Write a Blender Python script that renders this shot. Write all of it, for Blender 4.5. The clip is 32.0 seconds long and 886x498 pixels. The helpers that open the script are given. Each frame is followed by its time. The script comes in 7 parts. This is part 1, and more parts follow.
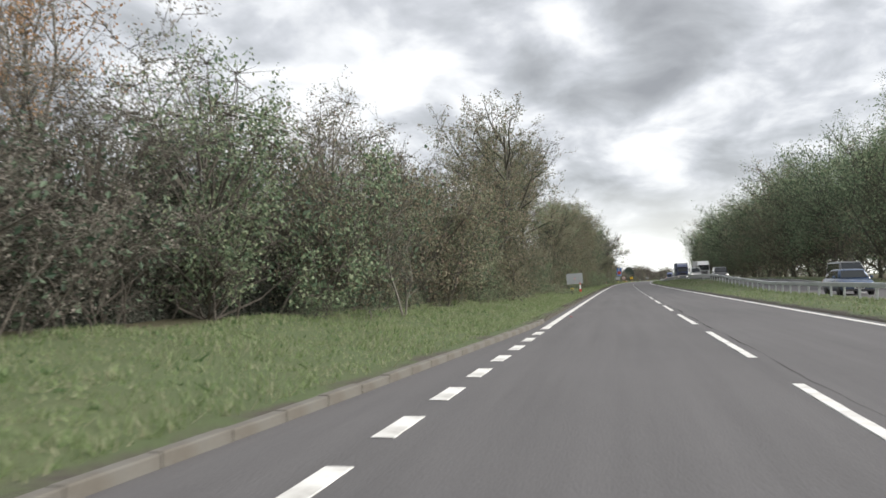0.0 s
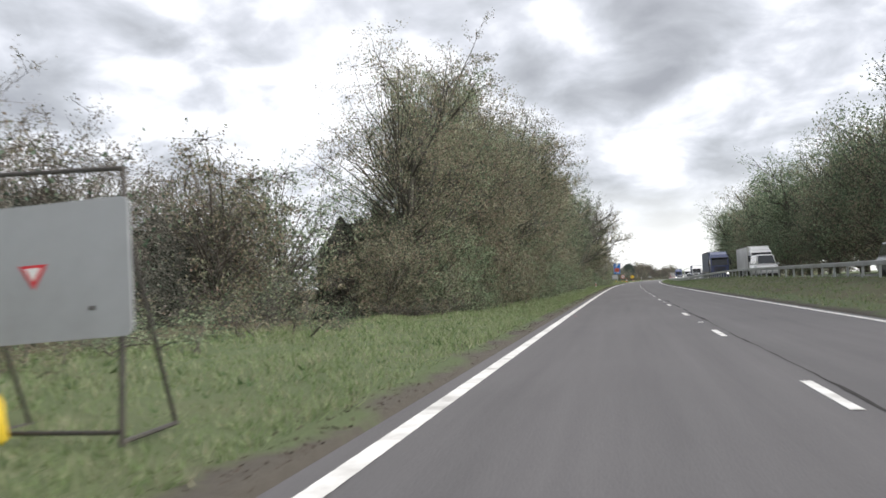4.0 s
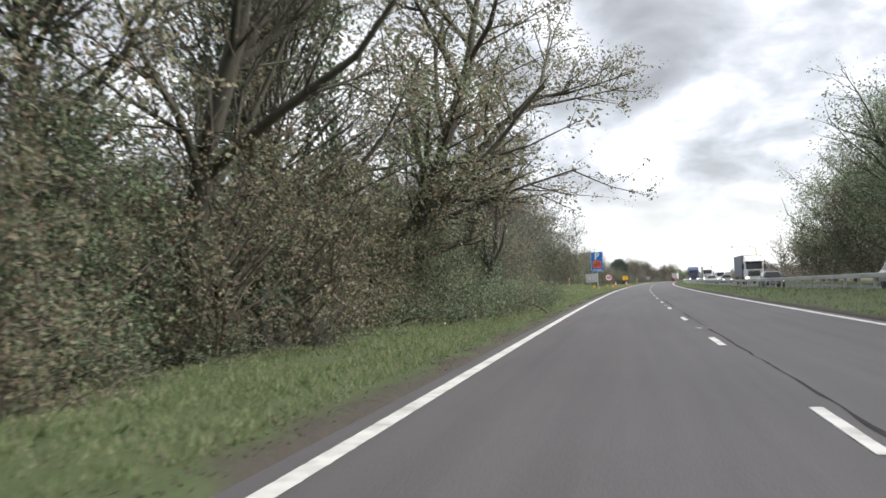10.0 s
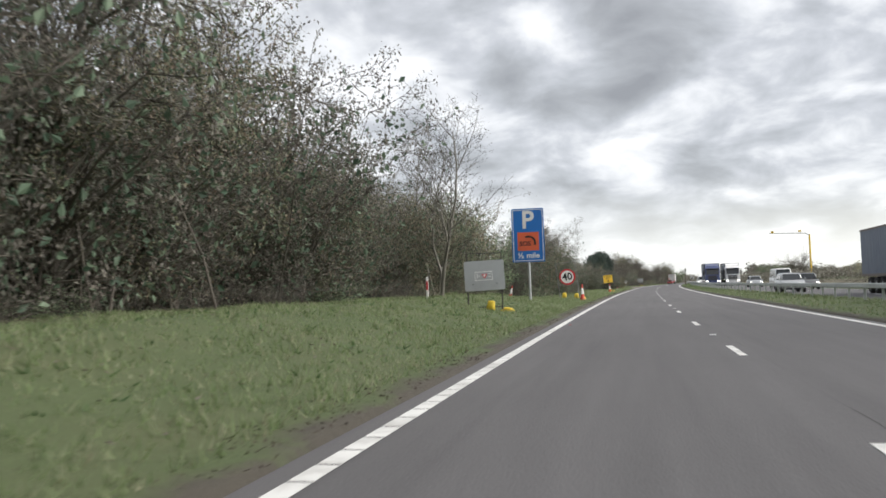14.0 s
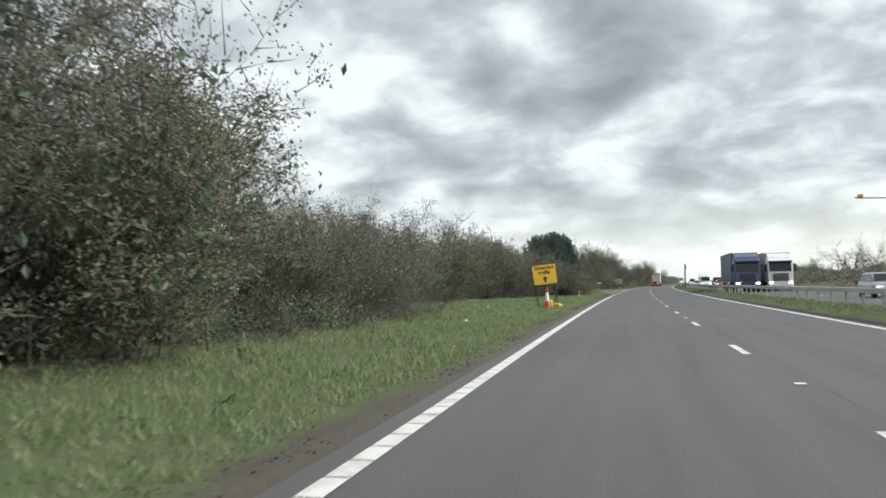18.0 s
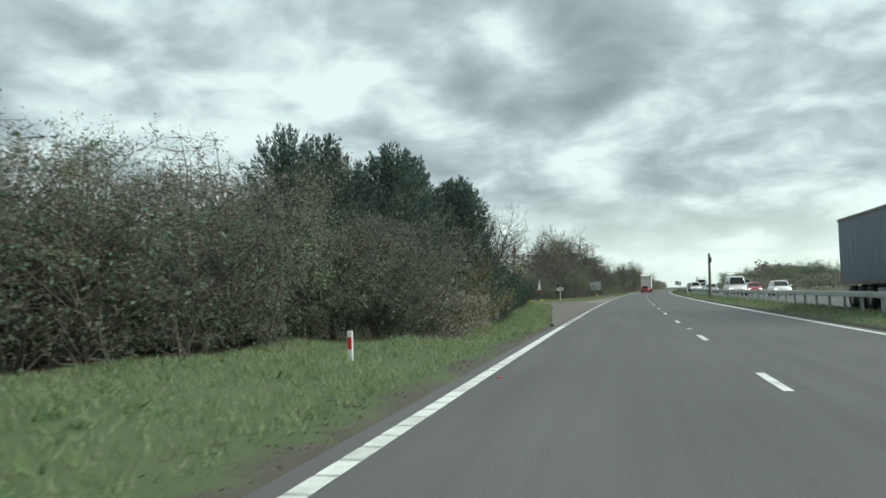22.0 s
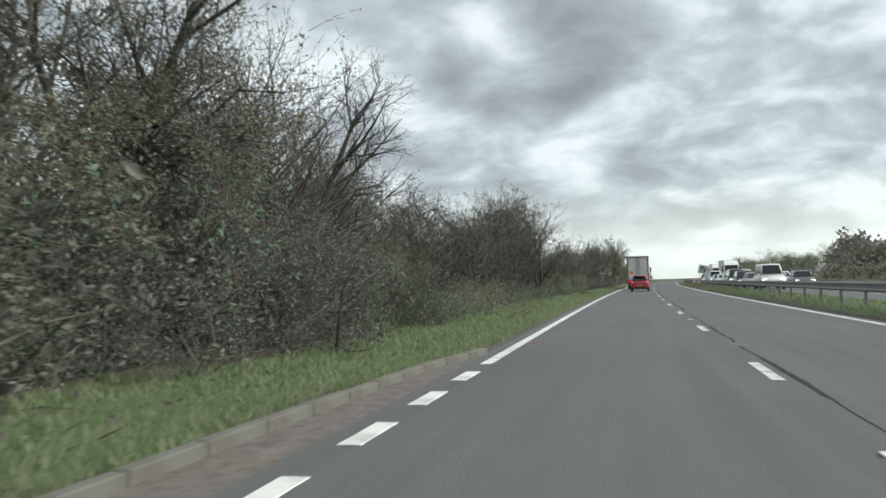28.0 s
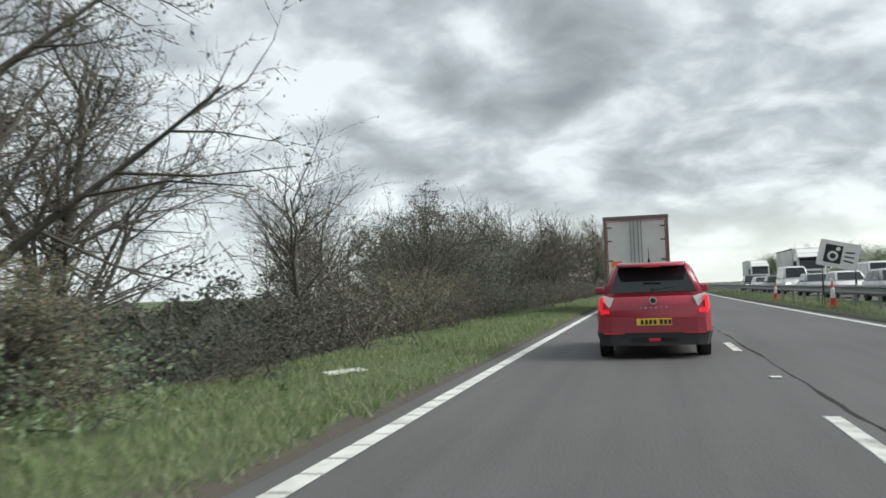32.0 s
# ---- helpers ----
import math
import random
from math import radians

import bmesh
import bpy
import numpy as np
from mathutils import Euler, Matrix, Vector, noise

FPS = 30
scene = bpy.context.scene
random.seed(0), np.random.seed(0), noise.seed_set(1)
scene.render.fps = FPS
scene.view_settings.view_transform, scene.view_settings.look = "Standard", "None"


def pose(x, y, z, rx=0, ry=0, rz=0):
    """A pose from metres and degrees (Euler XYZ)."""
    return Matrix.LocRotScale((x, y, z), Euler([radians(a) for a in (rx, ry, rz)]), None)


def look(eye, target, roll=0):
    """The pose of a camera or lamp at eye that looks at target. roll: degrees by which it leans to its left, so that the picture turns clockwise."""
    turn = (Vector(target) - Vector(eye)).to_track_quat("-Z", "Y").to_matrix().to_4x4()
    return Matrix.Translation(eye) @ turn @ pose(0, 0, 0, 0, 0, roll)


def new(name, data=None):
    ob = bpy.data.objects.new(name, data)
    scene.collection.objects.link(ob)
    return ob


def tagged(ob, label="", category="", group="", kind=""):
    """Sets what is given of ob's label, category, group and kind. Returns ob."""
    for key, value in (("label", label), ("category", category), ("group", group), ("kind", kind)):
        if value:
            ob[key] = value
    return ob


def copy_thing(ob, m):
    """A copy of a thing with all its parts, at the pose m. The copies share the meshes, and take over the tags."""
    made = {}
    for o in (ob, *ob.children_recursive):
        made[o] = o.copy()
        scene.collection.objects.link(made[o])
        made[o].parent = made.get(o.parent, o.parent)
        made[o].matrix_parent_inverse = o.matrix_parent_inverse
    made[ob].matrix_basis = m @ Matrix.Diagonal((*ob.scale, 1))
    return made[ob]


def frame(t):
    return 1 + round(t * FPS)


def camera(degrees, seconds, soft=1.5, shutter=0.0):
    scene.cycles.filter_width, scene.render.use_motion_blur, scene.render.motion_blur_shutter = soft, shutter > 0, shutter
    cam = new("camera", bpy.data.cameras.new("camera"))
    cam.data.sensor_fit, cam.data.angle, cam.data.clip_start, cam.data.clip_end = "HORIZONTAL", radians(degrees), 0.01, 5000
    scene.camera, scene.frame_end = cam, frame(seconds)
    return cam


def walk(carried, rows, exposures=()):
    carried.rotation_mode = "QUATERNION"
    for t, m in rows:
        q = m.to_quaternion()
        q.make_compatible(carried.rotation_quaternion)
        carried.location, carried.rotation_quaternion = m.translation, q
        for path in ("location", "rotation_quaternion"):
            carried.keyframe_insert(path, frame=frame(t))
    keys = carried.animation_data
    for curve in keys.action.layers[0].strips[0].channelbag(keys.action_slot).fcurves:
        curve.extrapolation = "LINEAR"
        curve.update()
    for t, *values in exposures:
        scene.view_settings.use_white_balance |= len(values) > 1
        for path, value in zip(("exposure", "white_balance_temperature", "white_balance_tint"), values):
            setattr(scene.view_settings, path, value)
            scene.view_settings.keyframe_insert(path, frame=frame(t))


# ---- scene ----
# ---- camera ----
cam = camera(57.6, 32.0, soft=1.6, shutter=0.12)
ROWS = [
    (0.0, 1.84, 0.00, 1.191, 12.23, 2.49, 1.47), (0.5, 1.82, 8.53, 1.191, 12.27, 2.46, 1.37), (1.0, 1.82, 17.08, 1.191, 12.32, 2.43, 1.26),
    (1.5, 1.81, 25.70, 1.191, 12.36, 2.40, 1.15), (2.0, 1.80, 34.45, 1.191, 12.40, 2.38, 1.04), (2.5, 1.82, 43.44, 1.191, 12.24, 2.47, 1.41),
    (3.0, 1.85, 52.71, 1.191, 12.09, 2.57, 1.78), (3.5, 1.91, 62.22, 1.191, 12.09, 2.56, 1.88), (4.0, 1.98, 71.92, 1.191, 12.09, 2.54, 1.96),
    (4.5, 2.06, 81.71, 1.191, 12.09, 2.54, 2.05), (5.0, 2.15, 91.51, 1.191, 12.09, 2.53, 2.14), (5.5, 2.25, 101.22, 1.191, 12.09, 2.51, 2.22),
    (6.0, 2.35, 110.75, 1.191, 12.09, 2.50, 2.32), (6.5, 2.38, 120.05, 1.191, 11.96, 2.44, 2.00), (7.0, 2.42, 129.15, 1.191, 11.84, 2.37, 1.67),
    (7.5, 2.56, 138.06, 1.191, 11.75, 2.37, 1.68), (8.0, 2.71, 146.84, 1.191, 11.67, 2.38, 1.67), (8.5, 2.87, 155.51, 1.191, 11.57, 2.37, 1.66),
    (9.0, 3.05, 164.16, 1.191, 11.46, 2.37, 1.65), (9.5, 3.30, 172.86, 1.191, 11.45, 2.54, 1.86), (10.0, 3.58, 181.64, 1.191, 11.42, 2.69, 2.07),
    (10.5, 3.82, 190.56, 1.191, 11.21, 2.85, 2.17), (11.0, 4.08, 199.63, 1.191, 10.99, 3.01, 2.27), (11.5, 4.30, 208.83, 1.191, 10.85, 3.07, 2.25),
    (12.0, 4.57, 218.14, 1.191, 10.72, 3.14, 2.23), (12.5, 4.87, 227.50, 1.191, 10.73, 3.10, 2.19), (13.0, 5.20, 236.82, 1.191, 10.74, 3.05, 2.15),
    (13.5, 5.53, 246.04, 1.191, 10.65, 2.91, 1.99), (14.0, 5.86, 255.06, 1.191, 10.57, 2.79, 1.82), (14.5, 6.19, 263.83, 1.191, 10.40, 2.74, 1.67),
    (15.0, 6.54, 272.30, 1.191, 10.22, 2.69, 1.53), (15.5, 6.89, 280.48, 1.191, 10.06, 2.64, 1.39), (16.0, 7.25, 288.38, 1.191, 9.90, 2.59, 1.24),
    (16.5, 7.62, 295.99, 1.191, 9.74, 2.54, 1.09), (17.0, 7.97, 303.32, 1.191, 9.59, 2.49, 0.95), (17.5, 8.40, 310.42, 1.191, 9.27, 2.59, 1.08),
    (18.0, 8.83, 317.35, 1.191, 8.95, 2.71, 1.21), (18.5, 9.30, 324.18, 1.191, 8.69, 2.85, 1.41), (19.0, 9.77, 330.99, 1.191, 8.43, 3.01, 1.61),
    (19.5, 10.27, 337.85, 1.191, 8.25, 3.09, 1.63), (20.0, 10.79, 344.87, 1.191, 8.06, 3.17, 1.65), (20.5, 11.31, 352.11, 1.191, 8.01, 3.19, 1.66),
    (21.0, 11.86, 359.61, 1.191, 7.96, 3.23, 1.66), (21.5, 12.45, 367.40, 1.191, 7.88, 3.18, 1.60), (22.0, 13.06, 375.44, 1.191, 7.80, 3.13, 1.53),
    (22.5, 13.73, 383.71, 1.191, 7.72, 3.09, 1.47), (23.0, 14.43, 392.18, 1.191, 7.63, 3.04, 1.41), (23.5, 15.21, 400.84, 1.191, 7.65, 2.90, 1.26),
    (24.0, 16.01, 409.65, 1.191, 7.69, 2.76, 1.11), (24.5, 16.85, 418.63, 1.191, 7.68, 2.58, 0.99), (25.0, 17.73, 427.76, 1.191, 7.68, 2.40, 0.88),
    (25.5, 18.66, 437.02, 1.191, 7.64, 2.34, 0.78), (26.0, 19.58, 446.35, 1.191, 7.40, 2.38, 0.96), (26.5, 20.54, 455.63, 1.191, 7.17, 2.43, 1.15),
    (27.0, 21.50, 464.83, 1.191, 6.93, 2.47, 1.33), (27.5, 22.47, 473.87, 1.191, 6.70, 2.52, 1.51), (28.0, 23.45, 482.68, 1.191, 6.47, 2.56, 1.70),
    (28.5, 24.49, 491.26, 1.191, 6.48, 2.63, 1.78), (29.0, 25.55, 499.65, 1.191, 6.49, 2.71, 1.87), (29.5, 26.61, 507.95, 1.191, 6.51, 2.79, 1.96),
    (30.0, 27.69, 516.19, 1.191, 6.52, 2.87, 2.05), (30.5, 28.64, 524.45, 1.191, 6.44, 2.90, 2.04), (31.0, 29.63, 532.74, 1.191, 6.36, 2.93, 2.02),
    (31.5, 30.64, 541.06, 1.191, 6.28, 2.96, 2.01), (32.0, 31.67, 549.36, 1.191, 6.21, 3.00, 2.00),
]
walk(cam, [(t, pose(x, y, z, 90 + pitch, roll, yaw)) for t, x, y, z, yaw, pitch, roll in ROWS],
     [(0, 0.4, 6500, 12), (4.5, 0.62, 6400, 14), (8, 0.74, 6400, 13), (11, 0.62, 6400, 13), (13, 0.4, 6450, 13), (17, 0.28, 6350, 7), (19, 0.17, 6250, 2), (20, 0.12, 6050, -6), (22, 0.12, 6050, -7), (24, 0.15, 6200, 3), (26, 0.15, 6150, 2), (32, 0.15, 6250, 5)])

# ---- world and light ----
SUN_TURN, SUN_HEIGHT = 92.0, 36.0
world = bpy.data.worlds.new("world")
scene.world = world
world.use_nodes = True


class Nodes:
    """Short hand for a node tree."""

    def __init__(self, tree):
        self.t = tree
        tree.nodes.clear()

    def n(self, kind, *links, **values):
        node = self.t.nodes.new(kind)
        for key, value in values.items():
            if key.startswith("i_"):
                node.inputs[key[2:].replace("_", " ")].default_value = value
            else:
                if key == "uv_map":
                    node.uv_map = value
                elif key == "sky_type":
                    node.sky_type = value
                elif key == "sun_disc":
                    node.sun_disc = value
                elif key == "sun_elevation":
                    node.sun_elevation = value
                elif key == "sun_rotation":
                    node.sun_rotation = value
        for slot, source in links:
            self.t.links.new(source, node.inputs[slot])
        return node

    def math(self, op, a, b=0.0, clamp=False):
        node = self.t.nodes.new("ShaderNodeMath")
        node.operation, node.use_clamp = op, clamp
        for i, v in enumerate((a, b)):
            if isinstance(v, (int, float)):
                node.inputs[i].default_value = v
            else:
                self.t.links.new(v, node.inputs[i])
        return node.outputs[0]

    def ramp(self, fac, *stops):
        node = self.t.nodes.new("ShaderNodeValToRGB")
        e = node.color_ramp.elements
        while len(e) < len(stops):
            e.new(0.5)
        for k, (at, col) in zip(e, stops):
            k.position = at
            k.color = (*col, 1) if isinstance(col, tuple) else (col, col, col, 1)
        self.t.links.new(fac, node.inputs[0])
        return node.outputs[0]

    def mix(self, fac, a, b, blend="MIX"):
        node = self.t.nodes.new("ShaderNodeMixRGB")
        node.blend_type = blend
        for i, v in enumerate((fac, a, b)):
            if isinstance(v, (int, float)):
                node.inputs[i].default_value = v if i == 0 else (v, v, v, 1)
            elif isinstance(v, tuple):
                node.inputs[i].default_value = (*v, 1)
            else:
                self.t.links.new(v, node.inputs[i])
        return node.outputs[0]

    def noise(self, vec, scale, detail=4.0, rough=0.55, distort=0.0):
        node = self.t.nodes.new("ShaderNodeTexNoise")
        node.inputs["Scale"].default_value, node.inputs["Detail"].default_value = scale, detail
        node.inputs["Roughness"].default_value, node.inputs["Distortion"].default_value = rough, distort
        self.t.links.new(vec, node.inputs["Vector"])
        return node.outputs["Fac"]


k = Nodes(world.node_tree)
coord = k.n("ShaderNodeTexCoord").outputs["Generated"]
sep = k.n("ShaderNodeSeparateXYZ", (0, coord))
# cloud layer seen in perspective: it closes up towards the horizon
rise = k.math("ADD", k.math("MAXIMUM", sep.outputs[2], 0.0), 0.36)
flat = k.n("ShaderNodeCombineXYZ", (0, k.math("DIVIDE", sep.outputs[0], rise)), (1, k.math("DIVIDE", sep.outputs[1], rise)), i_Z=0.37)
big = k.noise(flat.outputs[0], 1.7, 2.0, 0.5, 0.2)
puff = k.noise(flat.outputs[0], 5.0, 8.0, 0.50, 0.25)
body = k.math("ADD", k.math("MULTIPLY", big, 0.40), k.math("MULTIPLY", puff, 0.60))
cloud = k.ramp(body, (0.32, (0.235, 0.245, 0.255)), (0.41, (0.315, 0.33, 0.34)), (0.455, (0.38, 0.40, 0.415)), (0.495, (0.455, 0.475, 0.495)), (0.53, (0.565, 0.585, 0.595)), (0.59, (0.72, 0.735, 0.74)))
low = k.ramp(sep.outputs[2], (0.0, 0.75), (0.035, 0.62), (0.12, 0.0))
pale = k.mix(k.math("ADD", 0.5, k.math("MULTIPLY", sep.outputs[0], 0.9), True), (0.70, 0.74, 0.76), (0.90, 0.90, 0.80))
cloud = k.mix(low, cloud, pale)
sky = k.n("ShaderNodeTexSky", sky_type="NISHITA", sun_disc=False, sun_elevation=radians(SUN_HEIGHT), sun_rotation=radians(SUN_TURN))
blue = k.mix(1.0, sky.outputs[0], (0.10, 0.10, 0.10), "MULTIPLY")
total = k.mix(0.93, blue, cloud)
bg = k.n("ShaderNodeBackground", ("Color", total), i_Strength=1.20)
k.n("ShaderNodeOutputWorld", (0, bg.outputs[0]))

sun = new("sun", bpy.data.lights.new("sun", "SUN"))
sun.data.energy, sun.data.angle, sun.data.color = 3.5, radians(40), (1.0, 0.95, 0.88)
a, e = radians(SUN_TURN), radians(SUN_HEIGHT)
sun.matrix_world = look((0, 0, 60), (-math.sin(a) * math.cos(e) * 60, -math.cos(a) * math.cos(e) * 60, 60 - 60 * math.sin(e)))

# ---- the road's line: s metres along it, u metres to the right of the near edge line ----
LINE_S = np.arange(-1000.0, 3000.0, 1.0)
_turn = np.cumsum(np.interp(LINE_S, [-50, 120, 200, 900, 1000], [0.00005, 0.0001, 0.0003, 0.0003, 0.0]) * (LINE_S > -60))
_turn -= np.interp(0.0, LINE_S, _turn)
_lx, _ly = np.cumsum(np.sin(_turn)), np.cumsum(np.cos(_turn))
_lx -= np.interp(0.0, LINE_S, _lx)
_ly -= np.interp(0.0, LINE_S, _ly)
LANE, WIDE = 3.72, 7.69


def spot(s, u, z=0.0):
    """World place of road coordinates, for arrays too."""
    h = np.interp(s, LINE_S, _turn)
    return np.interp(s, LINE_S, _lx) + u * np.cos(h), np.interp(s, LINE_S, _ly) - u * np.sin(h), z + 0 * h


def heading(s):
    return float(np.interp(s, LINE_S, _turn))


def stand(s, u, z=None, turn=0.0, size=1.0):
    """Pose of a thing that stands at (s, u), its y along the road, turned by degrees to the left."""
    z = float(ground_z(s, u)) if z is None else z
    x, y, z = spot(s, u, z)
    return Matrix.Translation((float(x), float(y), float(z))) @ Matrix.Rotation(-heading(s) + radians(turn), 4, "Z") @ Matrix.Diagonal((size, size, size, 1))


def edge_u(s):
    """Outer edge of the paved width on the near side (the lay-bys widen it)."""
    return np.interp(s, [-60, 4, 9, 20, 23, 402, 404, 408, 417, 430, 441, 446, 450, 455, 460, 475, 487, 495, 497],
                     [-1.7, -1.32, -1.0, -0.40, -0.32, -0.32, -0.4, -0.8, -1.7, -2.9, -4.0, -6.0, -5.6, -2.7, -1.65, -1.25, -1.05, -0.72, -0.32])


def rail_u(s):
    """The safety barrier's line in the central reserve."""
    return np.interp(s, [-100, 270, 345, 1000], [11.9, 11.9, 10.2, 10.4])


def far_z(s):
    """Height of the opposite carriageway."""
    return np.interp(s, [-100, 60, 95, 150, 215, 260], [0.0, 0.0, 0.75, 0.9, 0.35, 0.05])


def front_u(s):
    """Where the hedge and the wood begin."""
    return np.interp(s, [-60, 10, 18, 24, 34, 40, 60, 65, 70, 85, 98, 110, 125, 150, 160, 175, 190, 200, 215, 225, 240, 252, 262, 284, 300, 312, 322, 345, 350, 376, 385, 395, 414, 420, 445, 470, 492, 500, 508, 522, 535, 550, 560, 570, 620],
                     [-9, -8.5, -6.6, -5.2, -4.6, -4.4, -4.2, -5.2, -7, -7, -5.2, -5, -4.6, -4, -4.2, -5.2, -5, -4.8, -5.2, -5.8, -6.4, -8, -9.2, -8.4, -6.6, -5.6, -4.8, -4.8, -8.6, -9, -7.5, -5.6, -4.6, -6, -7.5, -5.2, -4, -3.5, -3.6, -5, -4.6, -4.2, -3.4, -3.6, -4.4])


def bank_z(s):
    """How far the verge climbs or falls towards the hedge."""
    return np.interp(s, [-60, 45, 62, 95, 105, 200, 215, 240, 258, 298, 310, 345, 380], [0.35, 0.35, 0.3, 0.1, -0.22, -0.22, 0.1, 0.2, 0.7, 0.7, 0.2, 0.12, 0.1])


def ground_z(s, u):
    s, u = np.asarray(s, float), np.asarray(u, float)
    e = edge_u(s)
    d = e - u
    left = np.interp(d, [0.0, 0.06, 0.6, 1.6, 4.0], [-0.06, 0.03, 0.05, 0.08, 0.10]) + bank_z(s) * np.interp(d, [0.9, 2.5, 5.5], [0.0, 0.3, 1.0])
    drop = 0.45 * np.interp(s, [394, 400, 440, 452], [0, 1, 1, 0]) * np.interp(d, [0.6, 2.4, 4, 8], [0, 1, 1, 0]) + np.interp(s, [370, 410, 460, 520, 900], [0.0, 0.45, 0.2, 0.6, 0.6]) * np.interp(d, [1.5, 8.0], [0.0, 1.0])
    bump = 0.07 * np.sin(s * 0.9 + u * 1.3) * np.sin(u * 0.8 - s * 0.35) * np.interp(d, [0.8, 2.5, 60, 200], [0, 1, 1, 0])
    left = left - drop + bump
    r, fz = rail_u(s), far_z(s)
    w = u - WIDE - 0.35
    right = np.interp(w, [0.0, 0.06, 0.5, 1.6], [-0.06, 0.03, 0.07, 0.16]) + (fz - 0.05) * np.clip((u - WIDE - 0.8) / (r - WIDE - 0.8), 0, 1)
    right += 0.04 * np.sin(s * 1.1 + u * 2.0) * np.clip(w - 0.5, 0, 1) * np.clip(r - u, 0, 1)
    under = (u > r + 0.75) & (u < r + 8.9)
    right = np.where(under, fz - 0.06, np.where(u >= r + 8.9, fz + 0.1, right))
    right = np.where(u > r + 40, fz * np.clip((r + 120 - u) / 80, 0, 1), right)
    return np.where(u < e, left, np.where(u > WIDE + 0.35, right, -0.06))


# ---- materials ----
def material(name, build):
    m = bpy.data.materials.new(name)
    m.use_nodes = True
    q = Nodes(m.node_tree)
    out = q.n("ShaderNodeOutputMaterial")
    p = q.n("ShaderNodeBsdfPrincipled")
    q.t.links.new(p.outputs[0], out.inputs[0])
    build(q, p)
    return m


def put(q, p, slot, v):
    if isinstance(v, (int, float)):
        p.inputs[slot].default_value = v
    elif isinstance(v, tuple):
        p.inputs[slot].default_value = (*v, 1)
    else:
        q.t.links.new(v, p.inputs[slot])


def bump(q, p, height, strength=0.4, distance=0.02):
    b = q.n("ShaderNodeBump", ("Height", height), i_Strength=strength, i_Distance=distance)
    q.t.links.new(b.outputs[0], p.inputs["Normal"])


def simple(name, col, rough=0.5, metal=0.0, vary=0.12, scale=6.0, dirt=0.0, coat=0.0, relief=0.0, gloss=0.5):
    """Plain surface with fine variation, and dirt in patches."""
    def build(q, p):
        c = q.n("ShaderNodeTexCoord").outputs["Object"]
        f = q.noise(c, scale, 5.0, 0.6)
        base = q.mix(f, tuple(x * (1 - vary) for x in col), tuple(min(1.0, x * (1 + vary)) for x in col))
        if dirt:
            g = q.ramp(q.noise(c, scale * 0.35, 6.0, 0.65), (0.45, 0.0), (0.72, dirt))
            base = q.mix(g, base, (0.10, 0.085, 0.065))
        put(q, p, "Base Color", base)
        put(q, p, "Roughness", q.math("ADD", rough - 0.06, q.math("MULTIPLY", f, 0.12)))
        put(q, p, "Metallic", metal)
        put(q, p, "Coat Weight", coat)
        put(q, p, "Specular IOR Level", gloss)
        if relief:
            bump(q, p, q.noise(c, scale * 6, 4.0), relief, 0.01)
    return material(name, build)


def dull(c, keep, gain):
    """Colour with part of its saturation taken out."""
    g = 0.3 * c[0] + 0.6 * c[1] + 0.1 * c[2]
    r, gr, b = (gain * (g + (x - g) * keep) for x in c)
    return r, gr, b * 1.12


def leaf_mat(name, *cols, keep=0.50, gain=1.18):
    cols = [dull(c, keep, gain) for c in cols]

    def build(q, p):
        r = q.n("ShaderNodeNewGeometry").outputs["Random Per Island"]
        o = q.n("ShaderNodeObjectInfo").outputs["Random"]
        stops = [((i + 0.5) / len(cols), c) for i, c in enumerate(cols)]
        base = q.ramp(r, *stops)
        hs = q.n("ShaderNodeHueSaturation", ("Color", base), ("Value", q.math("ADD", 0.78, q.math("MULTIPLY", o, 0.5))))
        put(q, p, "Base Color", hs.outputs[0])
        put(q, p, "Roughness", 0.6)
        put(q, p, "Specular IOR Level", 0.25)
        tr = q.n("ShaderNodeBsdfTranslucent", ("Color", hs.outputs[0]))
        both = q.n("ShaderNodeMixShader", (1, p.outputs[0]), (2, tr.outputs[0]), i_Fac=0.36)
        out = [n for n in q.t.nodes if n.type == "OUTPUT_MATERIAL"][0]
        q.t.links.new(both.outputs[0], out.inputs[0])
    return material(name, build)


def heart_shade_mat(name, *cols):
    """The closed inside of a hedge, interior shade put into its colour: darkened leaf tints broken up at the size of
    leaves and of boughs.
    """
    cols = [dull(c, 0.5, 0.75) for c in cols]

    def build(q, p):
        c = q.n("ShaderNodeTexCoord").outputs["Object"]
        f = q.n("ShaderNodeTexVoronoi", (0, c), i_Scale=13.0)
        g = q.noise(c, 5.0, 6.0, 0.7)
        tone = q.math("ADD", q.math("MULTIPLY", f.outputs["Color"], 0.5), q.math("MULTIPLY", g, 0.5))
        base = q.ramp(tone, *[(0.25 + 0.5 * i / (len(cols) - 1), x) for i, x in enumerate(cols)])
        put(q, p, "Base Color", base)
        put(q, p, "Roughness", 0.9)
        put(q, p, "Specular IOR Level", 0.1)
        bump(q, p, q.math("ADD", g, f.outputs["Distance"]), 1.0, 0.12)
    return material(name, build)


def bark_mat(name, dark, light, scale=9.0):
    def build(q, p):
        c = q.n("ShaderNodeTexCoord").outputs["Object"]
        m = q.n("ShaderNodeMapping", (0, c))
        m.inputs["Scale"].default_value = (1, 1, 0.25)
        f = q.noise(m.outputs[0], scale, 6.0, 0.65)
        g = q.noise(c, 0.9, 3.0)
        put(q, p, "Base Color", q.mix(q.math("MULTIPLY", g, 0.45), q.mix(f, dark, light), (0.05, 0.065, 0.03)))
        put(q, p, "Roughness", 0.9)
        bump(q, p, f, 0.6, 0.03)
    return material(name, build)


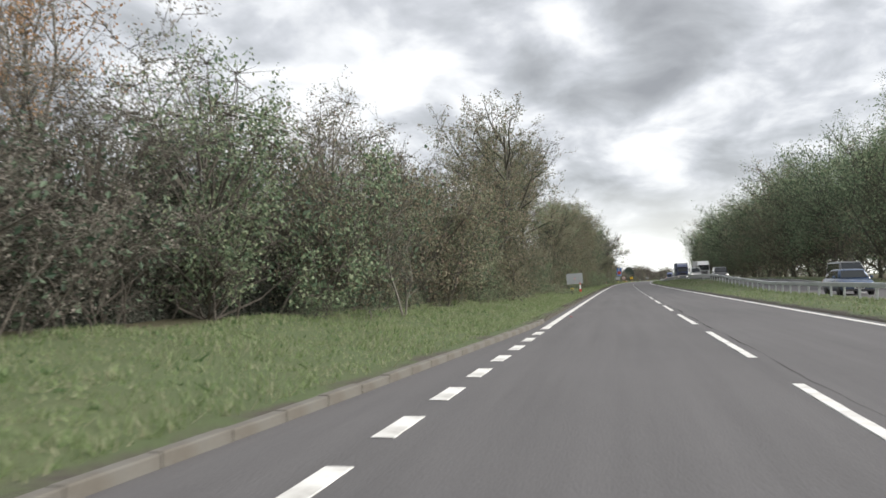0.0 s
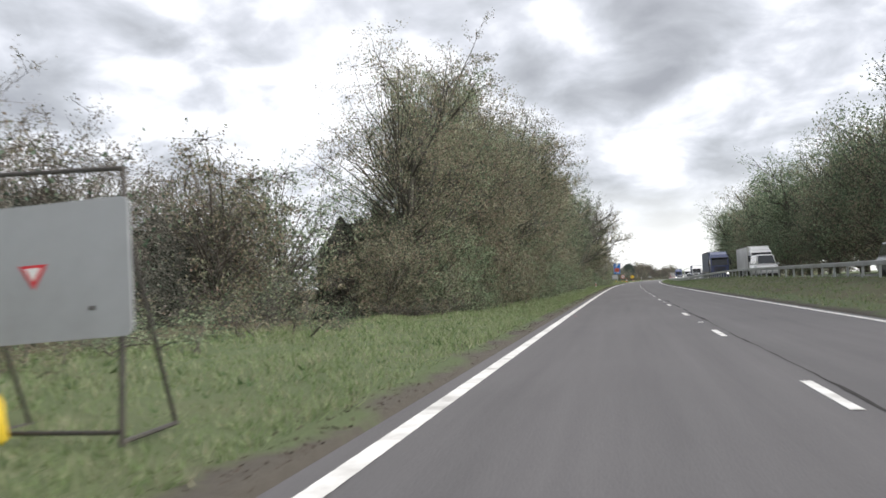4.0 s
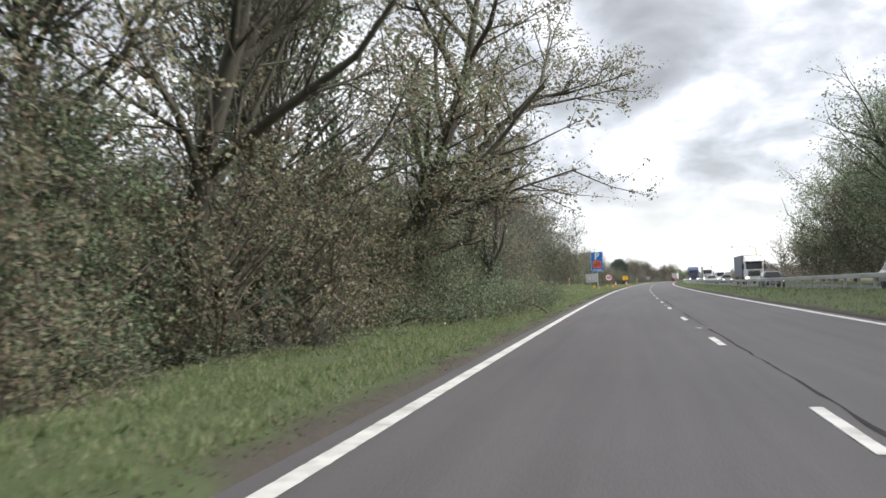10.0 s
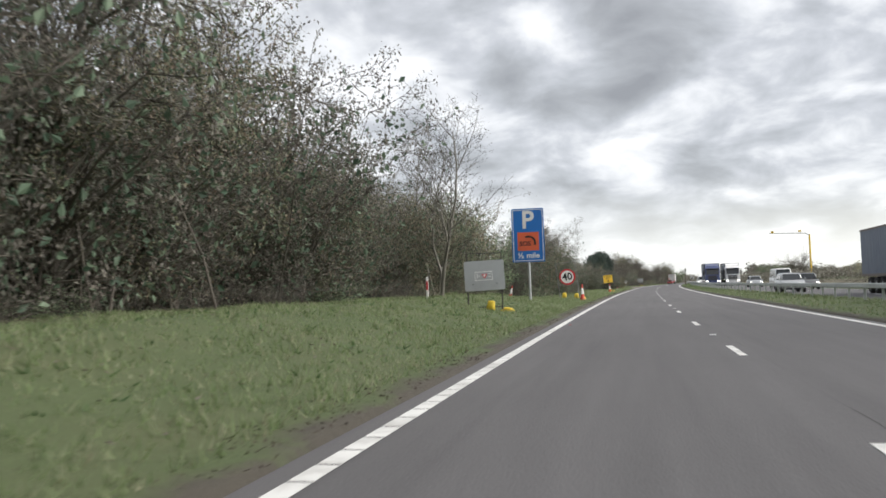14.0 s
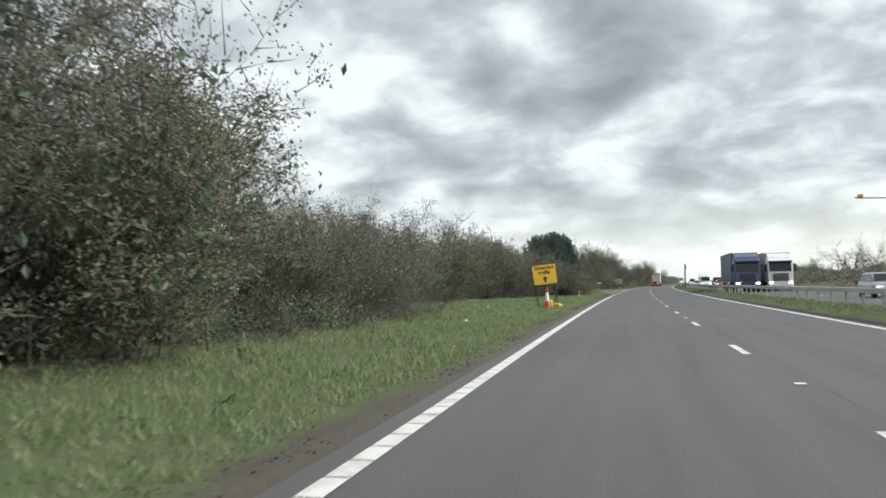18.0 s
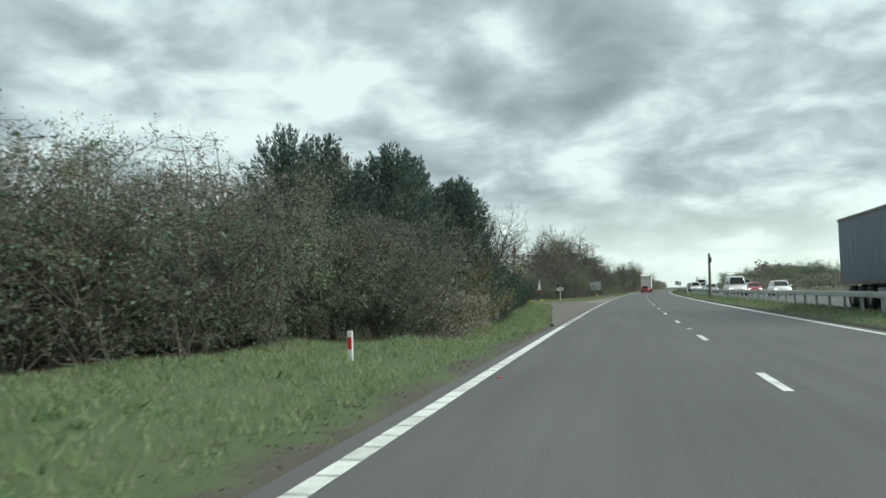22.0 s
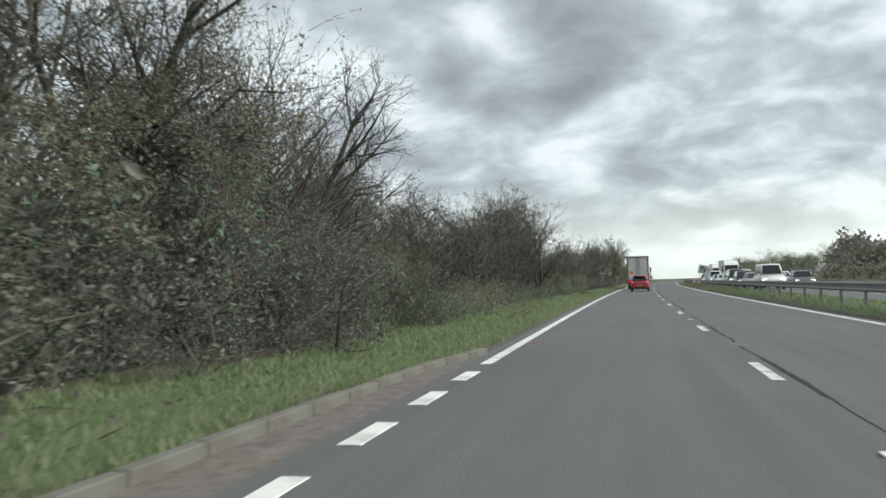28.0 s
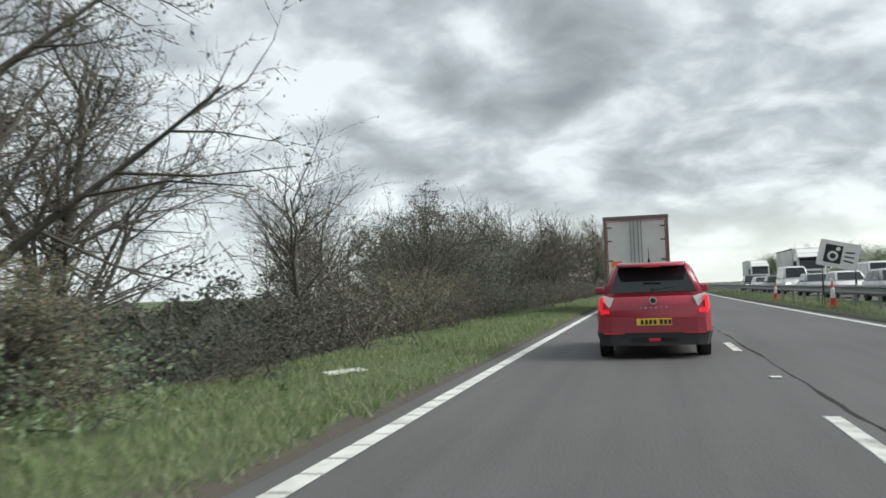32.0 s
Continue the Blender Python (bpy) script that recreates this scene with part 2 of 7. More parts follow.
def road_uv(q):
    u = q.n("ShaderNodeUVMap", uv_map="su").outputs[0]
    s = q.n("ShaderNodeSeparateXYZ", (0, u))
    return u, s.outputs[0], s.outputs[1]


def asphalt(name, dark, light, red=0.0):
    def build(q, p):
        uv, u, s = road_uv(q)
        grain = q.noise(uv, 60.0, 3.0, 0.7)
        st = q.n("ShaderNodeMapping", (0, uv))
        st.inputs["Scale"].default_value = (1.3, 0.05, 1)
        streak = q.noise(st.outputs[0], 1.6, 5.0, 0.6)
        patch = q.noise(uv, 0.13, 5.0, 0.6)
        stone = q.n("ShaderNodeTexVoronoi", (0, uv), i_Scale=45.0)
        f = q.math("ADD", q.math("MULTIPLY", grain, 0.35), q.math("ADD", q.math("MULTIPLY", streak, 0.4), q.math("MULTIPLY", patch, 0.25)))
        base = q.mix(q.ramp(f, (0.36, 0.0), (0.64, 1.0)), dark, light)
        if red:
            base = q.mix(q.ramp(q.noise(uv, 0.6, 6.0, 0.65), (0.35, 0.0), (0.7, red)), base, (0.175, 0.135, 0.115))
            rough = q.noise(uv, 5.0, 6.0, 0.7)
            base = q.mix(q.ramp(rough, (0.38, 0.75), (0.52, 0.0)), base, (0.085, 0.07, 0.06))
            base = q.mix(q.ramp(rough, (0.55, 0.0), (0.72, 0.6)), base, (0.27, 0.225, 0.20))
        put(q, p, "Base Color", base)
        put(q, p, "Roughness", q.math("ADD", 0.62, q.math("MULTIPLY", grain, 0.25)))
        put(q, p, "Specular IOR Level", 0.3)
        bump(q, p, stone.outputs[0], 0.35, 0.008)
    return material(name, build)


def ground_build(q, p):
    uv, u, s = road_uv(q)
    n1 = q.noise(uv, 0.55, 6.0, 0.6)
    n2 = q.noise(uv, 7.0, 5.0, 0.65)
    n3 = q.noise(uv, 0.06, 4.0, 0.5)
    n4 = q.noise(uv, 26.0, 4.0, 0.7)
    grass = q.mix(q.ramp(n4, (0.3, 0.0), (0.7, 1.0)), (0.036, 0.060, 0.022), (0.118, 0.164, 0.062))
    grass = q.mix(q.ramp(n2, (0.35, 0.0), (0.7, 0.7)), grass, (0.068, 0.094, 0.040))
    grass = q.mix(q.ramp(n1, (0.45, 0.0), (0.75, 0.5)), grass, (0.12, 0.122, 0.064))
    soil = q.mix(n2, (0.036, 0.031, 0.028), (0.092, 0.080, 0.070))
    # worn soil along the road's edge, leaf litter under the wood; the third UV-like layer holds distance from the paving
    d = q.n("ShaderNodeUVMap", uv_map="off").outputs[0]
    ds = q.n("ShaderNodeSeparateXYZ", (0, d))
    edge = q.math("ADD", ds.outputs[0], q.math("MULTIPLY", q.math("SUBTRACT", n1, 0.5), -1.6))
    bare = q.ramp(q.math("ADD", edge, q.math("MULTIPLY", q.math("SUBTRACT", n2, 0.5), 0.5)), (0.16, 1.0), (0.46, 0.0))
    wood = q.math("ADD", ds.outputs[1], q.math("MULTIPLY", q.math("SUBTRACT", n1, 0.5), 3.0))
    litter = q.mix(n2, (0.045, 0.038, 0.024), (0.105, 0.080, 0.045))
    base = q.mix(q.ramp(wood, (0.0, 0.0), (0.9, 0.85)), grass, litter)
    base = q.mix(bare, base, soil)
    base = q.mix(q.math("MULTIPLY", n3, 0.25), base, (0.11, 0.105, 0.05))
    put(q, p, "Base Color", base)
    put(q, p, "Roughness", 0.95)
    bump(q, p, q.math("ADD", n2, n4), 0.5, 0.05)


MAT = {
    "asphalt": asphalt("asphalt", (0.082, 0.080, 0.081), (0.131, 0.1275, 0.129)),
    "old_asphalt": asphalt("old_asphalt", (0.105, 0.100, 0.096), (0.165, 0.155, 0.148), 0.9),
    "ground": material("ground", ground_build),
    "paint": simple("road_paint", (0.72, 0.72, 0.69), 0.6, 0, 0.15, 5.0, 0.55),
    "worn_paint": simple("worn_road_paint", (0.62, 0.62, 0.60), 0.7, 0, 0.25, 8.0, 0.9),
    "bitumen": simple("bitumen", (0.052, 0.051, 0.050), 0.95, 0, 0.4, 4.0, gloss=0.05),
    "soil": simple("crumbled_soil", (0.085, 0.07, 0.055), 0.95, 0, 0.4, 3.0, gloss=0.1),
    "kerb": simple("kerb_concrete", (0.15, 0.145, 0.128), 0.9, 0, 0.2, 5.0, 0.8, relief=0.3),
    "galvanised": simple("galvanised_steel", (0.50, 0.52, 0.53), 0.5, 0.55, 0.2, 3.0, 0.25),
    "dull_steel": simple("dull_steel", (0.24, 0.25, 0.25), 0.6, 0.4, 0.25, 5.0, 0.4),
    "bark": bark_mat("bark", (0.045, 0.040, 0.034), (0.13, 0.118, 0.10)),
    "pale_bark": bark_mat("pale_bark", (0.11, 0.10, 0.085), (0.30, 0.28, 0.25)),
    "twig": bark_mat("twig", (0.075, 0.062, 0.055), (0.165, 0.140, 0.126)),
    "dark_bark": bark_mat("dark_bark", (0.050, 0.043, 0.040), (0.125, 0.108, 0.100)),
    "olive": leaf_mat("olive_leaves", (0.077, 0.104, 0.034), (0.130, 0.162, 0.052), (0.184, 0.198, 0.065), (0.237, 0.205, 0.077), (0.216, 0.143, 0.065), keep=0.60, gain=1.42),
    "brown": leaf_mat("brown_leaves", (0.108, 0.106, 0.054), (0.158, 0.144, 0.076), (0.205, 0.168, 0.092), (0.130, 0.150, 0.066), (0.235, 0.200, 0.108)),
    "green": leaf_mat("green_leaves", (0.047, 0.091, 0.034), (0.086, 0.146, 0.047), (0.133, 0.198, 0.065), (0.169, 0.211, 0.073), keep=0.63, gain=1.70),
    "ivy": leaf_mat("ivy_leaves", (0.034, 0.073, 0.032), (0.060, 0.112, 0.047), (0.098, 0.156, 0.065), keep=0.63, gain=1.70),
    "yellow": leaf_mat("yellow_leaves", (0.208, 0.184, 0.045), (0.352, 0.272, 0.048), (0.160, 0.152, 0.048), (0.256, 0.168, 0.048), keep=0.85, gain=1.0),
    "orange": leaf_mat("orange_leaves", (0.352, 0.192, 0.056), (0.512, 0.272, 0.080), (0.416, 0.240, 0.096), (0.240, 0.160, 0.064), keep=0.85, gain=1.0),
    "conifer": leaf_mat("conifer_sprays", (0.022, 0.053, 0.031), (0.039, 0.081, 0.045), (0.064, 0.113, 0.060), (0.088, 0.138, 0.074)),
    # leaf tints kept dark: the shade inside a hedge, painted
    "heart": heart_shade_mat("hedge_heart_shade", (0.034, 0.042, 0.022), (0.070, 0.088, 0.042), (0.112, 0.124, 0.062), (0.150, 0.150, 0.080)),
    "grass": leaf_mat("grass_blades", (0.097, 0.161, 0.036), (0.145, 0.217, 0.048), (0.201, 0.266, 0.081), (0.258, 0.258, 0.121), keep=0.75, gain=1.18),
    "weeds": leaf_mat("weed_leaves", (0.064, 0.137, 0.032), (0.105, 0.185, 0.048), (0.145, 0.225, 0.064), keep=0.82, gain=1.0),
    "evergreen": leaf_mat("evergreen_leaves", (0.020, 0.046, 0.026), (0.034, 0.068, 0.036), (0.056, 0.096, 0.048), keep=0.7, gain=1.35),
    "dark_scrub": leaf_mat("dark_scrub_leaves", (0.070, 0.070, 0.050), (0.115, 0.108, 0.078), (0.155, 0.140, 0.098), (0.095, 0.110, 0.066)),
    "litter": leaf_mat("fallen_leaves", (0.16, 0.105, 0.05), (0.10, 0.07, 0.035), (0.22, 0.17, 0.08)),
}


# ---- mesh helpers ----
def mesh_of(name, verts, faces, mat, smooth=False):
    me = bpy.data.meshes.new(name)
    me.from_pydata([tuple(v) for v in verts] if not isinstance(verts, np.ndarray) else verts.tolist(), [], faces if isinstance(faces, list) else faces.tolist())
    me.materials.append(mat)
    if smooth:
        me.polygons.foreach_set("use_smooth", [True] * len(me.polygons))
    return me


def child(name, me, parent, label=""):
    ob = new(name, me)
    ob.parent = parent
    if label:
        ob["label"] = label
    return ob


def part(name, bm, mat, parent, label="", smooth=False):
    """Link a bmesh as one mesh object under a thing or a part."""
    bmesh.ops.recalc_face_normals(bm, faces=bm.faces)
    me = bpy.data.meshes.new(name)
    bm.to_mesh(me)
    bm.free()
    me.materials.append(mat)
    if smooth:
        me.polygons.foreach_set("use_smooth", [True] * len(me.polygons))
    return child(name, me, parent, label)


def thing(name, label, category, group="", kind=""):
    return tagged(new(name), label, category, group, kind)


def box(bm, x0, x1, y0, y1, z0, z1, bev=0.0):
    r = bmesh.ops.create_cube(bm, size=1.0)
    for v in r["verts"]:
        v.co = Vector((x0 + (v.co.x + 0.5) * (x1 - x0), y0 + (v.co.y + 0.5) * (y1 - y0), z0 + (v.co.z + 0.5) * (z1 - z0)))
    if bev:
        es = list({e for v in r["verts"] for e in v.link_edges})
        bmesh.ops.bevel(bm, geom=es, offset=bev, segments=2, affect="EDGES", profile=0.5)
    return bm


def rod(bm, p0, p1, r0, r1=None, n=8, caps=True):
    r1 = r0 if r1 is None else r1
    p0, p1 = Vector(p0), Vector(p1)
    d = (p1 - p0).normalized()
    a = d.orthogonal().normalized()
    b = d.cross(a)
    ring = [[bm.verts.new(p + (a * math.cos(i * 2 * math.pi / n) + b * math.sin(i * 2 * math.pi / n)) * r) for i in range(n)] for p, r in ((p0, r0), (p1, r1))]
    for i in range(n):
        bm.faces.new((ring[0][i], ring[0][(i + 1) % n], ring[1][(i + 1) % n], ring[1][i]))
    if caps:
        bm.faces.new(ring[0][::-1])
        bm.faces.new(ring[1])
    return bm


def loft(bm, rings, caps=True):
    rows = [[bm.verts.new(p) for p in ring] for ring in rings]
    n = len(rows[0])
    for a, b in zip(rows, rows[1:]):
        for i in range(n):
            bm.faces.new((a[i], a[(i + 1) % n], b[(i + 1) % n], b[i]))
    if caps:
        bm.faces.new(rows[0][::-1])
        bm.faces.new(rows[-1])
    return bm


def ribbon(name, s_list, u_list, z_of, mat, parent=None, label="", dist=False):
    """A sheet in road coordinates with its (u, s) as UV."""
    S, U = np.meshgrid(np.asarray(s_list, float), np.arange(len(u_list)), indexing="ij")
    U = np.stack([np.broadcast_to(np.asarray(u(np.asarray(s_list, float)) if callable(u) else u, float), (len(s_list),)) for u in u_list], 1)
    X, Y, Z = spot(S, U, z_of(S, U))
    rows, cols = S.shape
    idx = np.arange(rows * cols).reshape(rows, cols)
    F = np.stack([idx[:-1, :-1], idx[:-1, 1:], idx[1:, 1:], idx[1:, :-1]], -1).reshape(-1, 4)
    me = mesh_of(name, np.stack([X, Y, Z], -1).reshape(-1, 3), F, mat, True)
    loops = np.empty(len(me.loops), np.int32)
    me.loops.foreach_get("vertex_index", loops)
    uv = me.uv_layers.new(name="su")
    uv.data.foreach_set("uv", np.stack([U.reshape(-1)[loops], S.reshape(-1)[loops]], -1).astype(np.float32).ravel())
    if dist:
        off = me.uv_layers.new(name="off")
        e = edge_u(S)
        d = np.where(U < 3, e - U, np.minimum(np.abs(U - WIDE - 0.35), 30))
        w = np.where(U < 3, (front_u(S) + 0.5 - U) * 0.5, (U - rail_u(S) - 13) * 0.5)
        w = np.where((U > WIDE + 1.0) & (U < rail_u(S)) & (S > 84) & (S < 176), 0.55, w)
        w = np.clip(np.where(np.abs(U) > 60, -5, w), -5, 5)
        off.data.foreach_set("uv", np.stack([d.reshape(-1)[loops], w.reshape(-1)[loops]], -1).astype(np.float32).ravel())
    ob = new(name, me)
    ob.parent = parent
    if label:
        ob["label"] = label
    return ob


# ---- ground and road ----
s_near = np.arange(-60, 720, 2.0)
s_all = np.concatenate([[-900, -500, -300, -180, -110], s_near, [740, 780, 840, 920, 1050, 1250, 1500, 1900, 2400, 2900]])
cols = []
for c in [-1400, -700, -350, -180, -100, -60, -40, -30, -24, -20, -17, -15, -13.5, -12, -11, -10, -9]:
    cols.append(float(c))
for i in range(14):
    cols.append(lambda s, f=i / 14: -8.2 + f * (edge_u(s) - 0.95 + 8.2))
cols += [lambda s, d=d: edge_u(s) - d for d in (0.95, 0.6, 0.3, 0.08, 0.0, -0.05)]
cols += [3.0, WIDE + 0.30, WIDE + 0.36, WIDE + 0.42, WIDE + 0.85, WIDE + 1.4, WIDE + 2.0]
cols += [lambda s, f=f: WIDE + 2.0 + f * (rail_u(s) + 0.7 - WIDE - 2.0) for f in (0.25, 0.5, 0.75, 1.0)]
cols += [lambda s, d=d: rail_u(s) + d for d in (0.8, 8.85, 8.95, 11, 13, 16, 20, 26, 40, 60, 100, 180, 350, 700, 1400)]
ground = ribbon("ground", s_all, cols, ground_z, MAT["ground"], None, "", True)
tagged(ground, "grass verges with bare soil edges and leaf litter", "ground", kind="structure")

road = ribbon("road", s_all, [lambda s: edge_u(s) * 0 - 0.32, 0.0, 1.2, 2.4, LANE, 5.0, 6.2, WIDE, WIDE + 0.34], lambda S, U: np.zeros_like(S), MAT["asphalt"])
tagged(road, "grey asphalt dual carriageway with white lane markings", "road", kind="structure")
far_road = ribbon("road_opposite", s_all, [lambda s, d=d: rail_u(s) + d for d in (0.78, 2, 4.5, 7, 8.87)], lambda S, U: far_z(S), MAT["asphalt"])
tagged(far_road, "opposite asphalt carriageway beyond the steel barrier", "road", kind="structure")
for nm, a0, a1 in (("layby", -60, 23.0), ("layby", 402.0, 497.0)):
    lb = ribbon(nm, np.arange(a0, a1 + 0.1, 1.0), [lambda s: edge_u(s), lambda s: edge_u(s) * 0.5 - 0.2, lambda s: s * 0 - 0.30], lambda S, U: np.full_like(S, -0.004), MAT["asphalt"] if a0 < 0 else MAT["old_asphalt"])
    tagged(lb, "grey asphalt lay-by surface" if a0 < 0 else "worn reddish grey asphalt lay-by surface", "lay-by", kind="structure")


def strip(name, s0, s1, u0, u1, z, mat, parent, step=3.0, lift=None):
    n = max(1, int(math.ceil((s1 - s0) / step)))
    S = np.linspace(s0, s1, n + 1)
    top = z if lift is None else lift
    return ribbon(name, S, [u0, u0 + 0.004, u1 - 0.004, u1], lambda A, B: np.where((B > u0 + 0.002) & (B < u1 - 0.002), top, 0.0) + (far_z(A) if u0 > 10 else 0), mat, parent)


# ribbed edge lines: a thin base and a raised bar every half metre
def edge_line(name, s0, s1, u, mat, pitch=0.5, far=False):
    n = int((s1 - s0) / pitch)
    s = s0 + np.arange(n)[:, None] * pitch + np.array([0.0, 0.02, pitch - 0.07, pitch - 0.03, pitch])[None, :]
    z = np.broadcast_to(np.array([0.004, 0.008, 0.008, 0.004, 0.004]), s.shape)
    s, z = s.ravel(), z.ravel()
    vs = []
    for du in (-0.09, 0.09):
        uu = (rail_u(s) + u if far else u) + du
        x, y, zz = spot(s, uu, z + (far_z(s) if far else 0))
        vs.append(np.stack([x, y, zz], -1))
    m = len(s)
    i = np.arange(m - 1)
    if not far:
        i = i[(i % 5 != 3) | (s[i] < 225)]
    return mesh_of(name, np.concatenate(vs), np.stack([i, i + m, i + m + 1, i + 1], -1), mat)


for a0, a1 in ((21.0, 403.0), (495.5, 700.0)):
    child("edge_line", edge_line("edge_line", a0, a1, 0.0, MAT["paint"]), road, "ribbed white edge line")
child("edge_line", edge_line("edge_line", -60.0, 700.0, WIDE - 0.02, MAT["paint"]), road, "ribbed white edge line")
for d in (1.0, 8.5):
    child("edge_line", edge_line("edge_line", -60.0, 700.0, d, MAT["paint"], 2.0, True), far_road, "white edge line")


def dash_mesh(length, wide, mat, seed):
    rng = random.Random(seed)
    n = max(3, int(length / 0.25))
    vs, fs = [], []
    for i in range(n + 1):
        y = length * (i / n - 0.5)
        for x, z in ((-wide / 2, 0.0), (-wide / 2 + 0.006, 0.006), (wide / 2 - 0.006, 0.006), (wide / 2, 0.0)):
            vs.append((x + rng.uniform(-0.004, 0.004), y + rng.uniform(-0.006, 0.006), z))
    for i in range(n):
        for j in range(3):
            k0 = i * 4 + j
            fs.append((k0, k0 + 1, k0 + 5, k0 + 4))
    return mesh_of("dash", vs, fs, mat)


LONG, SHORT, WORN = dash_mesh(6.0, 0.13, MAT["paint"], 1), dash_mesh(2.0, 0.13, MAT["paint"], 2), dash_mesh(2.0, 0.15, MAT["worn_paint"], 3)
BLOCK = dash_mesh(1.0, 0.20, MAT["paint"], 4)


def lay(name, me, parent, s, u, z):
    ob = child(name, me, parent)
    ob.matrix_basis = stand(s, u, z)
    return ob


DASH0 = 18.45
for i in range(-8, 76):
    far_end = DASH0 + 9 * i
    if far_end < 55:
        lay("lane_dash", LONG, road, far_end - 3.0, LANE, 0.002)
    else:
        lay("lane_dash", WORN if far_end > 470 else SHORT, road, far_end - 1.0, LANE, 0.002)
    lay("lane_dash", SHORT, far_road, far_end, float(rail_u(far_end)) + 4.6, float(far_z(far_end)) + 0.002)
for i in range(-10, 11):
    lay("layby_dash", BLOCK, road, 0.6 + 2.0 * i, 0.0, 0.002)
for i in range(46):
    lay("layby_dash", BLOCK, road, 404.0 + 2.0 * i, 0.0, 0.002)

# open joint beside the lane line
rng = np.random.default_rng(5)
js = np.arange(-60, 700, 0.35)
ju = LANE + 0.22 + np.convolve(rng.normal(0, 0.05, len(js)), np.ones(7) / 7, "same")
jw = np.clip(0.018 + np.convolve(rng.normal(0, 0.03, len(js)), np.ones(5) / 5, "same"), 0.006, 0.07) * np.interp(js, [60, 90, 225, 236, 440, 462], [0.4, 0.9, 0.9, 0.06, 0.06, 1])
va = np.stack(spot(js, ju - jw, np.full_like(js, 0.003)), -1)
vb = np.stack(spot(js, ju + jw, np.full_like(js, 0.003)), -1)
ii = np.arange(len(js) - 1)
child("road_joint", mesh_of("road_joint", np.concatenate([va, vb]), np.stack([ii, ii + len(js), ii + len(js) + 1, ii + 1], -1), MAT["bitumen"]), road, "dark cracked joint between the lanes")

# ---- plants ----
class Plant:
    """Grows limbs by branching; gives wood, twigs and leaves as plain arrays."""

    def __init__(self, seed):
        self.r = random.Random(seed)
        self.g = np.random.default_rng(seed)
        self.v, self.f, self.tv, self.tf, self.tips = [], [], [], [], []

    def tube(self, p, q, a, b, n=5):
        d = (q - p).normalized()
        x = d.orthogonal().normalized()
        y = d.cross(x)
        k0 = len(self.v)
        for c, r in ((p, a), (q, b)):
            for i in range(n):
                w = i * 2 * math.pi / n
                self.v.append(c + (x * math.cos(w) + y * math.sin(w)) * r)
        for i in range(n):
            j = (i + 1) % n
            self.f.append((k0 + i, k0 + j, k0 + n + j, k0 + n + i))

    def twig(self, p, q, r):
        d = q - p
        x = d.orthogonal().normalized() * r
        y = d.cross(x).normalized() * r
        k0 = len(self.tv)
        self.tv += [p + x, p - x * 0.5 + y * 0.87, p - x * 0.5 - y * 0.87, q]
        self.tf += [(k0, k0 + 1, k0 + 3), (k0 + 1, k0 + 2, k0 + 3), (k0 + 2, k0, k0 + 3)]

    def grow(self, p, d, length, rad, level, cfg):
        r = self.r
        n = 5 if level == 0 else (3 if level == 1 else 2)
        step = length / n
        at = p.copy()
        for i in range(n):
            d = (d + Vector((r.gauss(0, 1), r.gauss(0, 1), r.gauss(0, 0.6))) * cfg["wiggle"] + Vector((0, 0, cfg["up"]))).normalized()
            nxt = at + d * step
            r0, r1 = rad * (1 - 0.75 * i / n), rad * (1 - 0.75 * (i + 1) / n)
            if r0 > 0.012:
                self.tube(at, nxt, r0, r1, 6 if level == 0 else (4 if level == 1 else 3))
            else:
                self.twig(at, nxt, max(r0, 0.008))
            if level >= cfg["leaf_from"]:
                self.tips.append((nxt + Vector((0, 0, 0)), d))
            if level < cfg["levels"] and (level > 0 or (i + 1) / n > cfg["clear"]):
                for _ in range(cfg["kids"][level]):
                    side = Vector((r.gauss(0, 1), r.gauss(0, 1), r.gauss(0, 0.5)))
                    side = (side - d * side.dot(d)).normalized()
                    nd = (d * math.cos(cfg["angle"]) + side * math.sin(cfg["angle"]) * r.uniform(0.7, 1.2)).normalized()
                    self.grow(at.lerp(nxt, r.random()), nd, length * cfg["short"] * r.uniform(0.6, 1.15) * (1.1 - 0.4 * i / n), rad * 0.45 * (1 - 0.5 * i / n), level + 1, cfg)
            at = nxt

    def leaves(self, count, size, spread, below=0.0):
        """Folded leaf clumps scattered about the outer limbs."""
        g = self.g
        base = np.array([tuple(t) for t, _ in self.tips])
        c = base[g.integers(0, len(base), count)] + g.normal(0, spread, (count, 3))
        c = c[c[:, 2] > below]
        m = len(c)
        a = g.normal(0, 1, (m, 3))
        a /= np.linalg.norm(a, axis=1)[:, None]
        b = np.cross(a, g.normal(0, 1, (m, 3)))
        b /= np.linalg.norm(b, axis=1)[:, None]
        k = size * g.uniform(0.55, 1.35, (m, 1))
        up = np.cross(a, b) * k * 0.35
        v = np.stack([c - a * k, c + b * k * 0.55 + up, c + a * k, c - b * k * 0.55 + up * 0.6], 1).reshape(-1, 3)
        return v, np.arange(m * 4).reshape(m, 4)

    def ivy(self, count, size, height, girth):
        g = self.g
        z = g.uniform(0, 1, count) ** 0.9 * height
        w = g.uniform(0, 2 * math.pi, count)
        stem = np.array([tuple(v) for v in self.v[:36]])
        line = [(stem[i * 12:(i + 1) * 12].mean(0)) for i in range(len(stem) // 12)]
        r = girth * (1.1 - 0.5 * z / height) * g.uniform(0.7, 1.5, count)
        cx = np.interp(z, [p[2] for p in line], [p[0] for p in line])
        cy = np.interp(z, [p[2] for p in line], [p[1] for p in line])
        c = np.stack([cx + r * np.cos(w), cy + r * np.sin(w), z], 1)
        a = g.normal(0, 1, (count, 3))
        a /= np.linalg.norm(a, axis=1)[:, None]
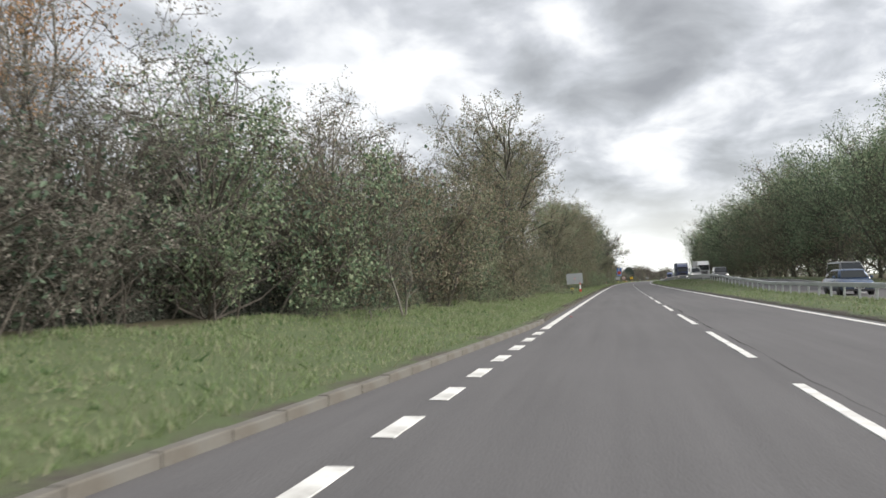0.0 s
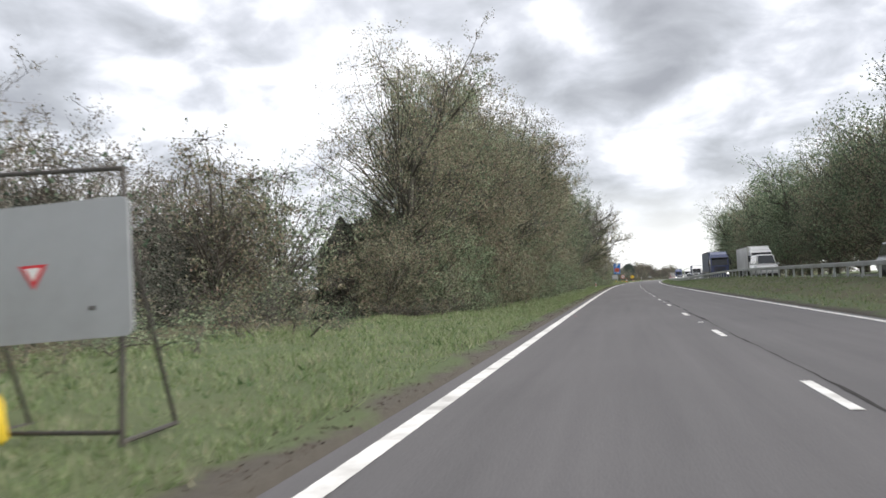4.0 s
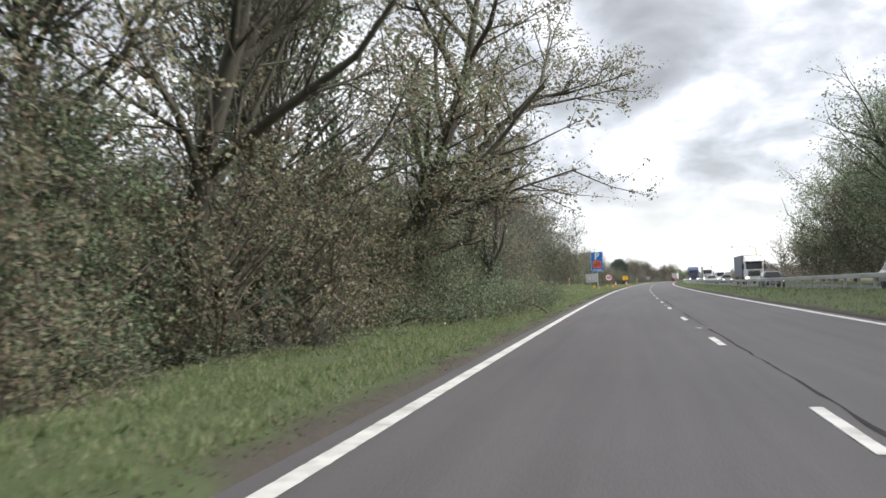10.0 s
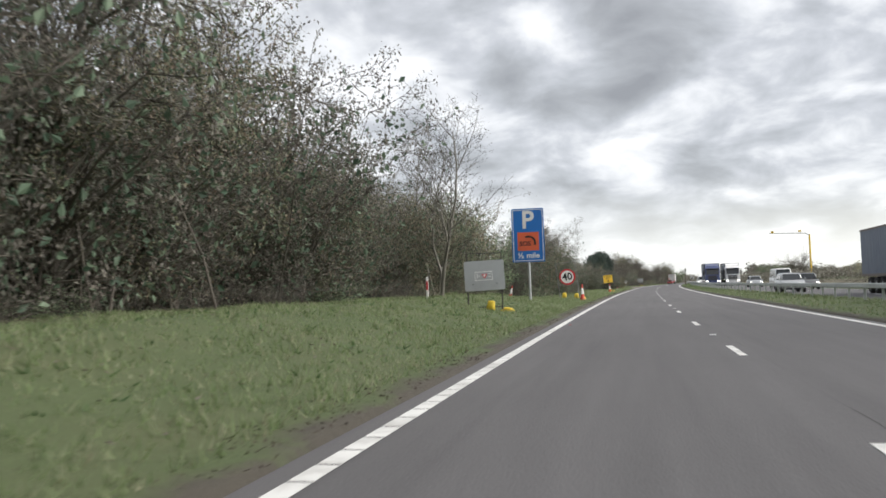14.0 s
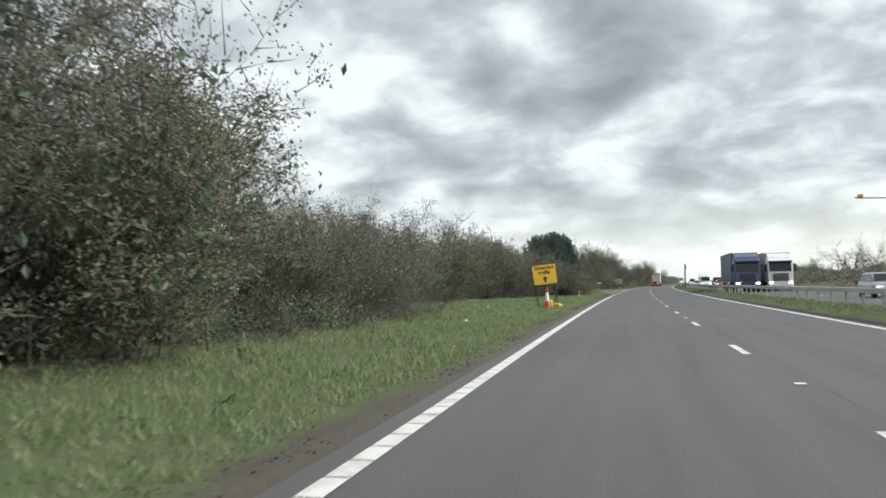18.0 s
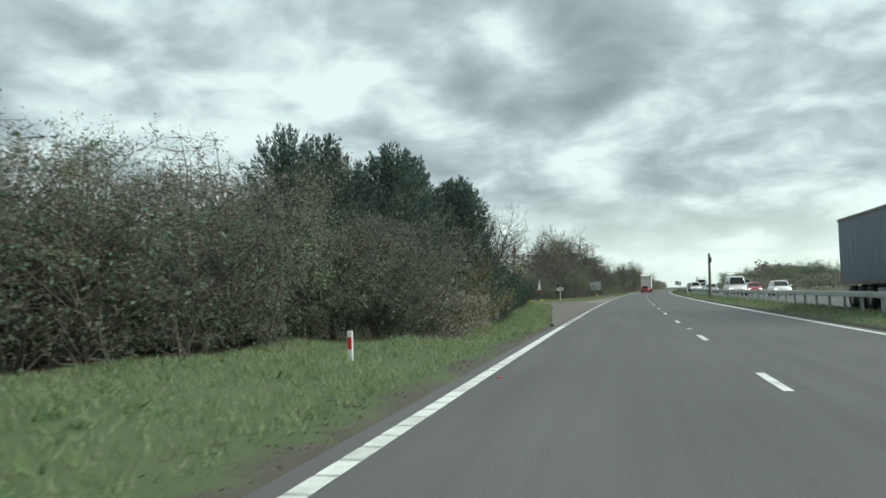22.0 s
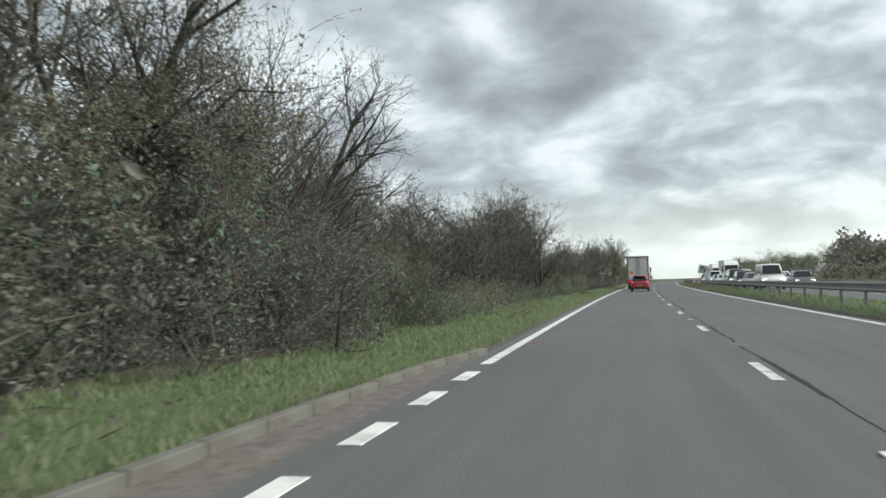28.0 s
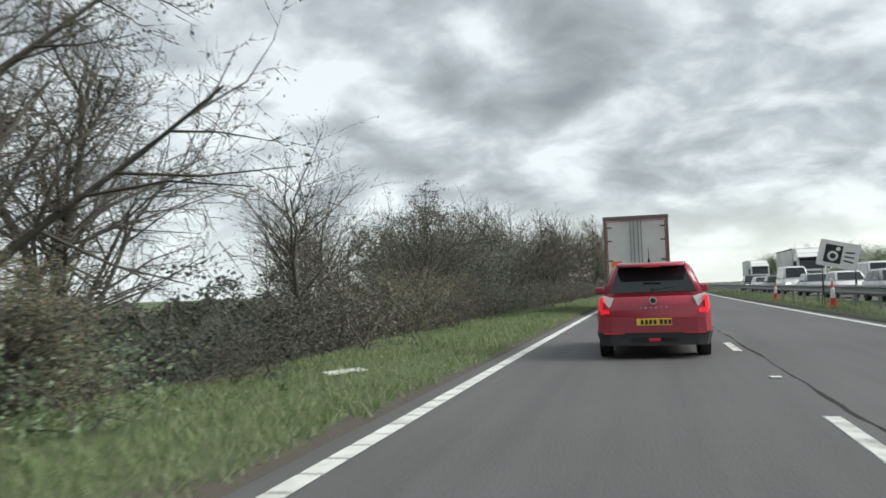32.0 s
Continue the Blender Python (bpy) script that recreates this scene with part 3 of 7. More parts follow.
        b = np.cross(a, g.normal(0, 1, (count, 3)))
        b /= np.linalg.norm(b, axis=1)[:, None]
        k = size * g.uniform(0.6, 1.3, (count, 1))
        v = np.stack([c - a * k, c + b * k * 0.6, c + a * k, c - b * k * 0.6], 1).reshape(-1, 3)
        return v, np.arange(count * 4).reshape(count, 4)


TALL = {}


def plant(name, label, category, seed, stems, cfg, leaf=None, bark="bark", ivy=None, skirt=None):
    """A prototype: an Empty with a trunk, twigs, a crown and, where it has them, ivy."""
    p = Plant(seed)
    for _ in range(stems):
        lean = cfg.get("lean", 0.1)
        d = Vector((p.r.gauss(0, lean), p.r.gauss(0, lean), 1)).normalized()
        foot = Vector((p.r.gauss(0, 1), p.r.gauss(0, 1), 0)) * cfg.get("foot", 0.0)
        foot.z = -0.15
        p.grow(foot, d, cfg["length"] * p.r.uniform(0.8, 1.1), cfg["rad"] * p.r.uniform(0.8, 1.2), 0, cfg)
    if "fill" in cfg:
        # lumpy crown: boughs on the skin of a rounded mass, each a flattened cluster of twig ends on a limb of its own
        count, mid, wide, high = cfg["fill"]
        for _ in range(count // 11):
            w, v = p.r.uniform(0, 6.283), p.r.uniform(-1, 1)
            r = math.sqrt(1 - v * v)
            lump = (0.84 + 0.11 * math.sin(3 * w + seed) + 0.11 * math.sin(5 * v + 2 * w + seed)) * p.r.uniform(0.35, 1.0) ** 0.35
            q = Vector((wide * r * lump * math.cos(w), wide * r * lump * math.sin(w), mid + high * v * lump))
            if q.z < 0.25:
                continue
            root = Vector((q.x * 0.12, q.y * 0.12, max(0.0, q.z * 0.72 - 0.4)))
            elbow = root.lerp(q, 0.55) + Vector((p.r.gauss(0, 1), p.r.gauss(0, 1), p.r.gauss(0, 1))) * wide * 0.06
            thick = 0.006 * wide + 0.008
            p.tube(root, elbow, thick, thick * 0.7, 4)
            p.tube(elbow, q, thick * 0.7, thick * 0.3, 3)
            big = wide * p.r.uniform(0.10, 0.19)
            for _ in range(11):
                tip = q + Vector((p.r.gauss(0, big), p.r.gauss(0, big), p.r.gauss(0, big * 0.6)))
                p.twig(q.lerp(tip, -0.1), tip + (tip - q) * 0.25, 0.006)
                if tip.z > 0.15:
                    p.tips.append((tip, Vector((0, 0, 1))))
    e = thing(name, label, category)
    TALL[e.name] = float(np.percentile([q.z for q, _ in p.tips], 98.5))
    if stems > 2:
        k0 = len(p.v)
        p.v, p.f = p.v + p.tv, p.f + [tuple(i + k0 for i in f) for f in p.tf]
        tagged(child("branchwork", mesh_of("branchwork", p.v, p.f, MAT["twig"]), e), kind="stuff")
    else:
        child("trunk", mesh_of("trunk", p.v, p.f, MAT[bark], True), e)
        tagged(child("twigwork", mesh_of("twigwork", p.tv, p.tf, MAT["twig"]), e), kind="stuff")
    if leaf:
        count, size, spread, mat = leaf
        v, f = p.leaves(count, size, spread, 0.1)
        child("crown", mesh_of("crown", v, f, MAT[mat]), e)
    if skirt:
        count, size, spread, mat = skirt
        p.tips = [t for t in p.tips if t[0].z < cfg["length"] * 0.75] or p.tips
        v, f = p.leaves(count, size, spread, 0.05)
        child("lower_leaves", mesh_of("lower_leaves", v, f, MAT[mat]), e)
    if ivy:
        v, f = p.ivy(*ivy)
        child("ivy", mesh_of("ivy", v, f, MAT["ivy"]), e, "dark green ivy")
    return e


TREE = dict(length=9.0, rad=0.20, wiggle=0.16, up=0.10, levels=3, leaf_from=2, clear=0.25, kids=(3, 3, 2), angle=0.85, short=0.50, lean=0.10)
BARE = dict(length=9.5, rad=0.24, wiggle=0.14, up=0.07, levels=4, leaf_from=3, clear=0.35, kids=(3, 2, 3, 2), angle=0.80, short=0.55, lean=0.08)
BUSH = dict(length=4.2, rad=0.018, wiggle=0.26, up=0.05, levels=2, leaf_from=1, clear=0.0, kids=(2, 2), angle=0.95, short=0.42, lean=0.30, foot=0.5)
SCRUB = dict(length=2.0, rad=0.03, wiggle=0.28, up=0.02, levels=2, leaf_from=0, clear=0.0, kids=(2, 1), angle=0.9, short=0.6, lean=0.6, foot=0.8)

PROTO = {
    "leafy": [plant("tree", "roadside tree with thinning olive autumn leaves", "tree", 11 + i, 1, dict(TREE, clear=0.2 + 0.08 * i), (11000, 0.042, 0.09, ("olive", "olive", "brown")[i])) for i in range(3)],
    "dense": [plant("tree", "full round tree with dull green crown", "tree", 15 + i, 1, dict(TREE, clear=0.05, angle=0.95, short=0.55, up=0.12, fill=(1300, 6.0, 3.9, 5.4)), (26000, 0.044, 0.12, ("green", "olive")[i])) for i in range(2)],
    "wood": [plant("tree", "tall woodland tree clad in dark ivy", "tree", 21 + i, 1, dict(TREE, length=10.5, lean=0.06, clear=0.2, fill=(700, 7.2, 3.2, 5.4)), (19000, 0.050, 0.15, ("green", "olive")[i]), "bark", (1700, 0.08, 8.5, 0.38)) for i in range(2)],
    "bare": [plant("tree", "bare tree with fine branching twigs and few leaves", "tree", 31 + i, 1, dict(BARE, clear=0.25 + 0.1 * i, short=0.58 if i == 0 else 0.5, angle=0.75, up=0.10), (600, 0.034, 0.09, "brown"), "bark", (700, 0.08, 3.6, 0.34) if i == 0 else None) for i in range(2)],
    "small_bare": [plant("tree", "small bare multi-stemmed tree with brown twigs", "tree", 41 + i, 2, dict(BARE, length=4.9, rad=0.10, levels=3, kids=(3, 3, 2), lean=0.28, foot=0.25, clear=0.15, short=0.60, wiggle=0.18), (1100, 0.033, 0.09, ("brown", "olive")[i])) for i in range(2)],
    "spreading": [plant("tree", "wide spreading bare tree with dark crooked limbs", "tree", 47, 2, dict(BARE, length=6.0, rad=0.17, levels=4, kids=(3, 3, 2, 2), lean=0.36, foot=0.2, clear=0.1, short=0.60, wiggle=0.27, up=0.05), (3600, 0.033, 0.07, "brown"), "dark_bark")],
    "hawthorn": [plant("bush", "dense dark hawthorn bush with olive brown leaves", "bush", 51 + i, 7, dict(BUSH, length=3.0 + 0.2 * i, fill=(720, 1.8, 1.6, 1.95)), (13000, 0.023, 0.06, ("brown", "olive", "brown")[i]), "twig", None, (1000, 0.05, 0.17, "ivy")) for i in range(3)],
    "thicket": [plant("bush", "green leafy thicket of mixed shrubs", "bush", 61 + i, 6, dict(BUSH, length=2.5, fill=(620, 1.4, 1.45, 1.6)), (10500, 0.028, 0.07, ("green", "olive")[i]), "twig") for i in range(2)],
    "evergreen": [plant("bush", "large rounded dark evergreen garden shrub", "bush", 66, 6, dict(BUSH, length=2.5, fill=(900, 1.5, 1.6, 1.75)), (17000, 0.034, 0.07, "evergreen"), "twig")],
    "bramble": [plant("bramble", "low mound of bramble with green leaves", "bramble", 71 + i, 9, dict(SCRUB, length=1.5, up=-0.12, kids=(1, 1)), (2050, 0.037, 0.12, ("green", "olive")[i]), "twig") for i in range(2)],
    "scrub": [plant("bush", "low dark scrub with bare thorny stems", "bush", 81 + i, 9, SCRUB, (1900, 0.037, 0.14, ("dark_scrub", "brown")[i]), "twig") for i in range(2)],
    "far_tree": [plant("tree", "large roadside tree with dull green crown", "tree", 91 + i, 1, dict(TREE, length=9.5, levels=2, leaf_from=1, kids=(4, 3), lean=0.08, clear=0.05, short=0.55, fill=(620, 5.4, 4.2, 5.2)), (7000, 0.085, 0.24, ("olive", "green", "green")[i]), "bark") for i in range(3)],
    "birch": [plant("birch", "birch tree with orange autumn leaves", "tree", 101, 1, dict(TREE, length=8.5, rad=0.14, up=0.12, angle=0.6), (6700, 0.051, 0.17, "orange"), "pale_bark")],
    "pale": [plant("birch", "thin pale-stemmed birch losing its leaves", "tree", 103, 2, dict(TREE, length=8.2, rad=0.09, lean=0.14, up=0.10, foot=0.3), (1550, 0.037, 0.12, "brown"), "pale_bark")],
    "yellowing": [plant("bush", "shrub with yellow autumn leaves", "bush", 107, 5, dict(BUSH, length=3.0), (2650, 0.041, 0.13, "yellow"), "twig", None, (900, 0.04, 0.14, "brown"))],
}


def conifer(seed):
    """Leyland cypress: a dense column of drooping sprays over a straight stem."""
    g = np.random.default_rng(seed)
    e = thing("conifer", "tall dense dark green cypress conifer", "tree")
    TALL[e.name] = 10.1
    bm = bmesh.new()
    rod(bm, (0, 0, -0.2), (0, 0, 9.6), 0.18, 0.02, 7)
    part("trunk", bm, MAT["bark"], e)
    # plumes that leave the stem, sweep up at the ends and stand out as feathery tips
    plumes, each = 230, 104
    m = plumes * each
    z0 = g.uniform(0.0, 1.0, plumes) ** 0.9
    w0 = g.uniform(0, 2 * math.pi, plumes)
    reach = (2.9 * np.clip(1.0 - z0 ** 1.7, 0, 1) ** 0.6 + 0.25) * g.uniform(0.72, 1.12, plumes)
    rise = 0.35 * reach + 0.75 + 0.9 * z0
    z0, w0, reach, rise = (np.repeat(q, each) for q in (z0, w0, reach, rise))
    t = g.uniform(0.0, 1.0, m) ** 0.6
    fan = (1.05 - t) * 0.42 + 0.05
    r = reach * t
    c = np.stack([r * np.cos(w0), r * np.sin(w0), 0.2 + z0 * 8.7 + rise * t ** 2.2], 1) + g.normal(0, 1, (m, 3)) * fan[:, None] * (0.75, 0.75, 0.55)
    c[:, 2] = np.maximum(c[:, 2], 0.1)
    bend = 0.35 + 1.5 * t
    out = np.stack([np.cos(w0), np.sin(w0), bend], 1) + g.normal(0, 0.38, (m, 3))
    out /= np.linalg.norm(out, axis=1)[:, None]
    b = np.cross(out, g.normal(0, 1, (m, 3)))
    b /= np.linalg.norm(b, axis=1)[:, None]
    kk = g.uniform(0.08, 0.19, (m, 1))
    v = np.stack([c - out * kk * 0.5, c + b * kk * 0.22, c + out * kk, c - b * kk * 0.22], 1).reshape(-1, 3)
    child("crown", mesh_of("crown", v, np.arange(m * 4).reshape(m, 4), MAT["conifer"]), e)
    return e


PROTO["conifer"] = [conifer(3), conifer(8)]
pick = random.Random(17)


def grow(kind, s, u, height, which=None, lean=0.0, broad=1.0):
    """Stand a plant of that kind at (s, u), scaled to its height."""
    kinds = PROTO[kind]
    i = pick.randrange(len(kinds)) if which is None else which % len(kinds)
    k = height / TALL[kinds[i].name]
    m = stand(s, u) @ Matrix.Rotation(radians(lean), 4, "Y") @ Matrix.Rotation(pick.uniform(0, 6.28), 4, "Z")
    wide = k ** 0.85 * broad
    m = m @ Matrix.Diagonal((wide * pick.uniform(0.9, 1.1), wide * pick.uniform(0.9, 1.1), k, 1))
    ob = copy_thing(kinds[i], m)
    ob["group"] = "roadside plants"
    return ob


def row(s0, s1, step, u_off, kinds, low, high, jitter=0.8, depth=0.0):
    """A ragged row of plants behind the hedge line."""
    s = s0
    while s < s1:
        kind = pick.choice(kinds)
        u = float(front_u(s)) + u_off - pick.uniform(0, depth) + pick.gauss(0, 0.35)
        grow(kind, s + pick.uniform(-jitter, jitter), u, pick.uniform(low, high))
        s += step * pick.uniform(0.75, 1.25)


def hedge(s0, s1, u_of, wide, low, high, mat, label, seed, per=26, size=0.11):
    """A long unbroken hedge in one mesh: leafy boughs over an added closed heart in shade colours, crooked twigs
    through and above them.
    """
    g = np.random.default_rng(seed)
    n = int((s1 - s0) * per * 1.15)
    each = 34 if per >= 200 else 16
    boughs = max(8, n // each)
    n = boughs * each
    bs = g.uniform(s0, s1, boughs)
    wave = 0.5 + 0.22 * np.sin(bs * 0.31 + seed) + 0.18 * np.sin(bs * 0.83 + 2.0 * seed) + 0.10 * np.sin(bs * 2.3 + 3.0 * seed)
    ends = np.clip(np.minimum(bs - s0, s1 - bs) / 1.6, 0.0, 1.0) ** 0.5
    top = (low + (high - low) * wave) * (0.45 + 0.55 * ends)
    ang = math.pi * g.beta(1.0, 1.25, boughs)
    deep = g.uniform(0.62, 1.06, boughs)
    bu = u_of(bs) - 0.3 + np.cos(ang) * 0.62 * (wide + 0.7) * deep
    bz = np.sin(ang) ** 0.55 * top * deep * g.uniform(0.86, 1.0, boughs)
    fat = g.uniform(0.16, 0.40, boughs) * np.clip(top / 4.0, 0.6, 1.5)
    if per < 200:
        fat *= 2.2
    ball = g.normal(0, 1, (n, 3))
    ball *= (g.uniform(0, 1, n) ** 0.5 * 1.75 * np.repeat(fat, each) / np.linalg.norm(ball, axis=1))[:, None]
    sp = np.repeat(bs, each) + ball[:, 0]
    up = np.repeat(bu, each) + ball[:, 1] * 0.85
    zp = np.maximum(np.repeat(bz, each) + ball[:, 2] * 0.6, 0.05)
    x, y, _ = spot(sp, up)
    c = np.stack([x, y, ground_z(sp, up) + zp], 1)
    a = g.normal(0, 1, (n, 3)) * (1, 1, 0.7)
    a /= np.linalg.norm(a, axis=1)[:, None]
    b = np.cross(a, g.normal(0, 1, (n, 3)))
    b /= np.linalg.norm(b, axis=1)[:, None]
    kk = size * g.uniform(0.55, 1.4, (n, 1))
    v = np.stack([c - a * kk, c + b * kk * 0.6, c + a * kk, c - b * kk * 0.6], 1).reshape(-1, 3)
    # two crooked lengths a twig: out of the heart to a bough, then beyond it
    pick_b = np.repeat(np.arange(boughs), 3)
    t = len(pick_b)
    x0, y0, _ = spot(bs[pick_b] + g.normal(0, 0.35, t), u_of(bs[pick_b]) - 0.3 + g.normal(0, 0.2, t))
    p0 = np.stack([x0, y0, ground_z(bs[pick_b], bu[pick_b]) + bz[pick_b] * g.uniform(0.45, 0.8, t)], 1)
    x1, y1, _ = spot(bs[pick_b], bu[pick_b])
    p1 = np.stack([x1, y1, ground_z(bs[pick_b], bu[pick_b]) + bz[pick_b]], 1) + g.normal(0, 0.6, (t, 3)) * fat[pick_b][:, None]
    out = p1 - p0
    out /= np.linalg.norm(out, axis=1)[:, None] + 1e-6
    p2 = p1 + (out * 0.7 + g.normal(0, 0.5, (t, 3))) * (g.exponential(0.22, t) * np.clip(top[pick_b] / 3.5, 0.4, 1.4))[:, None]
    thin = (0.007 if per >= 200 else 0.02) * g.uniform(0.6, 1.3, (t, 1))
    side = np.cross(out, g.normal(0, 1, (t, 3)))
    side *= thin / (np.linalg.norm(side, axis=1)[:, None] + 1e-6)
    sticks = [np.stack([p0 - side, p0 + side, p1 + side * 0.7, p1 - side * 0.7], 1), np.stack([p1 - side * 0.7, p1 + side * 0.7, p2 + side * 0.25, p2 - side * 0.25], 1)]
    m = 2 * t
    v = np.concatenate([v] + [q.reshape(-1, 3) for q in sticks])
    k = n + m
    faces = [tuple(r) for r in np.arange(k * 4).reshape(k, 4).tolist()]
    closed = 0
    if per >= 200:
        # closed heart: an added ragged ridge, well inside the leaves, coloured as the shade between them
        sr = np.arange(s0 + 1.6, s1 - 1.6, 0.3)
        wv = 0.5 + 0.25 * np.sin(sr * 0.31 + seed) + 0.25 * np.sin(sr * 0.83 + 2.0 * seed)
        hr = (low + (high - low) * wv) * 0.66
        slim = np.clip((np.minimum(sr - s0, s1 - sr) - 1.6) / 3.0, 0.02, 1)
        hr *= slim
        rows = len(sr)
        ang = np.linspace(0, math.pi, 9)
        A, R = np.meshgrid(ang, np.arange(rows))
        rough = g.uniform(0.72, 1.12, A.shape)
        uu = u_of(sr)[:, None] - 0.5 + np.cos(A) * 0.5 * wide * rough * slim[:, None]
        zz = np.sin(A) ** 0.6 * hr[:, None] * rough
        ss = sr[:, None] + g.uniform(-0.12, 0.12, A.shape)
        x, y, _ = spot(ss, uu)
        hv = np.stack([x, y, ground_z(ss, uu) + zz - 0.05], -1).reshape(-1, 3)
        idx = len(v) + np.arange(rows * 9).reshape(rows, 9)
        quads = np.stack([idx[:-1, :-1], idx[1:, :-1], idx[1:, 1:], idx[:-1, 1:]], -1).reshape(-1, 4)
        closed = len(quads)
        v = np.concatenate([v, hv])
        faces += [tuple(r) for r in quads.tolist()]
    me = mesh_of("hedge", v, faces, MAT[mat])
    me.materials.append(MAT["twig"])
    # third slot: the added ridge with the painted interior shade
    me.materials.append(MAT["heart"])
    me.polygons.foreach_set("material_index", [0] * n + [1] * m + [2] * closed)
    return tagged(new("hedge", me), label, "hedge", kind="stuff")


# first hedge, birches and the big tree beyond
hedge(2, 46, lambda s: front_u(s) - 2.8, 1.5, 3.6, 5.6, "brown", "tangled heart of the first hedge", 21, 837, 0.044)
row(6, 44, 4.4, -1.4, ["hawthorn", "hawthorn", "thicket"], 4.8, 6.4)
row(10, 44, 7.0, -5.0, ["hawthorn", "small_bare"], 6.6, 8.0)
grow("birch", 23, -17.0, 13.5)
grow("birch", 19, -16.5, 12.0)
grow("pale", 28.5, -15.5, 10.5)
grow("pale", 21.5, -3.9, 3.6)
# trees close to the verge
hedge(36, 64, lambda s: front_u(s) - 2.0, 1.2, 2.6, 4.4, "olive", "undergrowth beneath the verge trees", 22, 648, 0.044)
row(36, 62, 3.4, -0.8, ["thicket", "hawthorn", "thicket"], 2.6, 4.2)
grow("leafy", 43.6, -5.4, 10.8, 1, 0, 1.1)
grow("leafy", 46.5, -3.9, 8.8, 1, 4)
grow("leafy", 50.0, -5.6, 11.0, 0)
grow("leafy", 55.5, -5.2, 10.5, 2, 3)
grow("leafy", 58.0, -4.8, 10.6, 1, 4)
grow("leafy", 60.5, -6.0, 11.0, 0, 3)
grow("leafy", 53.0, -7.0, 11.0, 1)
row(40, 55, 7.5, -5.6, ["leafy", "hawthorn"], 6.0, 7.5)
# low scrub behind the diversion board
row(66, 98, 3.4, -2.0, ["bramble", "scrub", "bramble"], 1.2, 2.0, depth=1.5)
hedge(64, 102, lambda s: front_u(s) - 5.5, 1.6, 4.2, 5.8, "brown", "dense scrub behind the brambles", 23, 594, 0.044)
row(61, 72, 2.6, -1.6, ["hawthorn", "thicket"], 2.8, 3.6, depth=0.6)
row(73, 100, 4.0, -4.0, ["hawthorn", "thicket", "hawthorn"], 5.0, 6.4, depth=2.0)
row(68, 98, 7.0, -8.0, ["small_bare", "hawthorn"], 5.5, 6.8)
# the tall wood
hedge(98, 236, lambda s: front_u(s) - 2.4, 1.3, 3.2, 5.2, "olive", "shrub layer along the wood edge", 24, 621, 0.044)
hedge(98, 214, lambda s: front_u(s) - 3.6, 1.6, 4.4, 7.6, "green", "ivy and holly between the trunks", 25, 330, 0.05)
row(99, 232, 3.0, -0.8, ["thicket", "thicket", "thicket"], 3.0, 4.8, depth=0.6)
row(103, 126, 3.6, -1.8, ["wood", "dense", "leafy"], 10.5, 13.0, depth=1.2)
row(127, 196, 7.0, -2.8, ["wood", "leafy", "wood", "leafy"], 12.0, 15.0, depth=1.2)
row(212, 230, 5.5, -4.6, ["pale", "leafy"], 8.0, 10.0, depth=1.5)
hedge(98, 240, lambda s: front_u(s) - 8.5, 2.2, 3.0, 5.0, "green", "shaded undergrowth deep in the wood", 5, 40)
hedge(4, 70, lambda s: front_u(s) - 7.5, 2.5, 4.5, 6.0, "brown", "undergrowth behind the first hedge", 6, 40)
grow("dense", 128.5, -5.8, 13.0, 1, 2)
for s, u, h in ((133.0, -5.8, 13.5), (137.5, -6.4, 13.0), (142.5, -6.0, 13.5), (148.0, -6.4, 13.0)):
    grow("wood", s, u, h, None, 3)
grow("pale", 118, -8.6, 12.5)
grow("pale", 122, -9.0, 13.0)
grow("bare", 163.0, -5.6, 13.0, 1, 12)
grow("leafy", 158.0, -5.6, 12.5, 1, 8)
grow("bare", 185.5, -6.0, 13.5, 1, 12)
grow("dense", 174.0, -6.8, 14.0, 0, 3)
for s, u, h in ((181.5, -7.4, 13.5), (187.5, -6.2, 13.0), (192.5, -7.0, 13.5), (198.5, -5.8, 11.5), (168.5, -6.4, 12.5)):
    grow("wood", s, u, h, None, 2)
grow("leafy", 179.0, -6.0, 11.5, 2, 8)
grow("leafy", 205.0, -6.4, 13.5, 1, 14, 1.2)
grow("leafy", 207.5, -6.6, 12.5, 0, 17, 1.2)
grow("wood", 200.5, -6.4, 13.5, 0, 3)
grow("bare", 196.5, -6.4, 14.0, 1, 6)
grow("yellowing", 209.5, -7.6, 5.5)
grow("yellowing", 222, -9.0, 4.5)
grow("yellowing", 217, -10.5, 6.5)
row(206, 252, 2.4, 1.0, ["bramble"], 1.1, 1.7, depth=1.4)
row(66, 92, 2.6, 1.2, ["bramble"], 0.6, 1.0, depth=1.6)
grow("bare", 221.8, -4.7, 9.6, 0)
row(207, 236, 2.0, 2.6, ["bramble"], 0.7, 1.15, depth=1.2)
# the long hawthorn hedge
row(226, 303, 4.2, -1.3, ["hawthorn", "hawthorn", "thicket"], 4.6, 5.8)
hedge(230, 304, lambda s: front_u(s) - 3.0, 1.7, 4.6, 6.6, "olive", "tangled heart of the roadside hedge", 7, 1026, 0.044)
row(226, 300, 4.4, -4.0, ["hawthorn", "small_bare", "hawthorn"], 6.0, 8.0, depth=1.0)
row(250, 284, 3.2, -1.6, ["hawthorn", "leafy", "hawthorn"], 8.4, 10.0, depth=1.2)
row(284, 308, 3.0, -1.2, ["hawthorn", "thicket"], 4.4, 5.6, depth=1.0)
grow("pale", 290.5, -6.6, 9.2)
grow("pale", 294.0, -7.4, 8.6)
hedge(315, 336, lambda s: front_u(s) - 2.6, 1.4, 4.0, 5.2, "brown", "tangled heart of the roadside hedge", 26, 675, 0.04)
hedge(333, 347.5, lambda s: front_u(s) - 2.2, 1.3, 2.6, 3.4, "brown", "lower end of the roadside hedge", 38, 675, 0.04)
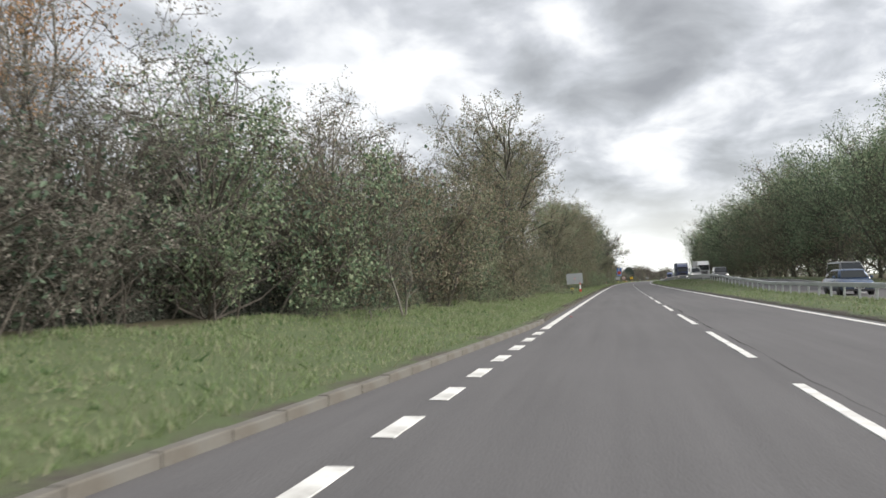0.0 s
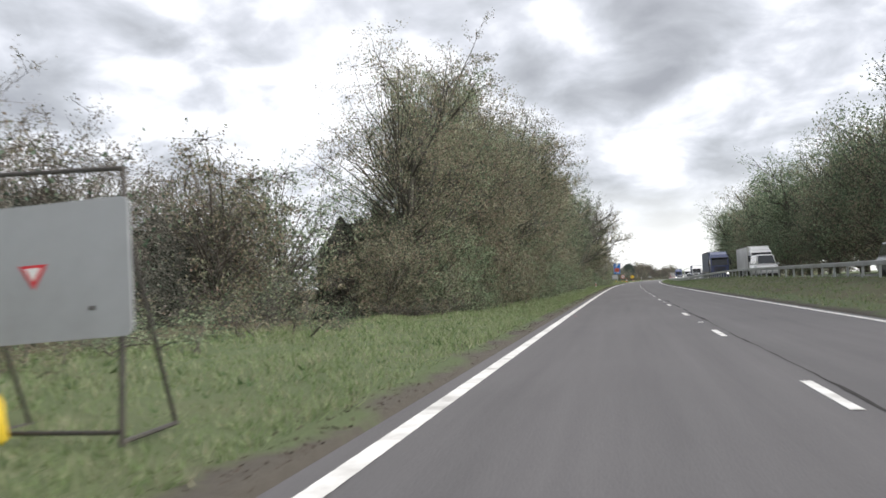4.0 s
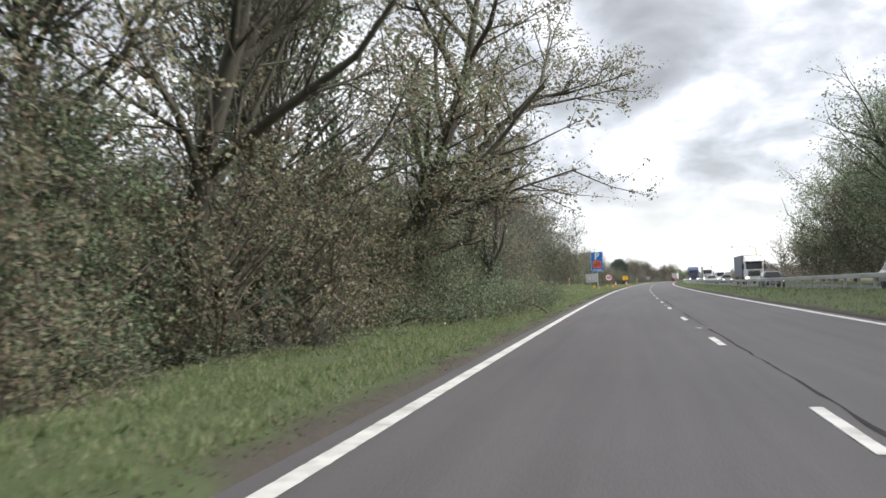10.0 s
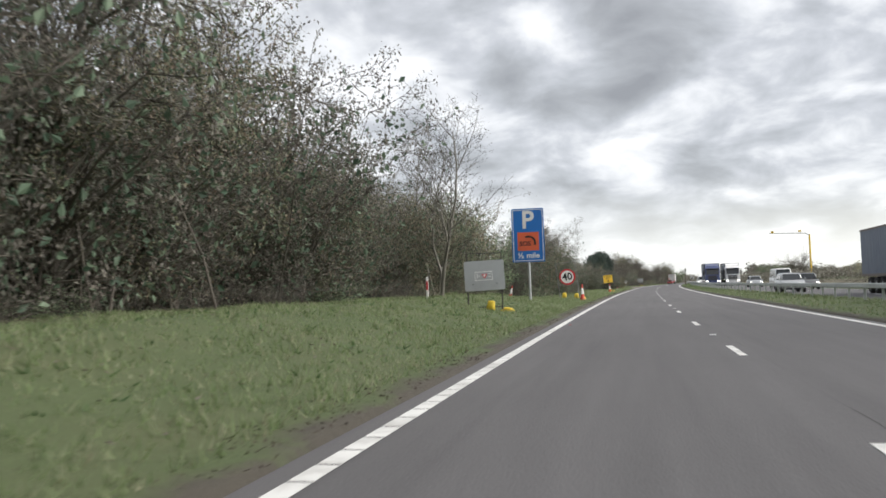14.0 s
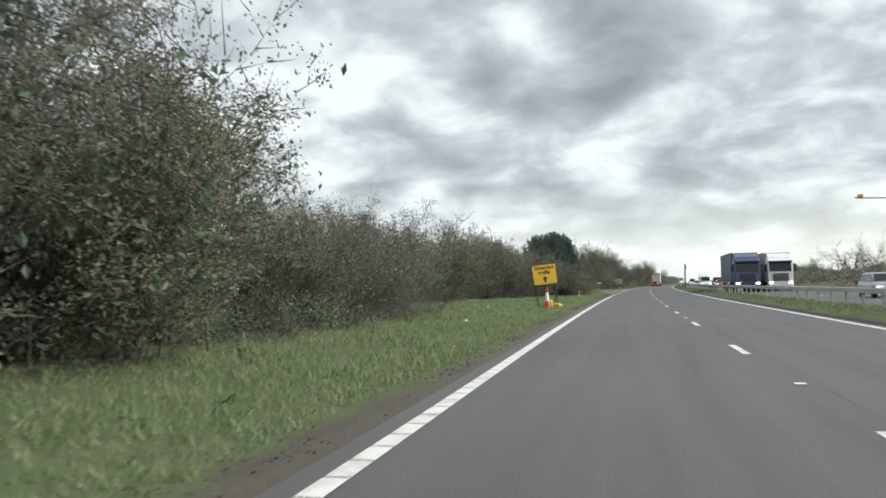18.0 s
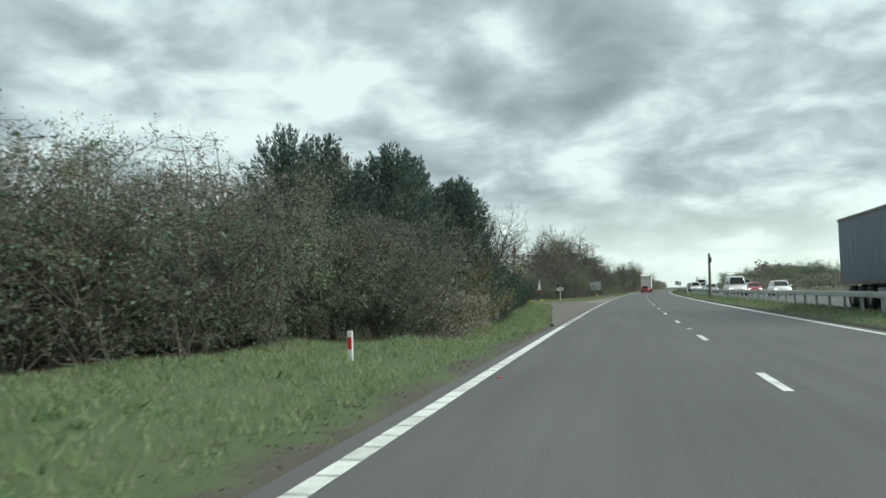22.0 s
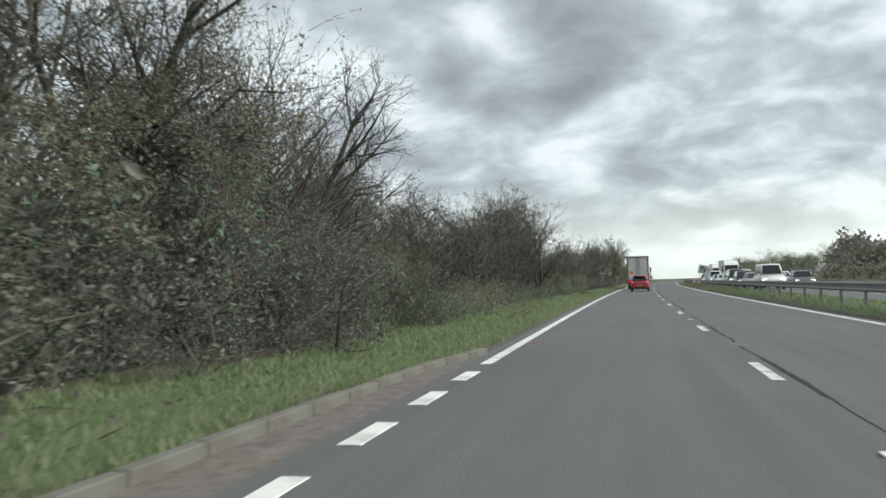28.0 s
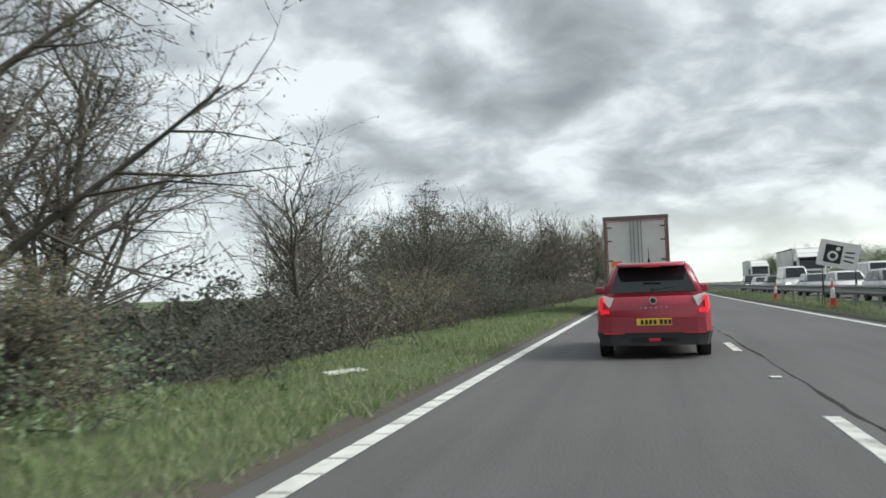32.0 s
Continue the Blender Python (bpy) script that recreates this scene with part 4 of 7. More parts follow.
row(316, 333, 3.0, -1.3, ["hawthorn"], 4.2, 5.2)
row(335, 347, 2.6, -1.2, ["hawthorn"], 2.9, 3.7)
row(322, 332, 3.0, -2.4, ["hawthorn"], 5.8, 6.8)
hedge(300, 352, lambda s: front_u(s) - 11.0, 2.0, 3.4, 4.6, "brown", "scrub hedge set back from the road", 8, 260, 0.06)
# set back beyond the open verge
hedge(366, 400, lambda s: front_u(s) - 2.8, 1.4, 3.6, 5.0, "brown", "dense field hedge beyond the verge", 27, 621, 0.04)
row(351, 392, 3.8, -2.0, ["hawthorn", "small_bare", "thicket", "hawthorn"], 3.8, 5.2, depth=2.5)
row(353, 392, 7.0, -6.5, ["hawthorn", "small_bare"], 4.6, 6.0, depth=2.0)
grow("pale", 369, -15.5, 7.5)
grow("bare", 381, -12.5, 7.0, 0)
row(373, 386, 2.6, -2.2, ["hawthorn"], 4.7, 5.7)
row(386, 400, 2.8, -3.0, ["hawthorn", "thicket"], 4.2, 4.8)
row(362, 371, 2.8, -5.5, ["thicket", "leafy"], 4.4, 5.0)
grow("thicket", 363, -15.5, 4.4)
row(386, 398, 2.5, -1.2, ["hawthorn"], 4.0, 4.8)
grow("hawthorn", 398.0, -5.0, 3.8)
grow("hawthorn", 398.4, -3.9, 3.4)
grow("hawthorn", 399.8, -3.9, 3.0)
for s, u, h in ((400.8, -4.0, 3.2), (401.5, -4.2, 2.9), (400.3, -3.6, 2.4)):
    grow("yellowing", s, u, h)
# low growth at the foot of the hedges
row(20, 60, 2.4, 0.1, ["bramble"], 0.5, 1.0, depth=0.6)
row(62, 80, 2.0, 2.4, ["bramble"], 0.5, 0.8, depth=1.4)
row(100, 206, 2.6, 0.2, ["bramble", "scrub"], 0.5, 1.0, depth=0.6)
row(226, 306, 2.8, -0.1, ["bramble", "scrub"], 0.5, 1.0, depth=0.8)
row(316, 346, 2.6, 0.0, ["scrub", "bramble"], 0.5, 0.9, depth=0.6)
row(494, 556, 2.6, 0.1, ["scrub", "bramble"], 0.5, 0.9, depth=0.8)
# cypresses behind the board fence
for i, (s, u, h) in enumerate(((397.5, -7.6, 6.2), (400, -7.0, 6.0), (402.5, -7.4, 6.7), (405, -6.8, 6.8), (407.5, -7.2, 7.2), (410, -6.8, 6.9), (412.5, -7.1, 7.0), (415, -6.7, 6.7), (417.2, -6.6, 7.4), (419.4, -6.6, 7.3), (391.5, -13, 5.2))):
    grow("conifer", s, u, h * (0.97, 1.03, 0.88, 1.0)[i % 4], i, (2, -3, 1, 4)[i % 4])
for s, u, h in ((426.6, -7.0, 3.2), (429.6, -7.4, 3.5), (433.0, -7.6, 3.1), (436.4, -7.8, 3.0), (423.3, -6.1, 1.9), (416.6, -5.4, 2.2)):
    grow("evergreen", s, u, h, None, 0, 1.25)
hedge(428, 448, lambda s: front_u(s) - 1.6, 1.1, 2.2, 3.0, "evergreen", "dense garden hedge", 30, 700, 0.036)
grow("yellowing", 418.8, -6.8, 3.0)
grow("thicket", 424.6, -6.2, 1.7)
grow("small_bare", 422.5, -8.0, 3.8)
hedge(439, 449, lambda s: front_u(s) - 1.6, 1.2, 2.8, 3.8, "evergreen", "dark shrubs round the foot of the tree", 37, 800, 0.04)
grow("small_bare", 443.0, -8.9, 9.0, 0, -3, 0.78)
grow("small_bare", 444.2, -9.2, 8.4, 1, -2, 0.8)
for s, u, h in ((441.0, -8.0, 2.6), (443.6, -8.2, 3.2), (446.2, -8.5, 3.0), (448.6, -8.8, 2.5)):
    grow("evergreen", s, u, h, None, 0, 1.2)
grow("yellowing", 445.0, -9.8, 4.4)
grow("yellowing", 441.6, -10.0, 5.6)
row(454, 468, 3.2, -1.6, ["hawthorn", "scrub", "hawthorn"], 2.0, 3.2)
hedge(466, 500, lambda s: front_u(s) - 3.2, 1.3, 3.2, 4.8, "brown", "dense hedge beside the lay-by", 29, 621, 0.04)
row(466, 500, 4.6, -2.0, ["hawthorn", "small_bare", "hawthorn"], 4.4, 5.8)
grow("small_bare", 474, -7.5, 7.4)
grow("small_bare", 478, -7.8, 7.0)
# dark scrub and trees after the lay-by
hedge(478, 508, lambda s: front_u(s) - 2.2, 1.3, 2.4, 4.0, "dark_scrub", "dark tangled scrub along the bank", 28, 648, 0.04)
hedge(505, 522, lambda s: front_u(s) - 2.2, 1.2, 1.1, 2.0, "dark_scrub", "lower dark scrub between bare trunks", 39, 500, 0.04)
row(506, 522, 3.4, -0.8, ["scrub", "bramble"], 0.9, 1.5)
row(480, 507, 3.8, -0.9, ["scrub", "thicket", "scrub", "hawthorn"], 2.2, 3.0)
row(482, 505, 3.2, -3.6, ["small_bare", "leafy", "small_bare", "bare"], 7.8, 9.8, depth=1.2)
row(507, 520, 3.3, -4.6, ["small_bare", "leafy", "bare"], 7.6, 9.2, depth=1.0)
row(489, 509, 4.4, -4.6, ["leafy", "small_bare"], 8.4, 9.8, depth=1.5)
row(484, 505, 6.0, -8.0, ["hawthorn", "small_bare"], 5.5, 7.5)
row(506, 522, 5.0, -7.0, ["small_bare", "spreading"], 6.0, 7.5)
# open bare trees with a field behind
row(520, 560, 2.8, -0.6, ["bramble", "scrub", "bramble"], 0.9, 1.5, depth=0.8)
row(521, 542, 3.0, -3.0, ["spreading", "small_bare", "spreading"], 5.4, 6.8, depth=2.0)
row(543, 554, 2.9, -2.6, ["spreading", "small_bare"], 7.4, 8.6, depth=3.5)
hedge(516, 556, lambda s: front_u(s) - 2.2, 1.2, 1.0, 1.8, "dark_scrub", "tangled undergrowth below the bare trees", 35, 351, 0.036)
grow("spreading", 529, -9.5, 7.4)
grow("spreading", 556.0, -7.6, 7.4)
grow("spreading", 561.5, -8.4, 10.0, 0, 2, 1.1)
grow("spreading", 566.0, -9.5, 8.5)
hedge(515, 660, lambda s: front_u(s) - 4.5, 1.6, 1.0, 1.8, "brown", "low tangled hedge along the field", 9, 120, 0.06)
hedge(553, 660, lambda s: front_u(s) - 1.3, 0.9, 1.3, 2.0, "dark_scrub", "dark bank of tangled undergrowth", 34, 324, 0.04)
row(556, 660, 2.8, -1.2, ["scrub", "thicket", "scrub"], 1.4, 2.0)
row(572, 600, 3.6, -3.4, ["small_bare", "hawthorn", "small_bare"], 4.6, 5.8, depth=1.0)
row(600, 640, 4.0, -2.8, ["small_bare", "bare", "small_bare"], 6.5, 8.4, depth=1.0)
row(640, 690, 5.0, -2.2, ["leafy", "bare", "small_bare"], 8.5, 10.5, depth=1.0)
row(586, 690, 9.0, -9.0, ["far_tree"], 4.0, 5.6)

# beyond the opposite carriageway
def far_row(s0, s1, step, off, kinds, low, high, depth=2.0):
    s = s0
    while s < s1:
        grow(pick.choice(kinds), s, float(rail_u(s)) + off + pick.uniform(0, depth), pick.uniform(low, high))
        s += step * pick.uniform(0.75, 1.3)


far_row(70, 290, 4.0, 12.6, ["far_tree", "far_tree", "far_tree", "dense"], 12.8, 16.5, 3.0)
hedge(58, 300, lambda s: rail_u(s) + 12.5, 1.6, 4.5, 8.0, "olive", "dense shrubs under the trees opposite", 10, 110, 0.12)
far_row(295, 330, 8.0, 14.0, ["bare", "small_bare"], 8.0, 11.0, 3.0)
hedge(300, 720, lambda s: rail_u(s) + 13.5, 1.0, 1.6, 2.9, "brown", "field hedge beyond the opposite carriageway", 11, 44, 0.10)
far_row(520, 760, 9.0, 24.0, ["far_tree"], 4.5, 7.0, 8.0)
for s, u, h in ((430, 32, 6.0), (452, 34, 7.0)):
    grow("small_bare", s, u, h)
hedge(610, 1000, lambda s: 34 + (s - 610) * 0.22, 9.0, 4.5, 8.5, "brown", "distant wood on the skyline", 31, 60, 0.34)
hedge(420, 640, lambda s: 62 + (s - 420) * 0.05, 6.0, 4.0, 6.5, "olive", "distant wood beyond the fields", 32, 60, 0.30)
hedge(640, 1100, lambda s: -9 - (s - 640) * 0.06, 6.0, 4.5, 7.5, "brown", "distant roadside wood", 33, 60, 0.30)
# distant trees where the road bends out of sight
for i in range(12):
    grow("far_tree", 690 + 12 * i + pick.uniform(-4, 4), float(front_u(600)) - 4 - pick.uniform(0, 10), pick.uniform(6, 10))
for i in range(12):
    grow("far_tree", 740 + 14 * i + pick.uniform(-4, 4), 26 + pick.uniform(0, 14), pick.uniform(6, 9))
for kinds in PROTO.values():
    for ob in kinds:
        for o in (*ob.children_recursive, ob):
            bpy.data.objects.remove(o)

# ---- grass, weeds and fallen leaves ----
def scatter(name, count, s0, s1, u_of, mat, long, wide, label, lean=0.35, seed=1, blades=3):
    g = np.random.default_rng(seed)
    s = g.uniform(s0, s1, count)
    u = u_of(s, g.uniform(0, 1, count))
    x, y, _ = spot(s, u)
    z = ground_z(s, u)
    c = np.repeat(np.stack([x, y, z - 0.01], 1), blades, 0)
    m = len(c)
    c[:, :2] += g.normal(0, 0.04, (m, 2))
    w = g.uniform(0, 2 * math.pi, m)
    patch = 0.6 + 0.8 * (0.5 + 0.5 * np.sin(np.repeat(s, blades) * 0.7) * np.sin(np.repeat(u, blades) * 1.9 + np.repeat(s, blades) * 0.23))
    h = long * g.uniform(0.5, 1.4, m) * patch
    tip = c + np.stack([g.normal(0, lean, m) * h, g.normal(0, lean, m) * h, h], 1)
    side = np.stack([np.cos(w), np.sin(w), np.zeros(m)], 1) * wide
    v = np.stack([c - side, c + side, tip], 1).reshape(-1, 3)
    return tagged(new(name, mesh_of(name, v, np.arange(m * 3).reshape(m, 3), mat)), label, name.replace("_", " "), kind="stuff")


def verge_u(s, f):
    e = edge_u(s) - np.where(s > 398, 0.12, 0.5)
    return e + (np.maximum(front_u(s) - 0.8, -11) - e) * f ** 1.15


def reserve_u(s, f):
    return WIDE + 0.7 + (rail_u(s) + 0.5 - WIDE - 0.7) * f


scatter("grass", 150000, -5, 610, verge_u, MAT["grass"], 0.11, 0.0095, "green verge grass with dry stalks", 0.5, 2, 4)
scatter("grass", 24000, 0, 640, reserve_u, MAT["grass"], 0.12, 0.016, "short grass of the central reserve", 0.45, 3, 3)
scatter("weeds", 4000, 0, 610, lambda s, f: edge_u(s) - 1.2 - 6 * f, MAT["weeds"], 0.10, 0.028, "broad-leaved weeds in the verge", 1.0, 4, 4)
scatter("fallen_leaves", 5000, 95, 330, lambda s, f: edge_u(s) - 0.5 - 5.0 * f, MAT["litter"], 0.03, 0.035, "brown fallen leaves on the verge", 1.6, 5, 1)

scatter("soil_clods", 16000, 24, 400, lambda s, f: edge_u(s) - 0.12 - 0.8 * f, MAT["soil"], 0.022, 0.02, "crumbled soil and stones along the road edge", 1.2, 6, 2)

# ---- kerbs ----
kerb_bm = bmesh.new()
box(kerb_bm, -0.065, 0.065, -0.452, 0.452, -0.12, 0.105, 0.015)
kerb_thing = thing("kerb", "weathered concrete kerb stones of the lay-by", "kerb", kind="structure")
first = part("kerbstone", kerb_bm, MAT["kerb"], kerb_thing)
kerb_me = first.data


def kerb_run(s0, s1):
    s = s0
    while s < s1:
        u0, u1 = float(edge_u(s)), float(edge_u(s + 0.9))
        turn = math.degrees(math.atan2(u0 - u1, 0.9))
        ob = child("kerbstone", kerb_me, kerb_thing)
        ob.matrix_basis = stand(s + 0.46, (u0 + u1) / 2 - 0.02, pick.uniform(-0.012, 0.006), turn)
        s += 0.915 * math.cos(radians(turn))


bpy.data.objects.remove(first)
kerb_run(-6.0, 23.0)
kerb_run(402.5, 410.0)
kerb_run(430.0, 497.0)

# ---- safety barrier ----
barrier = thing("safety_barrier", "galvanised steel box beam barrier on posts", "barrier", kind="structure")
bm = bmesh.new()
box(bm, -0.05, 0.05, -0.035, 0.035, -0.3, 0.66, 0.006)
post_me = part("post", bm, MAT["galvanised"], barrier).data
bpy.data.objects.remove([o for o in barrier.children][0])
bm = bmesh.new()
box(bm, -0.10, 0.10, -2.39, 2.39, 0.50, 0.70, 0.02)
rail_me = part("rail", bm, MAT["galvanised"], barrier).data
bpy.data.objects.remove([o for o in barrier.children][0])
for i in range(110):
    s = -20 + 4.8 * i
    ang = math.degrees(math.atan2(float(rail_u(s)) - float(rail_u(s + 4.8)), 4.8))
    pitch = math.atan2(float(far_z(s + 4.8)) - float(far_z(s)), 4.8)
    mid = s + 2.4
    ob = child("rail", rail_me, barrier)
    zz = float(far_z(mid)) + 0.10
    ob.matrix_basis = stand(mid, float(rail_u(mid)), zz, ang) @ Matrix.Rotation(pitch, 4, "X")
    for d in (0.0, 2.4):
        ob = child("post", post_me, barrier)
        ob.matrix_basis = stand(s + d, float(rail_u(s + d)), float(far_z(s + d)) + 0.08, ang)

# the older, darker barrier with a ramped end
old_barrier = thing("old_safety_barrier", "dull weathered steel barrier with ramped end", "barrier", kind="structure")
bm = bmesh.new()
prof = [(-0.06, 0.46), (-0.10, 0.52), (-0.06, 0.58), (-0.06, 0.66), (-0.10, 0.72), (-0.06, 0.78), (0.06, 0.78), (0.06, 0.46)]
loft(bm, [[(x, y, z) for x, z in prof] for y in (-1.6, 1.6)])
beam_me = part("beam", bm, MAT["dull_steel"], old_barrier).data
bpy.data.objects.remove(old_barrier.children[0])
bm = bmesh.new()
box(bm, -0.05, 0.05, -0.03, 0.03, -0.3, 0.62, 0.006)
old_post_me = part("post", bm, MAT["dull_steel"], old_barrier).data
bpy.data.objects.remove(old_barrier.children[0])
OLD_U = -0.9
for i in range(62):
    s = 499.0 + 3.2 * i
    ob = child("beam", beam_me, old_barrier)
    ob.matrix_basis = stand(s + 1.6, float(rail_u(s)) + OLD_U, 0.12)
    ob = child("post", old_post_me, old_barrier)
    ob.matrix_basis = stand(s, float(rail_u(s)) + OLD_U + 0.03, 0.10)
bm = bmesh.new()
loft(bm, [[(x, y, z * k + 0.05) for x, z in prof] for y, k in ((-4.5, 0.05), (-2.2, 0.55), (0.0, 1.0))])
ob = part("ramped_end", bm, MAT["dull_steel"], old_barrier)
ob.matrix_basis = stand(499.0, float(rail_u(499)) + OLD_U, 0.08)

# ---- more materials ----
def car_paint(name, col, rough=0.28, metal=0.0):
    def build(q, p):
        c = q.n("ShaderNodeTexCoord").outputs["Object"]
        f = q.noise(c, 2.2, 5.0, 0.6)
        z = q.n("ShaderNodeSeparateXYZ", (0, c)).outputs[2]
        film = q.math("MULTIPLY", q.ramp(z, (0.25, 0.75), (0.75, 0.12)), q.ramp(f, (0.3, 0.35), (0.7, 1.0)))
        put(q, p, "Base Color", q.mix(q.math("MULTIPLY", film, 0.55), col, (0.13, 0.115, 0.095)))
        put(q, p, "Roughness", q.math("ADD", rough, q.math("MULTIPLY", film, 0.35)))
        put(q, p, "Metallic", metal)
        put(q, p, "Coat Weight", 0.5)
        put(q, p, "Coat Roughness", 0.15)
    return material(name, build)


def glass_build(q, p):
    put(q, p, "Base Color", (0.012, 0.016, 0.018))
    put(q, p, "Roughness", 0.06)
    put(q, p, "Specular IOR Level", 0.7)


def lamp_mat(name, col, strength):
    def build(q, p):
        put(q, p, "Base Color", col)
        put(q, p, "Roughness", 0.15)
        put(q, p, "Emission Color", col)
        put(q, p, "Emission Strength", strength)
    return material(name, build)


def curtain(name, a, b):
    def build(q, p):
        c = q.n("ShaderNodeTexCoord").outputs["Object"]
        m = q.n("ShaderNodeMapping", (0, c))
        m.inputs["Scale"].default_value = (1, 1.8, 0.12)
        f = q.noise(m.outputs[0], 2.4, 5.0, 0.6)
        g = q.noise(c, 0.7, 5.0, 0.6)
        put(q, p, "Base Color", q.mix(f, a, b))
        put(q, p, "Roughness", q.math("ADD", 0.42, q.math("MULTIPLY", g, 0.2)))
        bump(q, p, f, 0.5, 0.05)
    return material(name, build)


MAT.update({
    "red_car": car_paint("red_paint", (0.34, 0.020, 0.045)),
    "blue_car": car_paint("blue_paint", (0.05, 0.085, 0.16), 0.25, 0.4),
    "black_car": car_paint("black_paint", (0.018, 0.018, 0.02)),
    "silver_car": car_paint("silver_paint", (0.42, 0.43, 0.44), 0.3, 0.5),
    "white_car": car_paint("white_paint", (0.78, 0.78, 0.77)),
    "grey_car": car_paint("grey_paint", (0.13, 0.135, 0.14), 0.3, 0.4),
    "maroon_car": car_paint("faded_red_paint", (0.33, 0.05, 0.05)),
    "lorry_blue": car_paint("lorry_blue_paint", (0.03, 0.05, 0.15)),
    "glass": material("dark_glass", glass_build),
    "tyre": simple("tyre_rubber", (0.022, 0.022, 0.022), 0.85, 0, 0.3, 9.0, 0.2),
    "alloy": simple("alloy", (0.45, 0.46, 0.47), 0.35, 0.8, 0.15, 8.0, 0.3),
    "plastic": simple("black_plastic", (0.028, 0.028, 0.03), 0.6, 0, 0.25, 7.0, 0.25),
    "chrome": simple("chrome", (0.75, 0.76, 0.77), 0.15, 1.0, 0.05, 5.0),
    "tail": lamp_mat("tail_lamp", (0.85, 0.02, 0.035), 0.55),
    "clear_lens": simple("clear_lens", (0.72, 0.72, 0.72), 0.12, 0.0, 0.1, 8.0),
    "head": lamp_mat("head_lamp", (1.0, 0.97, 0.9), 2.2),
    "plate_y": simple("yellow_plate", (0.80, 0.55, 0.05), 0.4, 0, 0.06, 4.0, 0.15),
    "plate_w": simple("white_plate", (0.75, 0.75, 0.72), 0.4, 0, 0.06, 4.0, 0.15),
    "ink": simple("black_ink", (0.02, 0.02, 0.02), 0.6, 0, 0.1),
    "box_white": simple("lorry_body_white", (0.70, 0.70, 0.68), 0.4, 0, 0.08, 0.8, 0.35),
    "door_grey": simple("lorry_door_panel", (0.60, 0.60, 0.58), 0.42, 0, 0.08, 0.9, 0.4),
    "body_frame": simple("lorry_frame_steel", (0.16, 0.13, 0.12), 0.55, 0.3, 0.2, 4.0, 0.4),
    "red_strip": simple("red_marking_strip", (0.42, 0.06, 0.06), 0.45, 0, 0.15, 5.0, 0.4),
    "orange": simple("orange_plate", (0.85, 0.17, 0.03), 0.45, 0, 0.08),
    "curtain_blue": curtain("curtain_blue", (0.035, 0.055, 0.10), (0.16, 0.19, 0.25)),
    "curtain_grey": curtain("curtain_grey", (0.22, 0.23, 0.24), (0.42, 0.43, 0.44)),
    "sign_blue": simple("sign_blue", (0.012, 0.16, 0.52), 0.4, 0, 0.06, 2.0, 0.15),
    "sign_yellow": simple("sign_yellow", (0.80, 0.50, 0.03), 0.45, 0, 0.07, 2.0, 0.25),
    "sign_white": simple("sign_white", (0.78, 0.78, 0.76), 0.45, 0, 0.06, 3.0, 0.2),
    "sign_red": simple("sign_red", (0.60, 0.03, 0.04), 0.45, 0, 0.08, 3.0, 0.2),
    "sign_orange": simple("sign_orange", (0.72, 0.13, 0.05), 0.45, 0, 0.08, 3.0, 0.2),
    "sign_grey": simple("sign_back_grey", (0.38, 0.40, 0.41), 0.5, 0.2, 0.12, 1.6, 0.3),
    "frame_dark": simple("sign_frame_steel", (0.075, 0.07, 0.065), 0.6, 0.4, 0.3, 6.0, 0.5),
    "cone_red": simple("cone_red", (0.62, 0.07, 0.045), 0.55, 0, 0.15, 6.0, 0.3),
    "cone_white": simple("cone_sleeve", (0.75, 0.75, 0.73), 0.4, 0, 0.08, 6.0, 0.3),
    "sandbag": simple("yellow_sandbag", (0.62, 0.45, 0.03), 0.7, 0, 0.25, 5.0, 0.35, relief=0.4),
    "mast_yellow": simple("yellow_mast", (0.72, 0.48, 0.02), 0.45, 0, 0.08, 2.0, 0.15),
    "old_wood": simple("old_wood", (0.135, 0.122, 0.106), 0.9, 0, 0.3, 4.0, 0.5, relief=0.5),
    "pole_wood": bark_mat("pole_timber", (0.10, 0.085, 0.07), (0.24, 0.21, 0.18), 5.0),
    "render": simple("house_render", (0.27, 0.245, 0.21), 0.9, 0, 0.15, 1.5, 0.3, relief=0.3),
    "roof_tile": simple("roof_tile", (0.14, 0.115, 0.10), 0.85, 0, 0.3, 5.0, 0.3, relief=0.5),
    "brick": simple("chimney_brick", (0.24, 0.185, 0.15), 0.9, 0, 0.3, 5.0, 0.3),
    "scar": simple("broken_asphalt", (0.17, 0.165, 0.155), 0.95, 0, 0.35, 9.0, 0.4, gloss=0.1),
    "rust": simple("rusted_steel", (0.13, 0.085, 0.065), 0.8, 0.3, 0.35, 4.0, 0.5),
})


def panel(bm, corners, thick=0.012):
    """A plate from four corners, grown along its normal."""
    c = [Vector(p) for p in corners]
    n = (c[1] - c[0]).cross(c[3] - c[0]).normalized() * thick
    loft(bm, [c, [p + n for p in c]])
    return bm


def words(text, size, mat, parent, m, thick=0.003, name="lettering", align="CENTER"):
    """Raised letters in the built-in font, as a mesh."""
    cu = bpy.data.curves.new("lettering", "FONT")
    cu.body, cu.size, cu.extrude, cu.align_x, cu.align_y = text, size, thick, align, "CENTER"
    cu.resolution_u, cu.offset = 3, size * 0.022
    tmp = bpy.data.objects.new("lettering", cu)
    scene.collection.objects.link(tmp)
    me = bpy.data.meshes.new_from_object(tmp)
    bpy.data.objects.remove(tmp)
    me.materials.clear()
    me.materials.append(mat)
    ob = child(name, me, parent)
    ob.matrix_basis = m
    return ob


